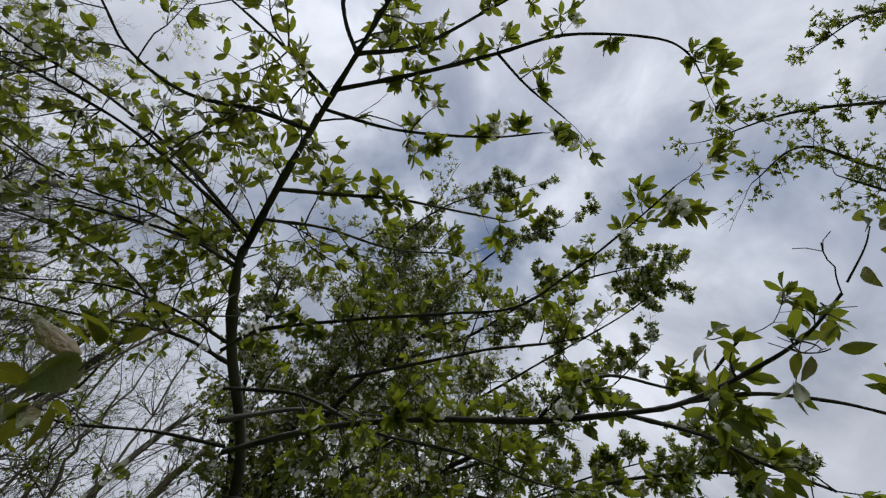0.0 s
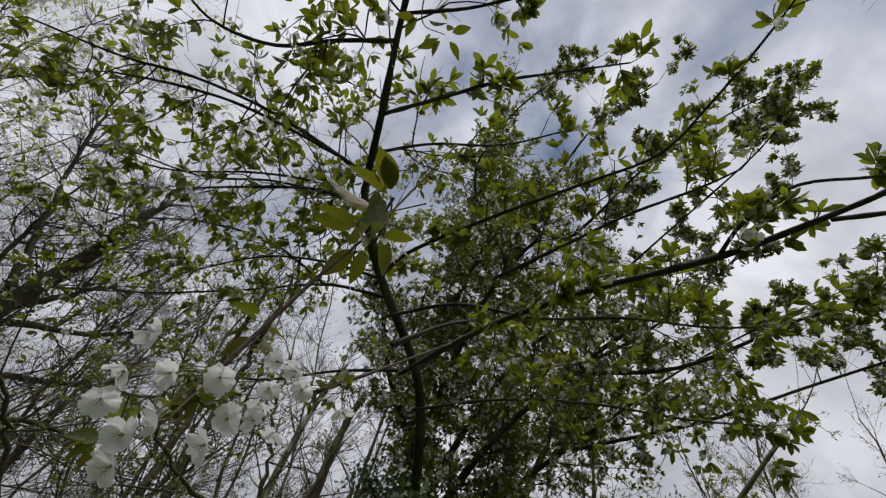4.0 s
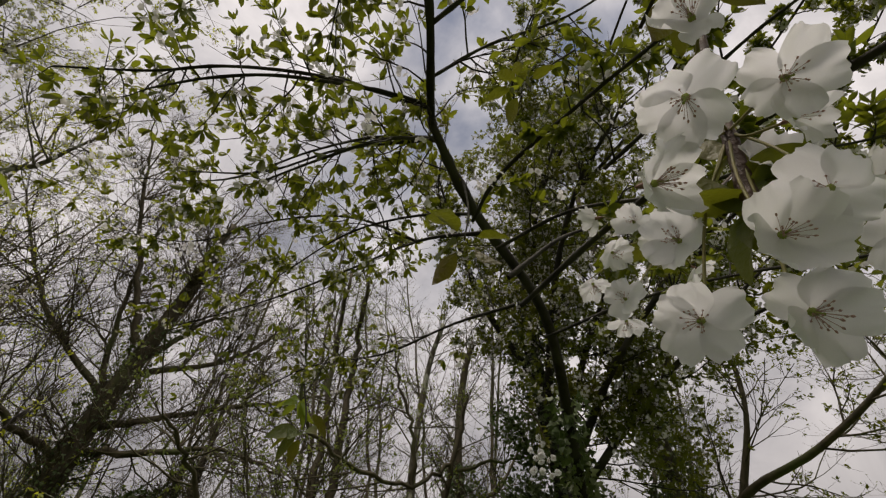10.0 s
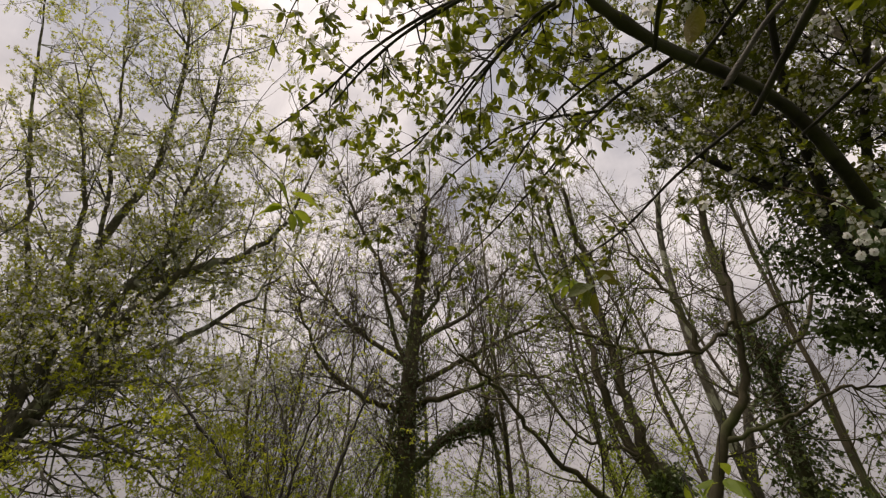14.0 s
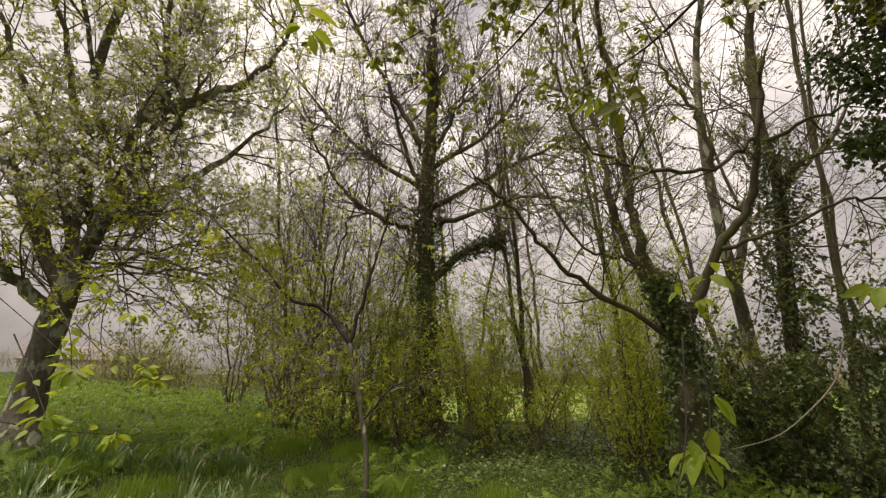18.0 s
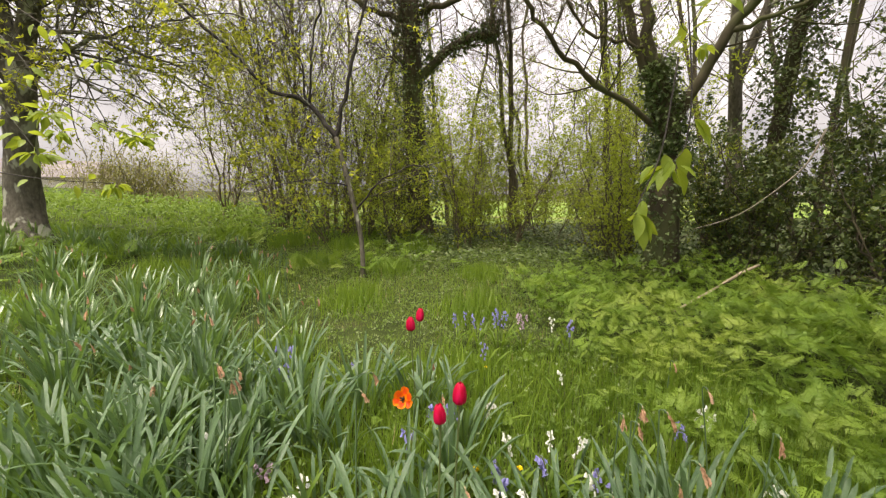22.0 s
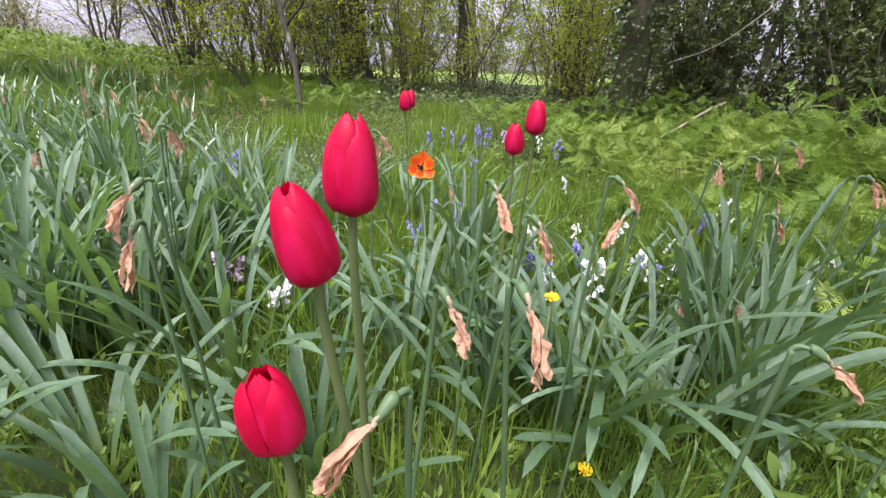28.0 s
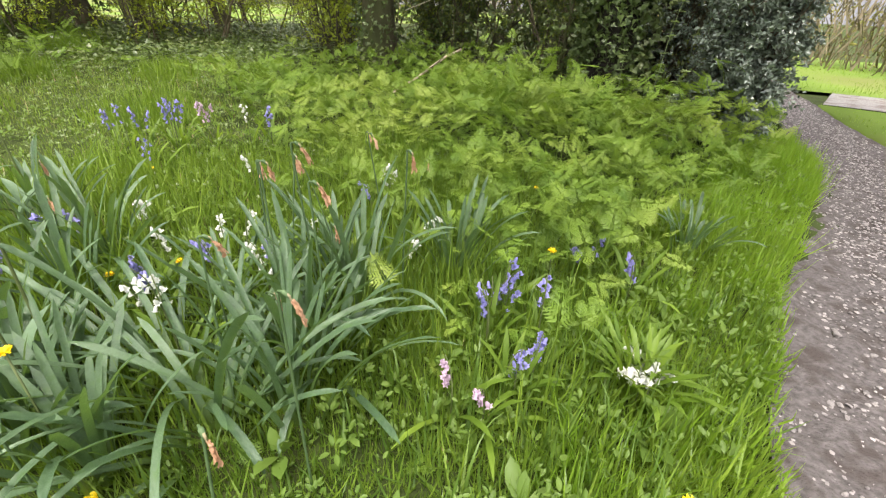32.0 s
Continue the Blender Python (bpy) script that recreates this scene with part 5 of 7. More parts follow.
leafy_twig("tuft of cherry leaves on a drooping end", [(-2.123, 1.498, 1.878), (-2.156, 1.456, 1.779), (-2.143, 1.558, 1.707)], 0.003, 12, 224, (0.055, 0.085), LEAF_HANG)
leafy_twig("tuft of cherry leaves against the sky", [(-1.699, -0.273, 2.552), (-1.710, -0.148, 2.455), (-1.734, -0.108, 2.374)], 0.003, 7, 207, (0.06, 0.10), LEAF_HANG)
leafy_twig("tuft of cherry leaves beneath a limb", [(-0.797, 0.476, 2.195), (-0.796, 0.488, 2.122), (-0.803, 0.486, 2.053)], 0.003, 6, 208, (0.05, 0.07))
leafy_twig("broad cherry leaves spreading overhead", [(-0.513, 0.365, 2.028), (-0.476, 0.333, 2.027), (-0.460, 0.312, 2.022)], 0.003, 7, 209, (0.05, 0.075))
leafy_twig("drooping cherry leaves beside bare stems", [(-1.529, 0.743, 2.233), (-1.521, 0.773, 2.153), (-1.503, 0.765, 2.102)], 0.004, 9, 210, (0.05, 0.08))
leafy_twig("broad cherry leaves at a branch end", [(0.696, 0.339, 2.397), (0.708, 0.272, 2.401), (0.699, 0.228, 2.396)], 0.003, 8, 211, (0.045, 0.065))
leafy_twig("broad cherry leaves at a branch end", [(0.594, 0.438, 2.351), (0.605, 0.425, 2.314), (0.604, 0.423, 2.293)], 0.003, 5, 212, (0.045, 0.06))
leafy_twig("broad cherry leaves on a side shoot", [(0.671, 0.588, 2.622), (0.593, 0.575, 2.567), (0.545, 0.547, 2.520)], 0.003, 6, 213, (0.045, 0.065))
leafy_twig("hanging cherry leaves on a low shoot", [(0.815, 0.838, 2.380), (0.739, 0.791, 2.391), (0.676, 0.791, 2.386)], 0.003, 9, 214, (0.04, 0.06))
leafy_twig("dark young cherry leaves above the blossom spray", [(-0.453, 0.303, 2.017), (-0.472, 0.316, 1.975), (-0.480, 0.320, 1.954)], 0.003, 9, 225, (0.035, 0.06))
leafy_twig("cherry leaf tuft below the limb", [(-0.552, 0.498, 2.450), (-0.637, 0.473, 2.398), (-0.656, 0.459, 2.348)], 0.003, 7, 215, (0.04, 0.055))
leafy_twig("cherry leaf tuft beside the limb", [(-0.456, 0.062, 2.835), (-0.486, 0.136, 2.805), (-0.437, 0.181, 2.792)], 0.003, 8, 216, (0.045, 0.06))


# ---- blossom ----
STALK = material("blossom_stalk", (0.16, 0.17, 0.045), (0.24, 0.19, 0.06), rough=0.5, scale=90, vary="noise", glow=0.2)


def petal_mesh(name, seed, cup):
    g = np.random.default_rng(seed)
    rows_, n = [], 9
    for i in range(n):
        s = i / (n - 1)
        w = (0.455 + 0.03 * math.sin(seed * 2.1)) * math.sqrt(max(0.0, 1 - ((s - 0.60) / 0.62) ** 2)) ** (1.5 if s < 0.60 else 0.85) + 0.012
        row = []
        for j in range(13):
            u = j / 6 - 1
            notch = 0.06 * max(0, 1 - abs(u - 0.1 * math.sin(seed)) * 3.0) * s**6 + 0.02 * math.sin(11 * u + seed) * s**5
            row.append((w * u, 0.04 + 0.96 * s * (1 - 0.05 * u * u * s) - notch, cup * s * s + 0.55 * (w * u) ** 2 + 0.06 * math.sin(3.3 * u + 5 * s + seed * 1.7) * s + 0.05 * math.sin(8 * u + 3 * s + seed) * s**3 + 0.03 * math.sin(15 * u + seed * 3) * s**4 + g.normal(0, 0.004)))
        rows_.append(row)
    v, f = sheet(rows_)
    return mesh_of(name, v, f, PETAL)


PETALS = [petal_mesh("petal", k, c) for k, c in enumerate((0.22, 0.38, 0.14, 0.46, 0.30, 0.06))]


def stamen_mesh(seed):
    g = np.random.default_rng(seed)
    out = []
    for _ in range(20):
        a, lean = g.uniform(0, 2 * math.pi), g.uniform(0.15, 0.7)
        d = np.array([math.cos(a) * lean, math.sin(a) * lean, 1.0])
        d = unit(d) * g.uniform(0.35, 0.68)
        out.append(tube([(0, 0, 0.02), d * 0.6 + (0, 0, 0.02), d], [0.008, 0.006, 0.006], 3))
        out.append(tube([d * 0.97, d * 1.03, d * 1.09], [0.014, 0.026, 0.010], 4))
    v, f = joined(out)
    return mesh_of("stamens", v, f, STAMEN)


STAMENS = [stamen_mesh(k) for k in range(3)]
v_eye, f_eye = tube([(0, 0, -0.42), (0, 0, -0.25), (0, 0, -0.05), (0, 0, 0.06), (0, 0, 0.16)], [0.028, 0.075, 0.10, 0.07, 0.02], 8)
EYE_MESH = mesh_of("calyx", v_eye, f_eye, CALYX)
PISTIL_MESH = mesh_of("pistil", *tube([(0, 0, 0.02), (0, 0, 0.10), (0, 0, 0.17), (0, 0, 0.32), (0, 0, 0.36)], [0.09, 0.08, 0.03, 0.018, 0.03], 8), GREEN_EYE)


def turn_to(d, g):
    """A turn whose z axis runs along d."""
    z = unit(d)
    x = unit(np.cross(z, g.normal(0, 1, 3)))
    return Matrix(np.stack([x, np.cross(z, x), z], -1).tolist()).to_4x4()


def blossom_spray(label, flowers, twig, seed, radius):
    """flowers: places and the way that each faces; all hang on stalks from the twig."""
    g = np.random.default_rng(seed)
    line = spline(twig, 5)
    top = thing("blossom_spray", line[0], label, "blossom")
    part("twig", tube(line, np.linspace(0.0014, 0.0032, len(line)), 8, 0.08, g), BARK_RED, top)
    for p, face in flowers:
        p, face = np.array(p), unit(np.array(face))
        eye = new("flower", EYE_MESH)
        eye.parent = top
        eye.matrix_basis = Matrix.Translation(Vector((p - line[0]).tolist())) @ turn_to(face, g) @ Matrix.Scale(radius, 4)
        a0 = g.uniform(0, 360)
        for k in range(5):
            piece("petal", PETALS[g.integers(0, 6)], eye, pose(0, 0, 0, 0, 0, a0 + 72 * k + g.uniform(-6, 6)) @ pose(0, 0.04, 0.0, g.uniform(2, 26), g.uniform(-11, 11), 0) @ Matrix.Scale(g.uniform(0.9, 1.08), 4))
        piece("pistil", PISTIL_MESH, eye, pose(0, 0, 0))
        piece("stamens", STAMENS[g.integers(0, 3)], eye, pose(0, 0, 0))
        i = int(np.argmin(np.linalg.norm(line - p, axis=1) + 0.03 * np.abs(np.arange(len(line)) - len(line) * 0.6)))
        b = p - face * radius * 0.4
        m = (line[i] + b) / 2 + g.normal(0, 0.003, 3)
        part("stalk", tube(spline([line[i], m, b], 4), np.full(9, 0.00055), 5), STALK, top)
    for _ in range(12):
        i = g.integers(int(len(line) * 0.7), len(line))
        d = unit(g.normal(0, 1, 3) + np.array([0, 0, -0.2]))
        turn = frames_along(d[None], g, 0.3)[0]
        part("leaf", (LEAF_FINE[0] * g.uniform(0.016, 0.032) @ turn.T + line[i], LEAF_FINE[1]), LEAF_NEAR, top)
    return top


E9 = (-0.560, 0.211, 1.616)
FLOW = [((-0.5625, 0.2864, 1.6736), (0.26, -0.78, -0.56)), ((-0.5400, 0.2714, 1.7100), (0.15, -0.47, -0.87)), ((-0.5463, 0.2909, 1.6853), (-0.48, -0.62, -0.63)), ((-0.5295, 0.3223, 1.6868), (-0.14, -0.61, -0.78)),
        ((-0.5811, 0.2662, 1.6894), (0.77, -0.15, -0.63)), ((-0.5664, 0.2966, 1.6582), (0.25, -0.64, -0.73)), ((-0.5251, 0.3232, 1.7081), (0.69, -0.62, -0.36)), ((-0.5636, 0.2570, 1.7041), (-0.39, -0.25, -0.89)),
        ((-0.5877, 0.3025, 1.6705), (-0.19, -0.82, -0.54)), ((-0.5501, 0.2499, 1.7275), (-0.13, -0.95, -0.29)), ((-0.5813, 0.3136, 1.7128), (-0.32, -0.90, -0.30)), ((-0.5324, 0.3019, 1.7308), (0.65, -0.44, -0.61)),
        ((-0.5450, 0.3128, 1.7261), (0.54, -0.80, -0.27))]
g9 = np.random.default_rng(5)
SPRAY = 0.0124
blossom_spray("cluster of white five-petalled cherry blossom on a reddish twig", FLOW, [(-0.389, 0.314, 2.210), (-0.471, 0.317, 1.975), (-0.511, 0.311, 1.865), (-0.537, 0.308, 1.784), (-0.549, 0.306, 1.740), (-0.556, 0.306, 1.715), (-0.558, 0.306, 1.702)], 21, SPRAY)
FAR1 = [((-0.625, 0.431, 1.799), None), ((-0.620, 0.421, 1.836), None), ((-0.620, 0.411, 1.868), (-0.5, 0, 0.2)), ((-0.597, 0.426, 1.861), None), ((-0.595, 0.446, 1.850), None), ((-0.645, 0.440, 1.834), (0, 0, -1)), ((-0.575, 0.508, 1.865), (0.3, 0.2, -0.8)), ((-0.638, 0.476, 1.818), (0, 0, -1))]
FAR1 = [(p, f if f else tuple(unit(np.array(E9) - np.array(p)) + g9.normal(0, 0.4, 3))) for p, f in FAR1]
blossom_spray("smaller cluster of white cherry blossom further along", FAR1, [(-0.477, 0.599, 2.059), (-0.559, 0.511, 1.926), (-0.601, 0.473, 1.870)], 22, 0.0145)
FAR2 = [(np.array([-1.25, 1.592, 2.297]) + g9.normal(0, 0.035, 3), None) for _ in range(15)]
FAR2 = [(tuple(p), tuple(unit(np.array(E9) - p) + g9.normal(0, 0.4, 3))) for p, f in FAR2]
blossom_spray("small white blossom cluster hanging before the ivy", FAR2, [(-1.306, 1.414, 2.500), (-1.249, 1.517, 2.409), (-1.244, 1.588, 2.328)], 23, 0.0125)


# ---- tulips ----
def tulip_petal(name, height, width, seed, inner=False, spread=0.0):
    """A petal that stands at radius in +y and wraps round z."""
    g = np.random.default_rng(seed)
    rows_, n = [], 13
    for i in range(n):
        s = i / (n - 1)
        prof = float(np.interp(s, [0, 0.05, 0.15, 0.32, 0.52, 0.72, 0.88, 1.0], [0.22, 0.66, 0.92, 1.0, 0.97, 0.85, 0.64, 0.30]))
        rad = width * prof * (0.88 if inner else 1.0) + spread * height * s**1.6
        half = math.radians(64) * (1.0 if s < 0.7 else max(0.02, 1 - ((s - 0.7) / 0.305) ** 2.6) ** 0.45)
        row = []
        for j in range(9):
            u = j / 4 - 1
            a = half * u
            crease = 1 + 0.05 * math.exp(-(u / 0.25) ** 2) * s - 0.10 * abs(u) ** 2.5
            r = rad * crease * (1 - 0.05 * abs(u) ** 3)
            z = height * s + 0.012 * height * math.sin(5 * u + seed) * s
            row.append((r * math.sin(a), r * math.cos(a), z + g.normal(0, 0.002) * height))
        rows_.append(row)
    v, f = sheet(rows_)
    return v, f


OUTER = [tulip_petal("petal", 1.0, 0.30, k) for k in range(3)]
INNER = [tulip_petal("petal", 0.98, 0.30, k + 5, True) for k in range(3)]
OUTER_M = [mesh_of("petal", v, f, TULIP_RED) for v, f in OUTER]
INNER_M = [mesh_of("petal", v, f, TULIP_RED) for v, f in INNER]


def open_petal(seed):
    """A petal of an opened tulip, spreading along y, its tip notched and curled."""
    g = np.random.default_rng(seed)
    rows_, n = [], 9
    for i in range(n):
        s = i / (n - 1)
        w = 0.30 * float(np.interp(s, [0, 0.2, 0.55, 0.8, 0.95, 1.0], [0.3, 0.75, 1.0, 0.95, 0.6, 0.3]))
        row = []
        for j in range(7):
            u = j / 3 - 1
            row.append((w * u, 0.05 + 0.66 * s - 0.08 * s**4 * abs(math.sin(4 * u + seed)), 0.62 * s**1.5 + 0.25 * (w * u) ** 2 / 0.09 * 0.4 + 0.035 * math.sin(5 * u + seed * 2) * s + g.normal(0, 0.004)))
        rows_.append(row)
    return sheet(rows_)


OPEN = [mesh_of("petal", *open_petal(k + 9), TULIP_ORANGE) for k in range(3)]


def strap(length, width, bend, seed, rows=10, twist=0.0, channel=0.35, tip=0.82):
    """A strap leaf rising along z and bending over towards +y."""
    g = np.random.default_rng(seed)
    out, p, a = [], np.zeros(3), 0.0
    for i in range(rows):
        s = i / (rows - 1)
        w = width * (0.75 + 0.25 * min(1, s * 4)) * (1 if s < tip else math.sqrt(max(0.0, 1 - ((s - tip) / (1 - tip)) ** 2)) + 0.02)
        a = bend * s**1.7
        n = np.array([0, -math.cos(a), math.sin(a)])
        tw = twist * s
        x = np.array([math.cos(tw), math.sin(tw) * 0.8, 0])
        out.append([p - x * w + n * 0.0 - n * w * channel * -1, p, p + x * w + n * w * channel])
        p = p + np.array([0.004 * g.normal() * length, math.sin(a), math.cos(a)]) * length / (rows - 1)
    return sheet(out)


def tulip(label, head, size, lean=(0, 0), wide=1.0, flower="red", seed=0, open_top=0.0):
    """head: where the flower meets its stem."""
    g = np.random.default_rng(seed)
    hx, hy, hz = head
    bx, by = hx - lean[0] * 0.25 + g.normal(0, 0.012), hy - lean[1] * 0.25 + g.normal(0, 0.012)
    z0 = float(ground_height(bx, by))
    top = thing("tulip", (bx, by, z0), label, "tulip", "tulips in the grass")
    line = spline([(bx, by, z0 - 0.02), (bx + (hx - bx) * 0.2, by + (hy - by) * 0.2, z0 + (hz - z0) * 0.45), (hx - lean[0] * 0.02, hy - lean[1] * 0.02, hz - 0.05), (hx, hy, hz + 0.004)], 6)
    part("stem", tube(line, np.linspace(0.0032, 0.0026, len(line)), 9), STEM_GREEN, top)
    axis = unit(np.array([lean[0], lean[1], 1.0]))
    base = Matrix.Translation((hx - bx, hy - by, hz - z0)) @ turn_to(axis, g)
    a0 = g.uniform(0, 360)
    for k in range(3):
        if flower == "red":
            piece("petal", INNER_M[k], top, base @ pose(0, 0, 0.003, 0, 0, a0 + 60 + 120 * k) @ Matrix.Diagonal((size * wide, size * wide, size, 1)))
            piece("petal", OUTER_M[k], top, base @ pose(0, 0, 0, -open_top * g.uniform(0.3, 1), 0, a0 + 120 * k + g.uniform(-6, 6)) @ Matrix.Diagonal((size * wide, size * wide, size * g.uniform(0.94, 1.0), 1)))
        else:
            piece("petal", OPEN[k], top, base @ pose(0, 0, 0, 0, 0, a0 + 60 + 120 * k) @ Matrix.Diagonal((size, size, size * 0.85, 1)))
            piece("petal", OPEN[(k + 1) % 3], top, base @ pose(0, 0, -0.002, -10 - 6 * k, 0, a0 + 120 * k) @ Matrix.Diagonal((size, size, size * 0.85, 1)))
    if flower != "red":
        o = np.array((hx, hy, hz)) - 0
        bits = [tube([o, o + axis * 0.016, o + axis * 0.022], [0.005, 0.005, 0.002], 6)]
        for k in range(6):
            q = unit(axis + unit(np.cross(axis, g.normal(0, 1, 3))) * 0.7)
            bits.append(tube([o, o + q * 0.012, o + q * 0.02], [0.001, 0.003, 0.001], 4))
        part("pistil", joined(bits), TULIP_DARK, top, "black stamens and pistil")
    for k in range(2):
        v, f = strap(g.uniform(0.2, 0.3), g.uniform(0.016, 0.024), g.uniform(0.8, 1.5), seed * 7 + k, 10, g.uniform(-0.4, 0.4), 0.5, 0.35)
        a = g.uniform(0, 2 * math.pi)
        c, s = math.cos(a), math.sin(a)
        v = v @ np.array([[c, s, 0], [-s, c, 0], [0, 0, 1]]) + (bx, by, z0 + 0.01)
        part("leaf", (v, f), LEAF_TULIP, top)
    return top


tulip("closed red tulip on a tall pale green stem", (-1.266, -0.081, 0.551), 0.054, (0.0, 0.02), 0.98, seed=1)
tulip("closed red tulip leaning slightly, petals tipped apart", (-1.232, -0.108, 0.529), 0.050, (-0.05, -0.2), 1.0, seed=2)
tulip("shorter red tulip with petals parting at the top", (-1.200, -0.135, 0.4635), 0.043, (-0.02, -0.10), 1.04, seed=3, open_top=8)
tulip("closed red tulip beside an orange one", (-1.735, 0.391, 0.515), 0.064, (0.0, 0.05), 1.08, seed=4)
tulip("smaller closed red tulip", (-1.703, 0.326, 0.485), 0.056, (0, -0.05), 1.1, seed=5)
tulip("red tulip farther back in the grass", (-2.645, 0.478, 0.480), 0.066, (0, 0.08), 1.05, seed=6)
tulip("red tulip farther back in the grass", (-2.498, 0.406, 0.485), 0.066, (0, -0.05), 1.08, seed=7)
tulip("open orange tulip with black stamens at its heart", (-2.067, 0.292, 0.385), 0.05, (1.9, -0.75), 1.0, "orange", seed=8)


# ---- daffodils: strap leaves, most flowers withered ----
STRAPS = [mesh_of("leaf", *strap(1.0, 0.0215, b, 300 + k, 13, t, 0.35, 0.86), LEAF_DAFF) for k, (b, t) in enumerate([(0.15, 0.3), (0.3, -0.4), (0.45, 0.6), (0.6, -0.2), (0.8, 0.5), (1.0, -0.6), (1.3, 0.3), (1.7, -0.3), (2.1, 0.5), (0.25, 0.9), (0.5, -0.9), (0.9, 0.1)])]
STRAP_DATA = [strap(1.0, 0.024, b, 330 + k, 6, t) for k, (b, t) in enumerate([(0.15, 0.3), (0.35, -0.4), (0.5, 0.6), (0.75, -0.3), (1.1, 0.4), (1.6, -0.3)])]


def daffodil_clump(x, y, n, height, seed, near=True, label="clump of grey-green daffodil leaves", flop=False):
    g = np.random.default_rng(seed)
    z = float(ground_height(x, y))
    top = thing("daffodil_clump", (x, y, z), label, "daffodil", "daffodil clumps in the grass")
    if near:
        for _ in range(n):
            a, o = g.uniform(0, 2 * math.pi), g.uniform(0, 0.075)
            tilt = (14 + 500 * o * g.uniform(0.5, 1.4)) if flop else 4 + 330 * o * g.uniform(0.5, 1.3)
            m = pose(-math.sin(a) * o, math.cos(a) * o, -0.015, 0, 0, math.degrees(a) + g.uniform(-25, 25)) @ pose(0, 0, 0, -tilt, 0, 0)
            odds = [0.04, 0.05, 0.08, 0.1, 0.14, 0.13, 0.12, 0.10, 0.04, 0.05, 0.07, 0.08] if flop else [0.10, 0.10, 0.11, 0.1, 0.1, 0.08, 0.06, 0.05, 0.03, 0.09, 0.1, 0.08]
            s = height * g.uniform(0.65, 1.08)
            piece("leaf", STRAPS[g.choice(12, p=odds)], top, m @ Matrix.Diagonal((g.uniform(0.28, 0.43), s, s, 1)))
    else:
        bits = []
        for _ in range(n):
            a, o = g.uniform(0, 2 * math.pi), g.uniform(0, 0.09)
            v, f = STRAP_DATA[g.integers(0, 6)]
            m = np.array((pose(x - math.sin(a) * o, y + math.cos(a) * o, z - 0.015, 0, 0, math.degrees(a) + g.uniform(-25, 25)) @ pose(0, 0, 0, -(4 + 300 * o * g.uniform(0.5, 1.3)), 0, 0)))
            s = height * g.uniform(0.65, 1.08)
            v = v * (g.uniform(0.30, 0.43), s, s)
            bits.append((v @ m[:3, :3].T + m[:3, 3], f))
        tagged(part("leaves", joined(bits), LEAF_DAFF_FAR, top), kind="stuff")
    return top


def crumpled_strip(q, way, length, width, g, rows=9):
    """A shrivelled petal: a narrow folded strip that twists as it hangs."""
    way = unit(way)
    side = unit(np.cross(way, g.normal(0, 1, 3)))
    other_way = np.cross(way, side)
    out, turn, c = [], g.uniform(0, 6), np.array(q, float)
    for i in range(rows):
        s = i / (rows - 1)
        turn += g.normal(0, 0.35)
        w = width * (0.55 + 0.75 * math.sin(math.pi * min(1, 0.12 + 0.7 * s))) * (1 + g.normal(0, 0.28)) * (1 if s < 0.95 else 0.4)
        x = side * math.cos(turn) + other_way * math.sin(turn)
        y = np.cross(way, x)
        out.append([c + x * w * u + y * w * (0.5 * abs(u) + g.normal(0, 0.16)) for u in (-1, -0.5, 0, 0.5, 1)])
        c = c + unit(way + np.array([0, 0, 0.55 - 1.1 * s])) * length / (rows - 1) + (side * g.normal(0, 0.06) + other_way * g.normal(0, 0.06)) * length / (rows - 1) * 4 * s
    return sheet(out)


def withered_daffodil(tip, seed, length=0.055, bend=None, end=None):
    """A spent flower: a stem bent at its neck, a papery sheath and a hanging shrivelled flower."""
    g = np.random.default_rng(seed)
    tip = np.array(tip, float)
    a = g.uniform(0, 2 * math.pi) if bend is None else bend
    o = np.array([math.cos(a), math.sin(a), 0])
    if end is not None:
        run = np.array(end, float) - tip
        length = float(np.linalg.norm(run))
        o = unit(run * (1, 1, 0) + (1e-4, 0, 0))
        d = unit(run)
    else:
        d = unit(np.array([0, 0, -1]) + o * g.uniform(0.05, 0.5))
    base = tip - o * 0.03 + np.append(g.normal(0, 0.03, 2), 0)
    z0 = float(ground_height(base[0], base[1]))
    base[2] = z0
    top = thing("withered_daffodil", base, "spent daffodil with a shrivelled tan flower on a bent stem", "daffodil", "withered daffodils")
    neck = tip - o * 0.012
    line = spline([base - (0, 0, 0.02), (base * 0.5 + neck * 0.5) + (0, 0, 0.01), neck - (0, 0, 0.03), neck + (0, 0, 0.001), tip + (0, 0, 0.004)], 5)
    part("stem", tube(line, np.linspace(0.0026, 0.002, len(line)), 6), STEM_DARK, top)
    q = tip + o * 0.008
    hood = [line[-2], line[-1], q, q + d * 0.004, q + d * 0.009]
    part("sheath", tube(spline(hood, 3), np.interp(np.linspace(0, 1, 13), [0, 0.3, 0.6, 1], [0.0019, 0.0022, 0.0020, 0.0010]), 7, 0.16, g), SPATHE, top, "pale papery sheath")
    part("ovary", tube(spline([line[-2], line[-1], q + d * 0.004], 3), np.array([0.0022, 0.0032, 0.004, 0.0042, 0.0038, 0.003, 0.0016]), 8), STEM_DARK, top, "swollen green seed pod")
    strips = [crumpled_strip(q + d * 0.008 + g.normal(0, 0.0008, 3), d + g.normal(0, 0.07, 3), (length - 0.004) * g.uniform(0.75, 1.05), g.uniform(0.0018, 0.0034), g, 11) for _ in range(5)]
    part("withered_flower", joined(strips), WITHERED, top, "shrivelled papery tan flower")
    return top


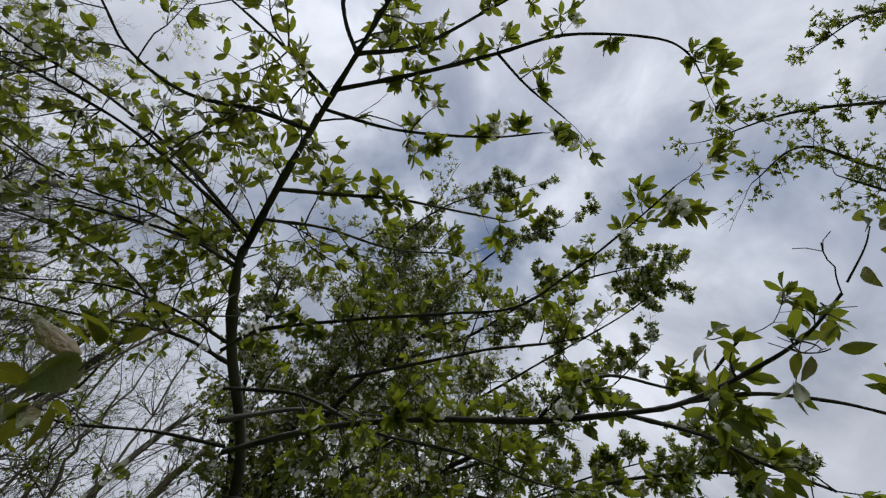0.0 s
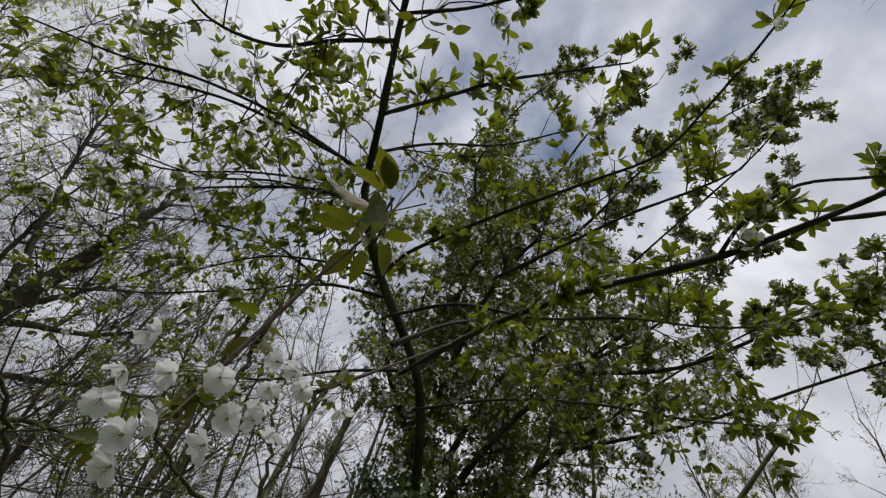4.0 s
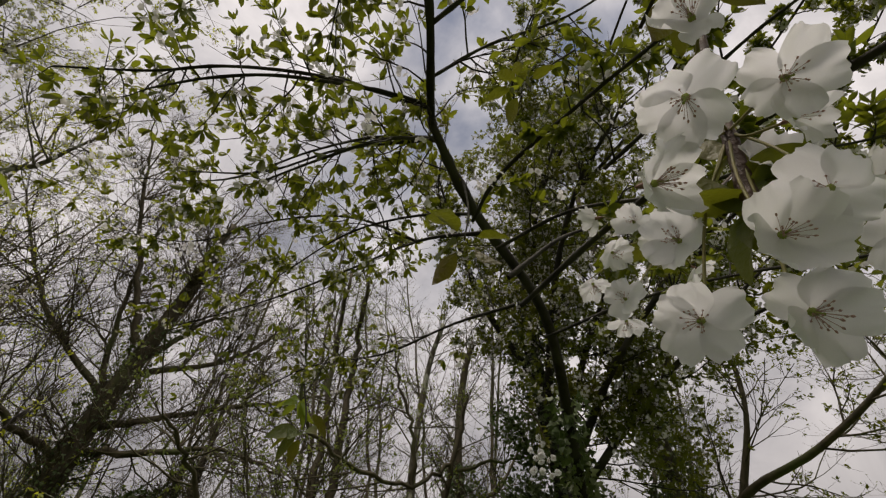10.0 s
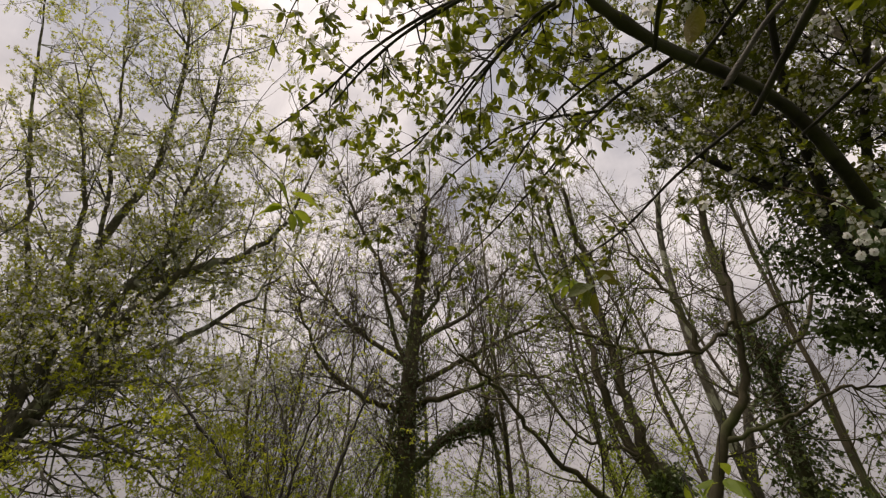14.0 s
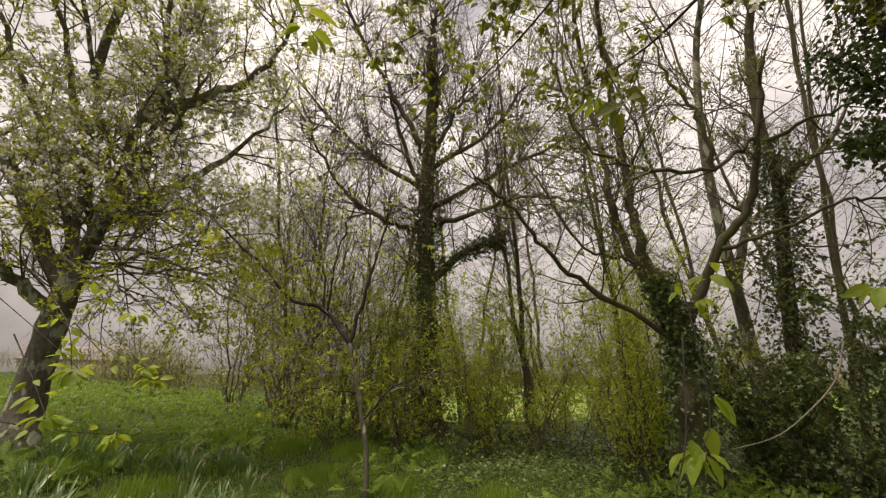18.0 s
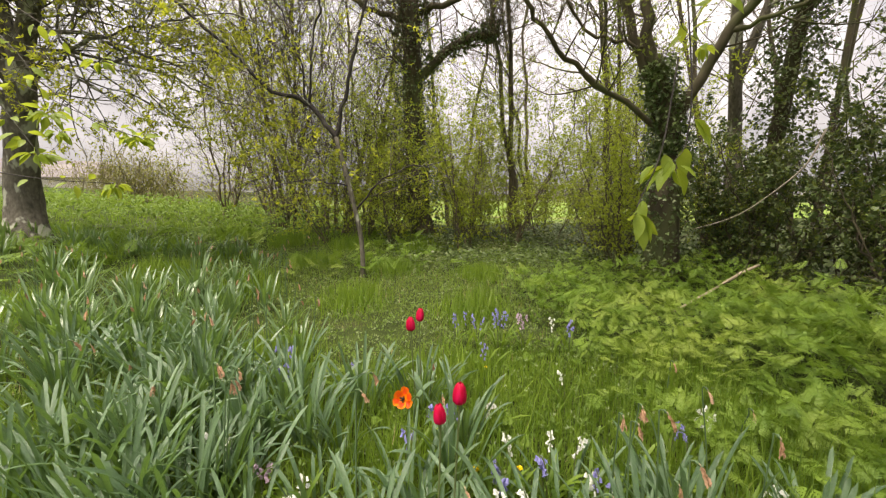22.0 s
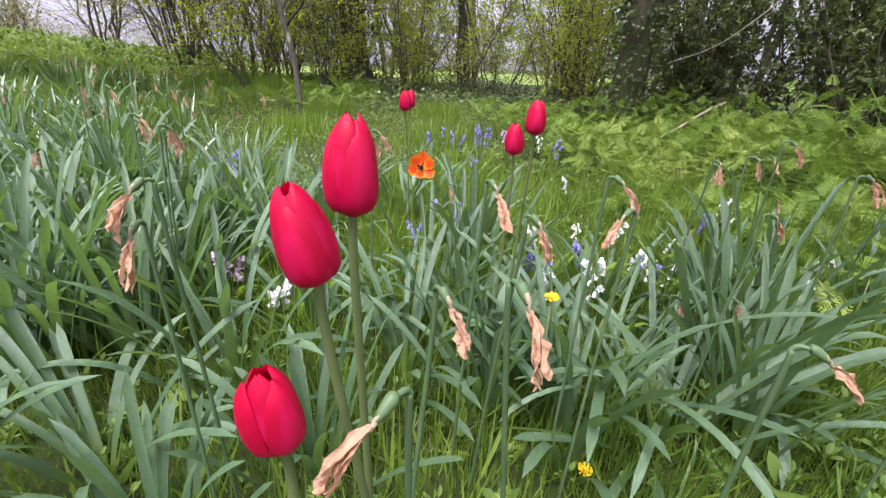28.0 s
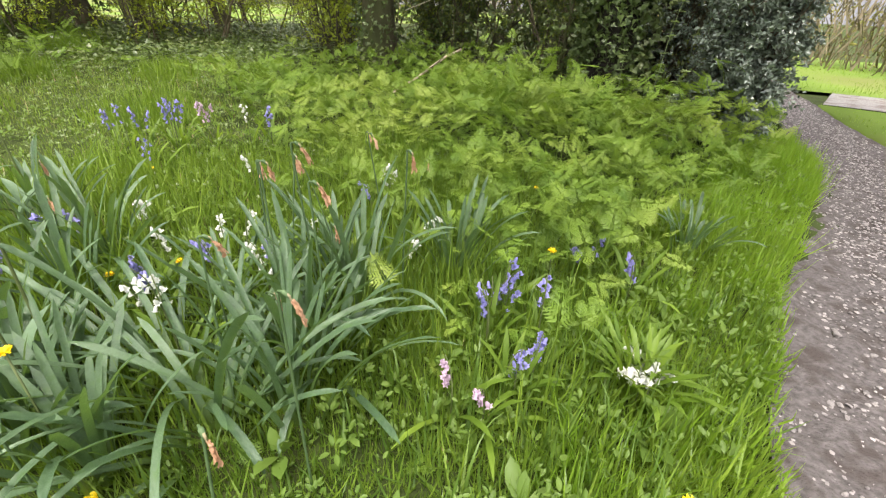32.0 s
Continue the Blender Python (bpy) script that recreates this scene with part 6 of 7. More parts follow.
NEAR_CLUMPS = [(-2.23, -0.36), (-2.13, -0.59), (-1.87, -0.21), (-1.68, 0.29), (-1.99, 0.29), (-1.46, 0.87), (-1.72, 1.12), (-1.49, 0.37), (-1.73, -0.42), (-1.60, -0.09), (-2.56, -0.08), (-2.69, 0.19), (-2.75, -0.36), (-2.84, -0.72),
               (-1.48, 1.43), (-1.84, 0.79), (-2.41, -0.05), (-2.47, -0.30), (-2.99, -0.57), (-3.42, -1.04), (-3.14, -1.27), (-3.45, -1.69), (-2.64, -0.90), (-2.44, -1.09), (-2.73, -1.40), (-1.78, 0.14),
               (-1.57, 1.08), (-1.44, 0.57), (-1.62, 0.57), (-2.06, 0.46), (-1.83, 0.31), (-2.61, 0.48), (-2.29, 0.59), (-1.36, 0.72), (-1.53, 0.86)]
for k, (x, y) in enumerate(NEAR_CLUMPS):
    d = math.hypot(x + 1.04, y + 0.13)
    daffodil_clump(x, y, 26 if d > 0.35 else 15, 0.5 if k in (26, 27, 28) else 0.46 if k > 32 else 0.40 if k % 3 else 0.34, 400 + k, True, "clump of grey-green daffodil leaves, some bent over" if k % 2 else "full upright clump of grey-green daffodil leaves", flop=k in (4, 5, 8, 13, 15, 25, 27, 28))
g = np.random.default_rng(77)
count = 0
while count < 120:
    x, y = g.uniform(-7.5, -1.3), g.uniform(-4.2, 0.5)
    drift = math.sin(x * 1.3 + y * 0.7) + math.sin(y * 2.1 - x * 0.5)
    if y > 0.35 + 0.22 * (x + 1.3) or (x < -4.2 and drift < -0.2) or math.hypot(x + 1.05, y + 0.15) < 0.5 or (x > -2.2 and y < -1.6):
        continue
    daffodil_clump(x, y, int(g.integers(18, 30)), g.uniform(0.3, 0.42), 500 + count, math.hypot(x + 1.04, y + 0.13) < 2.0, "clump of grey-green daffodil leaves on the bank")
    count += 1

g = np.random.default_rng(79)
for k in range(46):
    s, w = g.uniform(0.9, 4.2), g.uniform(-0.32, 0.06)
    x, y = -1.04 - s, -0.25 - 0.20 * s + w * s
    daffodil_clump(x, y, int(g.integers(20, 30)), g.uniform(0.38, 0.5), 2500 + k, s < 2.6, "tall clump of grey-green daffodil leaves in the drift")

for k, (tip, ln, a, *end) in enumerate([((-1.507, -0.223, 0.518), 0.055, 1.0, (-1.494, -0.240, 0.473)), ((-1.506, -0.235, 0.477), 0.05, 1.2, (-1.486, -0.244, 0.427)), ((-1.429, 0.300, 0.504), 0.045, -1.0, (-1.407, 0.308, 0.467)), ((-1.436, 0.117, 0.510), 0.045, 0.5, (-1.413, 0.119, 0.463)), ((-1.378, 0.136, 0.485), 0.045, 0.5, (-1.359, 0.140, 0.447)), ((-1.295, -0.007, 0.468), 0.042, 0.6, (-1.276, -0.004, 0.432)), ((-1.228, 0.015, 0.501), 0.052, 0.2, (-1.206, 0.014, 0.455)),
                                  ((-1.195, -0.082, 0.473), 0.05, 3.4, (-1.180, -0.114, 0.447)), ((-1.151, 0.223, 0.449), 0.045, 0.3, (-1.129, 0.240, 0.421)), ((-1.555, 0.920, 0.510), 0.05, 0.6), ((-1.575, 0.846, 0.477), 0.04, 0.6), ((-1.389, 0.858, 0.478), 0.05, 0.6), ((-1.667, 0.875, 0.448), 0.045, 0), ((-1.408, 0.641, 0.425), 0.04, 1),
                                  ((-2.123, -0.273, 0.492), 0.05, 2), ((-2.282, -0.345, 0.498), 0.05, 1), ((-2.854, -0.501, 0.527), 0.05, 1), ((-2.868, -0.296, 0.511), 0.05, 2), ((-3.029, -0.616, 0.525), 0.05, 3), ((-1.373, 0.268, 0.480), 0.04, 2, (-1.369, 0.242, 0.446)), ((-1.931, 0.130, 0.498), 0.04, 1),
                                  ((-1.647, -0.572, 0.463), 0.05, 2.4), ((-2.244, -0.979, 0.450), 0.05, 1.4), ((-2.396, -0.299, 0.429), 0.05, 1.0), ((-3.688, -1.366, 0.486), 0.055, 1.0), ((-2.309, -0.353, 0.484), 0.05, 1), ((-2.181, -0.273, 0.477), 0.05, 2), ((-1.879, -0.763, 0.516), 0.05, 2), ((-2.671, -0.965, 0.509), 0.05, 2),
                                  ((-3.136, -1.109, 0.528), 0.05, 0), ((-2.172, 0.190, 0.446), 0.05, 2), ((-1.794, 1.327, 0.415), 0.05, 0), ((-1.424, 1.158, 0.475), 0.05, 0), ((-1.757, 1.022, 0.412), 0.05, 0), ((-1.107, 0.494, 0.315), 0.045, 0), ((-1.144, 0.648, 0.435), 0.05, 0.4), ((-1.484, 0.769, 0.200), 0.05, 0.8), ((-1.556, 0.692, 0.185), 0.045, 0.8),
                                  ((-1.942, 1.746, 0.199), 0.05, 0), ((-2.422, 1.796, 0.218), 0.05, 0), ((-2.337, 0.508, 0.246), 0.05, 0), ((-2.665, 0.544, 0.272), 0.05, 0), ((-1.592, 1.021, 0.252), 0.045, 0)]):
    withered_daffodil(tip, 600 + k, ln, a, *end)
g = np.random.default_rng(78)
for k in range(105):
    x, y = g.uniform(-6.5, -2.2), g.uniform(-3.6, 0.0)
    withered_daffodil((x, y, float(ground_height(x, y)) + g.uniform(0.3, 0.44)), 700 + k, g.uniform(0.04, 0.055))


# ---- bluebells, white and pink ones among them, and dandelions ----
def bell_mesh(mat):
    v, f = tube([(0, 0, z) for z in (0.0, -0.18, -0.5, -0.8, -1.0)], [0.10, 0.26, 0.30, 0.30, 0.37], 6)
    f = f[:-4]
    mid = (v[24:30] + np.roll(v[24:30], -1, 0)) / 2
    tips = mid * (0.66 / np.linalg.norm(mid[:, :2], axis=1)[:, None]) * (1, 1, 0) + (0, 0, -0.96)
    ears = [(24 + k, 24 + (k + 1) % 6, 30 + k) for k in range(6)]
    return mesh_of("bell", np.vstack([v, tips]), np.vstack([f, ears]), mat)


BELLS = {"blue": bell_mesh(BELL_BLUE), "white": bell_mesh(BELL_WHITE), "pink": bell_mesh(BELL_PINK)}


def bluebell(x, y, height, colour, seed, bells=8):
    g = np.random.default_rng(seed)
    z0 = float(ground_height(x, y))
    top = thing("bluebell", (x, y, z0), {"blue": "violet-blue bluebell with nodding bells in the grass", "white": "white-flowered bluebell with nodding bells in the grass", "pink": "pale pink bluebell with nodding bells"}[colour], "bluebell", "bluebells")
    a = g.uniform(0, 2 * math.pi)
    o = np.array([math.cos(a), math.sin(a), 0])
    p0 = np.array([x, y, z0 - 0.01])
    line = spline([p0, p0 + (0, 0, height * 0.5), p0 + o * 0.012 + (0, 0, height * 0.85), p0 + o * 0.035 + (0, 0, height)], 5)
    part("stem", tube(line, np.linspace(0.0028, 0.0012, len(line)), 5), STEM_GREEN, top)
    for k in range(bells):
        s = 0.5 + 0.5 * k / bells
        q = line[int(s * (len(line) - 1))]
        b = a + g.uniform(-1.3, 1.3)
        w = np.array([math.cos(b), math.sin(b), -0.2]) * 0.012
        r = q + w
        piece("bell", BELLS[colour], top, Matrix.Translation(Vector((r - (x, y, z0)).tolist())) @ pose(0, 0, 0, math.degrees(math.sin(b)) * 0.5, -math.degrees(math.cos(b)) * 0.5, g.uniform(0, 360)) @ Matrix.Scale(0.017 * g.uniform(0.8, 1.1), 4))
    bits = []
    for k in range(4):
        v, f = STRAP_DATA[g.integers(2, 6)]
        m = np.array(pose(x, y, z0 - 0.01, 0, 0, g.uniform(0, 360)) @ pose(0, 0, 0, -g.uniform(10, 45), 0, 0))
        s = g.uniform(0.16, 0.26)
        v = v * (0.3, s, s)
        bits.append((v @ m[:3, :3].T + m[:3, 3], f))
    tagged(part("leaves", joined(bits), GRASS, top), kind="stuff")
    return top


k = 0
for (x, y), colour, n, hgt in [((-1.17, 1.28), "blue", 8, 0.22), ((-1.01, 1.14), "blue", 3, 0.19), ((-0.97, 1.73), "blue", 2, 0.2), ((-1.13, 1.76), "blue", 2, 0.2), ((-0.79, 1.36), "white", 13, 0.13), ((-1.67, 0.58), "white", 2, 0.34), ((-1.76, 0.88), "white", 2, 0.27), ((-1.96, 0.94), "white", 1, 0.26),
                               ((-1.87, 0.57), "white", 1, 0.2), ((-1.93, 0.61), "blue", 3, 0.22), ((-1.60, 1.34), "white", 2, 0.2), ((-1.85, 0.97), "blue", 2, 0.2), ((-1.67, 1.42), "white", 1, 0.2), ((-1.98, 1.44), "blue", 2, 0.22), ((-2.36, 0.73), "white", 2, 0.22), ((-1.06, 0.98), "pink", 2, 0.19),
                               ((-3.27, 1.19), "blue", 5, 0.3), ((-3.33, 1.00), "blue", 3, 0.28), ((-3.19, 1.31), "pink", 3, 0.28), ((-3.14, 1.50), "white", 1, 0.28), ((-3.41, 0.88), "blue", 2, 0.26), ((-2.92, 0.90), "blue", 2, 0.22), ((-2.52, 1.23), "white", 1, 0.22), ((-3.12, 1.61), "blue", 2, 0.26),
                               ((-2.33, 0.53), "blue", 4, 0.22), ((-2.18, 0.31), "blue", 2, 0.2), ((-2.09, 0.87), "white", 1, 0.22), ((-1.91, 0.96), "white", 1, 0.2), ((-1.92, 1.16), "white", 1, 0.22), ((-2.30, -0.32), "white", 3, 0.22), ((-2.02, -0.07), "white", 3, 0.18), ((-3.09, -0.18), "blue", 3, 0.25),
                               ((-2.16, -0.19), "pink", 2, 0.2), ((-1.96, 0.79), "blue", 2, 0.2), ((-2.79, 0.15), "blue", 2, 0.2), ((-2.08, 0.71), "white", 1, 0.22), ((-2.88, -0.18), "blue", 2, 0.22), ((-2.01, 1.53), "white", 2, 0.22), ((-1.64, 1.47), "white", 1, 0.2)]:
    g = np.random.default_rng(900 + k)
    for i in range(n):
        sp = 0.010 + 0.006 * n if n < 9 else 0.026
        bluebell(x + g.normal(0, sp), y + g.normal(0, sp), hgt * g.uniform(0.85, 1.12), colour, 1000 + k * 10 + i, int(g.integers(5, 10)))
    k += 1

ray = []
gd = np.random.default_rng(3)
for j in range(70):
    a, el, ln = gd.uniform(0, 2 * math.pi), gd.uniform(0.05, 1.2), gd.uniform(0.7, 1.0)
    d = np.array([math.cos(a) * math.cos(el), math.sin(a) * math.cos(el), math.sin(el) * 0.6]) * ln
    n = unit(np.cross(d, (0, 0, 1))) * 0.085
    ray.append((np.array([n * 0.3, -n * 0.3, d - n, d + n]), np.array([[0, 1, 2], [0, 2, 3]])))
RAYS = mesh_of("rays", *joined(ray), YELLOW)
for k, ((x, y), h) in enumerate([((-0.60, 1.09), 0.08), ((-1.20, 1.59), 0.17), ((-1.55, 0.33), 0.32), ((-1.74, -0.65), 0.1), ((-2.03, 0.55), 0.12), ((-1.41, 0.34), 0.05), ((-2.02, 0.72), 0.1), ((-2.09, 0.28), 0.1), ((-2.87, 0.91), 0.08), ((-1.61, 2.16), 0.1)]):
    z = float(ground_height(x, y))
    dn = thing("dandelion", (x, y, z), "yellow dandelion flower low in the grass", "dandelion", "dandelions")
    part("stem", tube([(x, y, z - 0.01), (x + 0.004, y, z + h * 0.5), (x, y + 0.003, z + h)], [0.0022, 0.002, 0.002], 5), STEM_GREEN, dn)
    piece("flower", RAYS, dn, Matrix.Translation((0, 0.003, h)) @ Matrix.Scale(0.017, 4))


# ---- climbing stems with whorls of narrow leaves ----
def whorled_stem(x, y, height, lean, seed):
    g = np.random.default_rng(seed)
    z = float(ground_height(x, y))
    top = thing("goosegrass_stem", (x, y, z), "thin pale green goosegrass stem with whorls of narrow leaves", "weed", "goosegrass by the bushes")
    line = spline([(x, y, z - 0.02), (x + lean[0] * 0.3, y + lean[1] * 0.3, z + height * 0.45), (x + lean[0] * 0.6, y + lean[1] * 0.6, z + height * 0.8), (x + lean[0], y + lean[1], z + height)], 6)
    part("stem", tube(line, np.linspace(0.003, 0.0016, len(line)), 5), HERB_PALE, top)
    for i in range(3, len(line), 2):
        a = np.arange(7) * (2 * np.pi / 7) + g.uniform(0, 1)
        d = unit(np.stack([np.cos(a), np.sin(a), g.uniform(0.0, 0.5, 7)], -1))
        part("leaf_whorl", scatter(LEAF_OVAL, np.repeat(line[i][None], 7, 0), frames_along(d, g, 0.8), g.uniform(0.025, 0.045, 7) * np.array([1.0])), HERB_PALE, top)


for k, (x, y, h, ln) in enumerate([(-1.72, 3.75, 0.95, (0.03, 0.10)), (-1.62, 3.7, 0.55, (0.12, -0.05)), (-2.0, 3.9, 0.6, (-0.06, 0.08)), (-2.6, 3.6, 0.55, (0.1, 0.05)), (-1.45, 3.55, 0.4, (-0.08, 0.02))]):
    whorled_stem(x, y, h, ln, 820 + k)
daffodil_clump(-0.93, 2.22, 30, 0.27, 830, True, "loose tuft of fine grey-green leaves on the verge")


# ---- the fallen branch ----
def dead_branch():
    g = np.random.default_rng(8)
    a, b = np.array([-3.5, 2.83, 0.12]), np.array([-3.75, 4.05, 0.42])
    top = thing("fallen_branch", a, "pale dead branch lying in the undergrowth", "branch")
    line = spline([a, a * 0.6 + b * 0.4 + (0, 0, 0.0), a * 0.3 + b * 0.7 + (0.02, 0, 0.03), b], 6)
    part("branch", tube(line, np.linspace(0.008, 0.015, len(line)), 8, 0.08, g), WOOD_DEAD, top)
    for s, q in ((8, (-3.42, 3.5, 0.5)), (14, (-3.6, 3.75, 0.7))):
        part("side_branch", tube(spline([line[s], (line[s] + q) / 2 + g.normal(0, 0.03, 3), q], 5), np.linspace(0.005, 0.002, 11), 6), BARK_OLIVE, top)
    part("long_shoot", tube(spline([(-4.151, 3.657, 0.745), (-3.833, 3.799, 0.885), (-3.633, 3.953, 1.092), (-3.529, 4.213, 1.364), (-3.550, 4.443, 1.686)], 6), np.linspace(0.004, 0.009, 25), 6), BARK_GREY, top, "grey arching shoot")


dead_branch()


# ---- undergrowth as stuff ----
def region(n, x0, x1, y0, y1, keep, g):
    x, y = g.uniform(x0, x1, n * 6), g.uniform(y0, y1, n * 6)
    ok = keep(x, y, g.random(n * 6))
    return x[ok][:n], y[ok][:n]


def off_path(x, y, r):
    return x < path_edge(y) - 0.01


def blade(bend, w=0.5, rows=3):
    out, p = [], np.zeros(3)
    for i in range(rows):
        s = i / (rows - 1)
        a = bend * s**1.4
        ww = w * (1 - s**1.8) + 0.02
        out.append([(p[0] - ww, p[1], p[2]), (p[0] + ww, p[1], p[2])])
        p = p + np.array([0, math.sin(a), math.cos(a)]) / (rows - 1)
    return sheet(out)


def lawn(name, label, n, box, height, width, mat, seed, keep=off_path, lean=18, rows=3):
    g = np.random.default_rng(seed)
    x, y = region(n, *box, keep, g)
    bits = []
    which = g.integers(0, 4, len(x))
    for k, b in enumerate((0.3, 0.8, 1.4, 2.1)):
        m = which == k
        xs, ys = x[m], y[m]
        c = len(xs)
        a, t = g.uniform(0, 2 * math.pi, c), np.radians(g.uniform(0, lean, c))
        ca, sa, ct, st_ = np.cos(a), np.sin(a), np.cos(t), np.sin(t)
        turns = np.stack([np.stack([ca, -sa * ct, sa * st_], -1), np.stack([sa, ca * ct, -ca * st_], -1), np.stack([0 * a, st_, ct], -1)], 1)
        h = g.uniform(*height, c) * (0.75 + 0.35 * np.sin(xs * 2.3 + ys * 1.7) * np.sin(ys * 2.9))
        size = np.stack([g.uniform(*width, c), h, h], -1)
        bits.append(scatter(blade(b, 0.5, rows), np.stack([xs, ys, ground_height(xs, ys) - 0.008], -1), turns, size))
    tagged(part(name, joined(bits), mat), label, "grass", kind="stuff")


lawn("meadow_grass", "fresh green meadow grass blades under the flowers", 62000, (-3.2, -0.45, -1.6, 2.6), (0.05, 0.2), (0.002, 0.005), GRASS, 1, lean=48)
lawn("near_grass", "close fresh grass round the flower clumps", 20000, (-1.7, -0.45, 0.3, 1.9), (0.04, 0.17), (0.002, 0.005), GRASS, 10, lean=55)
lawn("bank_grass", "short green grass covering the wooded bank", 40000, (-9.5, -1.0, -6.0, 4.5), (0.04, 0.11), (0.005, 0.009), GRASS, 2, lean=40, rows=2)
lawn("turf", "short pale olive turf between the flowers and the hedge", 70000, (-8.2, -2.4, -2.2, 3.2), (0.025, 0.06), (0.004, 0.007), GRASS_TURF, 12, lean=55, rows=2)
lawn("verge_grass", "long bright grass along the path edge", 7500, (-1.2, -0.45, 0.6, 5.0), (0.04, 0.16), (0.003, 0.0075), GRASS_VERGE, 3, lambda x, y, r: (x < path_edge(y) + 0.035 * r) & (x > path_edge(y) - 0.5 * np.sqrt(r)), lean=55)
lawn("arching_grass", "long arching broad grass leaves among the flowers", 5200, (-3.0, -0.5, -1.4, 2.4), (0.18, 0.36), (0.004, 0.007), GRASS, 7, lean=60)
lawn("broad_arching_grass", "broad arching grass leaves by the path", 1700, (-1.7, -0.5, 0.3, 2.0), (0.16, 0.32), (0.004, 0.0085), GRASS_DEEP, 13, lean=62, rows=5)
lawn("grass_tufts", "rough tufts of longer grass on the bank", 24000, (-9.5, -3.0, -5.5, 2.0), (0.12, 0.27), (0.005, 0.010), GRASS, 8, lambda x, y, r: r < np.clip(np.sin(x * 3.1 + y * 1.3) * np.sin(y * 3.7 - x * 0.8) - 0.1, 0, 1), lean=45)
lawn("verge_tufts", "taller tufts of bright grass on the verge", 5500, (-1.3, -0.45, 0.6, 5.0), (0.10, 0.25), (0.004, 0.008), GRASS_VERGE, 9, lambda x, y, r: (x < path_edge(y) + 0.01) & (x > path_edge(y) - 0.5) & (r < np.clip(np.sin(x * 13 + y * 5) * np.sin(y * 11 - x * 4), 0.04, 1)), lean=60)
lawn("dry_grass", "scattered dry straw-coloured blades", 1500, (-6, -0.6, -2.5, 2.6), (0.06, 0.16), (0.002, 0.004), GRASS_DRY, 4, lean=70)
lawn("far_grass", "grass of the rising bank and field edge", 20000, (-22, -8, -14, 3), (0.08, 0.2), (0.012, 0.025), GRASS, 5, rows=2)
lawn("lawn_beyond", "mown bright lawn beyond the path", 14000, (-2.5, 6.0, 3.0, 14), (0.03, 0.07), (0.006, 0.012), GRASS, 6, lambda x, y, r: (x > path_far(y) + 0.01) & (np.abs(y - 8.05) > 0.6), rows=2)


def herb_patch(name, label, n, box, size, mat, seed, keep, category="herb", rise=0.09, template=LEAF_SIMPLE):
    """Low broad leaves in small rosettes."""
    g = np.random.default_rng(seed)
    x, y = region(n, *box, keep, g)
    c, per = len(x), 5
    px, py = np.repeat(x, per), np.repeat(y, per)
    a = g.uniform(0, 2 * math.pi, c * per)
    el = g.uniform(0.1, 1.2, c * per)
    d = np.stack([np.cos(a) * np.cos(el), np.sin(a) * np.cos(el), np.sin(el)], -1)
    hgt = np.repeat(g.uniform(0.0, rise, c), per)
    p = np.stack([px, py, ground_height(px, py) + hgt], -1) + d * 0.01
    tagged(part(name, scatter(template, p, frames_along(d, g, 0.7), g.uniform(*size, c * per)), mat), label, category, kind="stuff")


herb_patch("broad_herbs", "broad-leaved dock and plantain low among the grass", 50, (-2.6, -0.6, -0.8, 1.9), (0.03, 0.055), HERB, 24, off_path)
herb_patch("tall_herbs", "knee-high bright green nettles and herbs on the far bank", 3400, (-17, -8.5, -9.5, 0.5), (0.05, 0.10), HERB, 25, lambda x, y, r: r < 0.5 + 0.5 * np.sin(x * 1.1 + y * 0.7) * np.sin(y * 0.9 - x * 0.4), rise=0.42)
herb_patch("verge_herbs", "small mixed herbs in the grass of the verge", 1100, (-1.5, -0.5, 0.7, 4.2), (0.014, 0.034), HERB, 26, off_path)
herb_patch("dock_leaves", "long dock and dandelion leaves spreading low by the path", 24, (-1.5, -0.65, 0.5, 1.9), (0.045, 0.085), HERB, 27, off_path, rise=0.05, template=LEAF_OVAL)
herb_patch("low_herbs", "low broad-leaved herbs woven through the grass", 2600, (-3.4, -0.5, -1.6, 2.6), (0.010, 0.022), HERB, 21, off_path)
herb_patch("bank_herbs", "low mixed herbs covering the bank", 6500, (-7.5, -1.8, -3.5, 3.6), (0.014, 0.026), HERB, 22, off_path)
herb_patch("pale_herbs", "grey-green low herbs between the grass", 3200, (-7.0, -2.0, -1.5, 3.2), (0.010, 0.02), HERB_PALE, 23, off_path)


def frond():
    """A divided, ferny leaf one long along y."""
    vs, fs = [], []

    def pinna(o, ang, ln, depth):
        d = np.array([math.sin(ang), math.cos(ang)])
        nrm = np.array([d[1], -d[0]])
        if depth == 0:
            k = len(vs)
            z = 0.02 * math.sin(o[1] * 9 + o[0] * 13)
            for q, zz in ((o + nrm * ln * 0.2, 0), (o + d * ln * 1.25, z - 0.02), (o - nrm * ln * 0.2, z)):
                vs.append((q[0], q[1], zz - 0.25 * (q[0] ** 2 + 0.5 * q[1] ** 2)))
            fs.append((k, k + 1, k + 2))
            return
        m = 5 if depth == 2 else 4
        for i in range(m):
            s = 0.22 + 0.7 * i / m
            for sg in (-1, 1):
                pinna(o + d * ln * s, ang + sg * math.radians(58 - 12 * s), ln * 0.46 * (1.08 - s * 0.8), depth - 1)
        pinna(o + d * ln * 0.8, ang, ln * 0.2, 0)

    pinna(np.array([0.0, 0.0]), 0.0, 1.0, 2)
    stalk = tube([(0, -0.5, -0.18), (0, 0, 0), (0, 0.5, -0.04), (0, 0.9, -0.1)], [0.012, 0.009, 0.006, 0.003], 3)
    return joined([(np.array(vs), np.array(fs)), stalk])


FROND = frond()


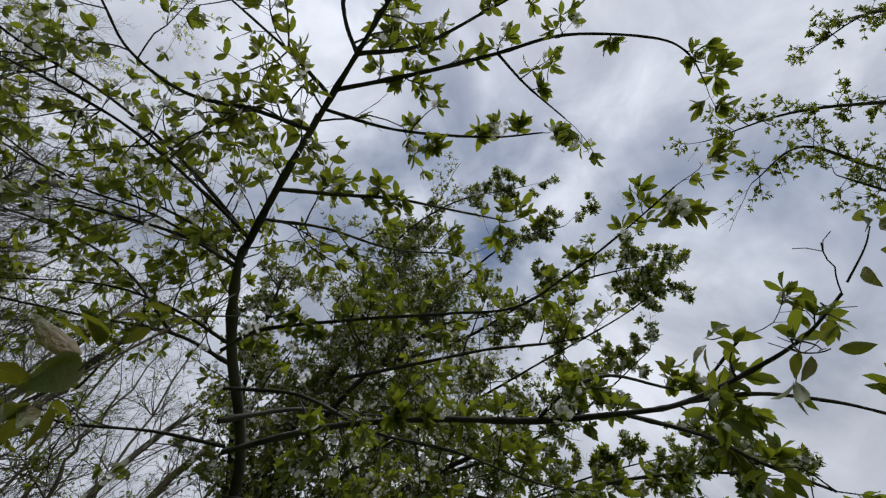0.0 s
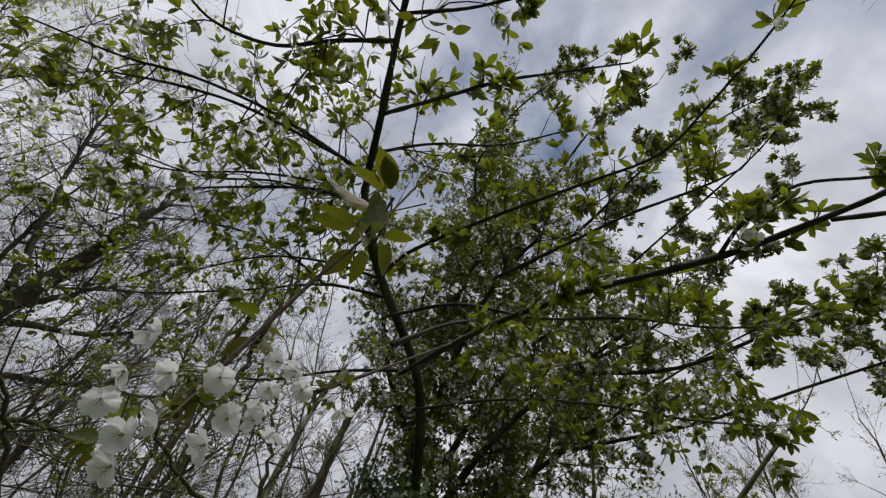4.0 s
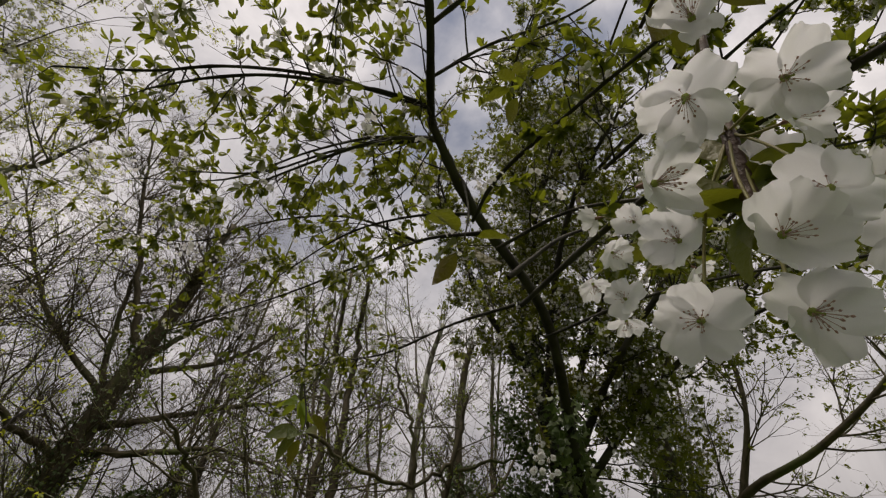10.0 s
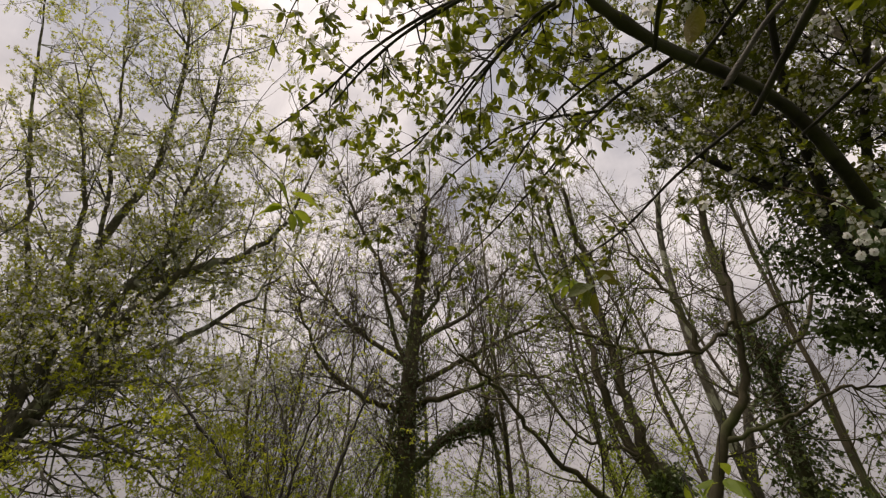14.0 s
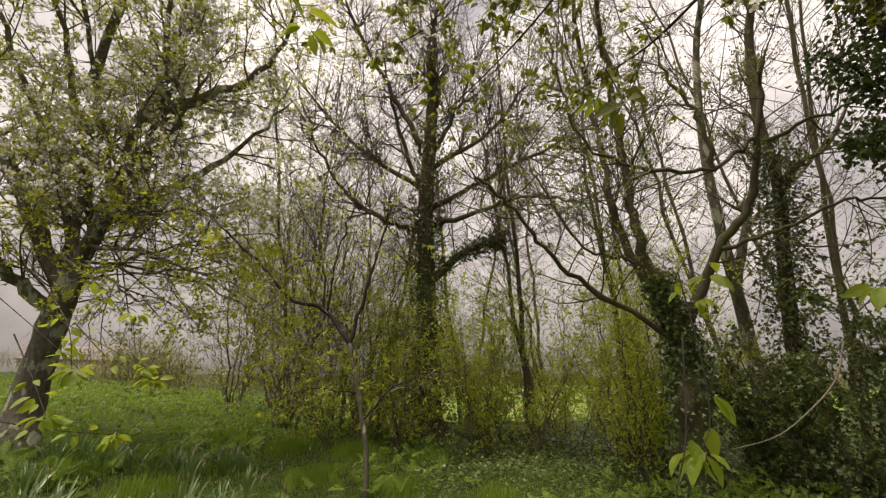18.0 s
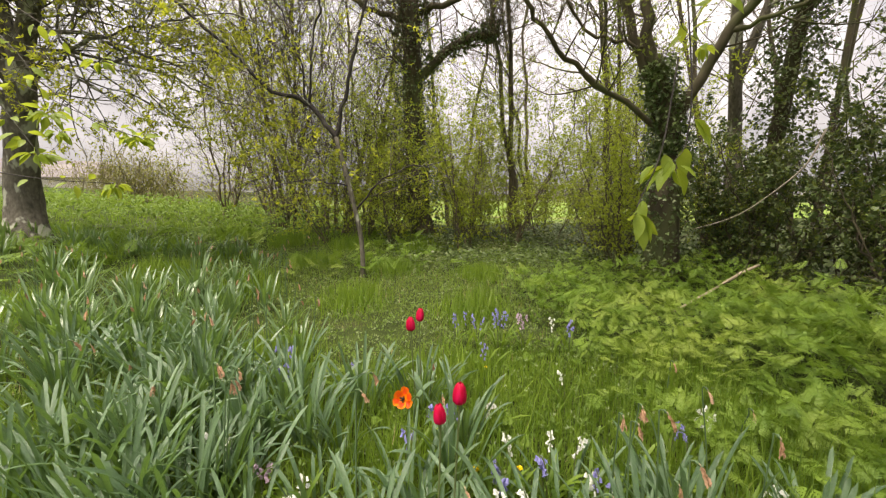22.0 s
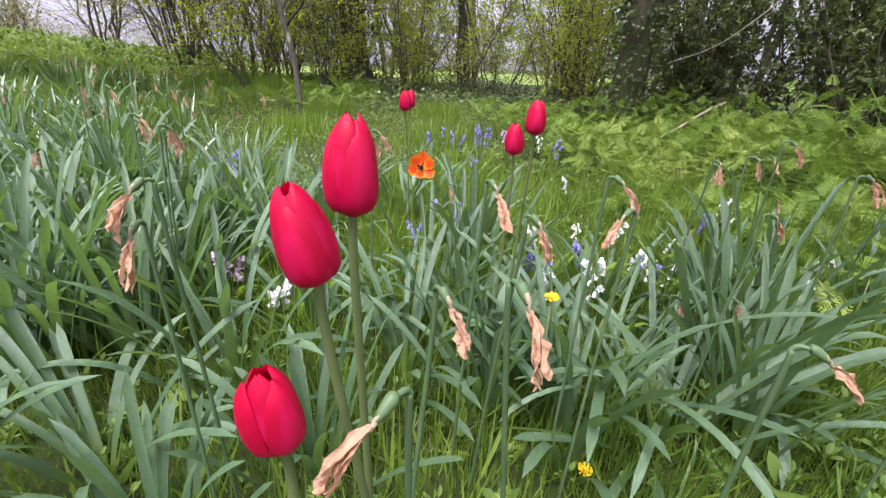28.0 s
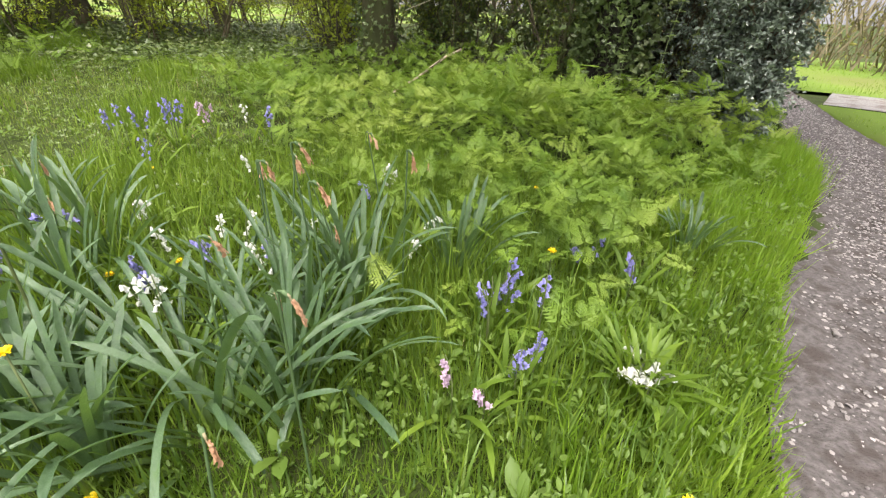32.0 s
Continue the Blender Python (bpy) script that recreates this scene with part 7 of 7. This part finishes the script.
def parsley(name, label, n, box, size, seed, keep, height=(0.08, 0.30)):
    g = np.random.default_rng(seed)
    x, y = region(n, *box, keep, g)
    c = len(x)
    a, el = g.uniform(0, 2 * math.pi, c), g.uniform(-0.05, 1.05, c)
    d = np.stack([np.cos(a) * np.cos(el), np.sin(a) * np.cos(el), np.sin(el)], -1)
    s = g.uniform(*size, c)
    mound = 0.75 + 0.35 * np.sin(x * 2.1 + 0.5) * np.sin(y * 2.4 + 1.0) + 0.3 * np.sin(x * 5.3 + y * 2.0) * np.sin(y * 6.1 - x * 1.4)
    p = np.stack([x, y, ground_height(x, y) + g.uniform(*height, c) * mound], -1)
    tagged(part(name, scatter(FROND, p, frames_along(d, g, 0.62), s), PARSLEY), label, "cow parsley", kind="stuff")


def in_parsley(x, y, r):
    return off_path(x, y, r) & (r < smoothstep(1.0, 1.8, y + 0.16 * (x + 1.2)) * smoothstep(5.2, 4.4, -x) * smoothstep(0.25, 0.75, path_edge(y) - x + 0.12 * (y - 1.5)))


parsley("cow_parsley", "lush ferny cow parsley leaves in a bright green mass", 4200, (-5.2, -0.9, 0.7, 4.4), (0.08, 0.14), 31, in_parsley, (0.05, 0.32))
parsley("cow_parsley", "tall ferny cow parsley standing against the dark bushes", 650, (-3.0, -1.3, 2.6, 4.5), (0.10, 0.17), 34, in_parsley, (0.2, 0.5))
parsley("cow_parsley", "scattered ferny cow parsley leaves low in the grass", 220, (-3.4, -1.0, -0.8, 1.5), (0.05, 0.09), 32, off_path, (0.02, 0.08))
parsley("cow_parsley", "ferny cow parsley along the far bank", 300, (-9.5, -5.5, -5.5, 1.6), (0.18, 0.32), 33, lambda x, y, r: r < 0.25 + 0.5 * np.sin(x + y * 1.7), (0.03, 0.2))

g = np.random.default_rng(41)
x, y = region(13000, -9.8, -5.0, 1.0, 5.5, lambda x, y, r: r < smoothstep(5.2, 6.8, -x + 0.25 * (y - 1.5)), g)
d = unit(np.stack([g.normal(0, 1, len(x)), g.normal(0, 1, len(x)), g.uniform(0, 0.8, len(x))], -1))
p = np.stack([x, y, ground_height(x, y) + g.uniform(0.02, 0.16, len(x)) * (0.6 + 0.8 * np.abs(np.sin(x * 1.9) * np.cos(y * 1.7)))], -1)
tagged(part("ground_ivy", scatter(IVY_LEAF, p, frames_along(d, g, 0.7), g.uniform(0.03, 0.055, len(x))), LEAF_IVY), "dark glossy ivy carpeting the ground beneath the trees", "ivy", kind="stuff")

# ---- stones of the path ----
def stone_mesh(seed, mat, name="stone"):
    bm = bmesh.new()
    bmesh.ops.create_icosphere(bm, subdivisions=1, radius=1.0)
    g = np.random.default_rng(seed)
    for vv in bm.verts:
        vv.co = vv.co * (1 + g.normal(0, 0.16))
        vv.co.z *= 0.55
    me = bpy.data.meshes.new(name)
    bm.to_mesh(me)
    bm.free()
    me.materials.append(mat)
    return me


STONES = [stone_mesh(k, PEBBLE_ONE) for k in range(8)]
path_ob = bpy.data.objects["path"]
g = np.random.default_rng(51)
for k in range(290):
    y = g.uniform(0.9, 3.6)
    x = float(path_edge(y)) + g.uniform(0.01, 0.5)
    s = g.uniform(0.004, 0.011) * (1.8 if g.random() < 0.06 else 1)
    x = min(x, float(path_far(y)) - 0.02)
    piece("stone", STONES[k % 8], path_ob, Matrix.Translation((x, y, float(ground_height(x, y)) - 0.016)) @ pose(0, 0, 0, g.uniform(-20, 20), g.uniform(-20, 20), g.uniform(0, 360)) @ Matrix.Diagonal((s, s * g.uniform(0.6, 1), s, 1)))
sv = np.array([(1, 0, 0), (-1, 0, 0), (0, 1, 0), (0, -1, 0), (0, 0, 0.55), (0, 0, -0.55), (0.6, 0.6, 0.25)])
sf = np.array([(0, 6, 4), (6, 2, 4), (2, 1, 4), (1, 3, 4), (3, 0, 4), (0, 2, 6)])
n = 22000
y = g.uniform(0.3, 8.5, n)
x = path_edge(y) + g.uniform(0.0, 1.0, n) * (path_far(y) - path_edge(y))
a = g.uniform(0, 2 * math.pi, n)
tn = np.stack([np.stack([np.cos(a), -np.sin(a), 0 * a], -1), np.stack([np.sin(a), np.cos(a), 0 * a], -1), np.stack([0 * a, 0 * a, 0 * a + 1], -1)], 1)
tagged(part("gravel", scatter((sv, sf), np.stack([x, y, ground_height(x, y) - 0.018], -1), tn, 0.0018 + 0.0085 * g.random(n) ** 1.9), PEBBLE, smooth=False), "loose grey gravel on the path", "gravel", kind="stuff")


# ---- distance ----
def far_hedge(name, label, x0, y0, x1, y1, h, n, seed, deep=2.0, leafy=0.6):
    g = np.random.default_rng(seed)
    s = g.uniform(0, 1, n)
    x = x0 + (x1 - x0) * s + g.normal(0, deep * 0.4, n)
    y = y0 + (y1 - y0) * s + g.normal(0, deep * 0.4, n)
    lump = 0.55 + 0.45 * np.abs(np.sin(s * 31 + 1) * np.cos(s * 13 + seed))
    z = ground_height(x, y) + g.uniform(0, 1, n) ** 0.8 * h * lump
    d = unit(g.normal(0, 1, (n, 3)))
    top = thing(name, (x0, y0, float(ground_height(x0, y0))), label, "hedge")
    k = int(n * leafy)
    pos = np.stack([x, y, z], -1)
    tagged(part("leaves", scatter(LEAF_FAR, pos[:k], frames_along(d[:k], g), g.uniform(0.06, 0.15, k) * h / 3), FAR_GREEN, top), kind="stuff")
    d2 = unit(d[k:] * 0.5 + (0, 0, 1))
    tagged(part("twig_growth", scatter(blade(0.5, 0.01), pos[k:] - (0, 0, 0.3), np.stack([frames_along(d2, g)[..., 0], frames_along(d2, g)[..., 2], d2], -1), g.uniform(0.4, 0.9, n - k) * h / 3), FAR_BROWN, top), kind="stuff")


far_hedge("far_hedgerow", "low olive-brown hedgerow on the rise behind the trees", -30, -22, -26, -1, 1.6, 16000, 61, 1.6, 0.95)
far_hedge("far_hedgerow", "distant hedgerow across the open field", -60, 10, -40, 60, 4.0, 7000, 62, 4)
far_hedge("lane_hedge", "brownish spring hedge beyond the lawn", -7, 14.6, 12, 13.2, 2.4, 14000, 63, 2.0, 0.7)
far_hedge("rounded_thicket", "rounded olive thicket coming into leaf on the rise", -17.9, -7.3, -18.9, -5.3, 2.1, 9000, 64, 1.1, 0.95)


def far_house():
    """A long low house on the rise, seen between the trunks."""
    a, b = np.array([-70.5, -40.0, 0.0]), np.array([-74.9, -30.2, 0.0])
    along = unit(b - a)
    out = np.array([along[1], -along[0], 0.0])
    out = -out if out[0] < 0 else out
    z0, eaves, ridge = 1.2, 3.55, 5.75
    house = thing("house", (float(a[0]), float(a[1]), z0), "long low pale house with a grey tiled roof", "house")
    corner = [a + out * 3.2, b + out * 3.2, b - out * 3.2, a - out * 3.2]
    v = [(p[0], p[1], z) for z in (z0 - 0.3, eaves) for p in corner] + [(p[0], p[1], ridge - 0.12) for p in (a, b)]
    f = [(0, 1, 5), (0, 5, 4), (1, 2, 6), (1, 6, 5), (2, 3, 7), (2, 7, 6), (3, 0, 4), (3, 4, 7), (5, 6, 9), (4, 8, 7)]
    part("wall", (np.array(v), np.array(f)), RENDERED_WALL, house, "pale rendered wall", smooth=False)
    for sg in (1, -1):
        p0, p1 = a - along * 0.3, b + along * 0.3
        low = [p + out * sg * 3.6 + (0, 0, eaves - 0.2) for p in (p0, p1)]
        top = [p + (0, 0, ridge) for p in (p0, p1)]
        q = np.array([low[0], low[1], top[1], top[0]])
        w = np.vstack([q, q - (0, 0, 0.14)])
        part("roof", (w, np.array([(0, 1, 2), (0, 2, 3), (4, 6, 5), (4, 7, 6), (0, 4, 5), (0, 5, 1), (1, 5, 6), (1, 6, 2), (3, 2, 6), (3, 6, 7), (0, 3, 7), (0, 7, 4)])), ROOF_TILE, house, "grey tiled roof slope", smooth=False)


far_house()
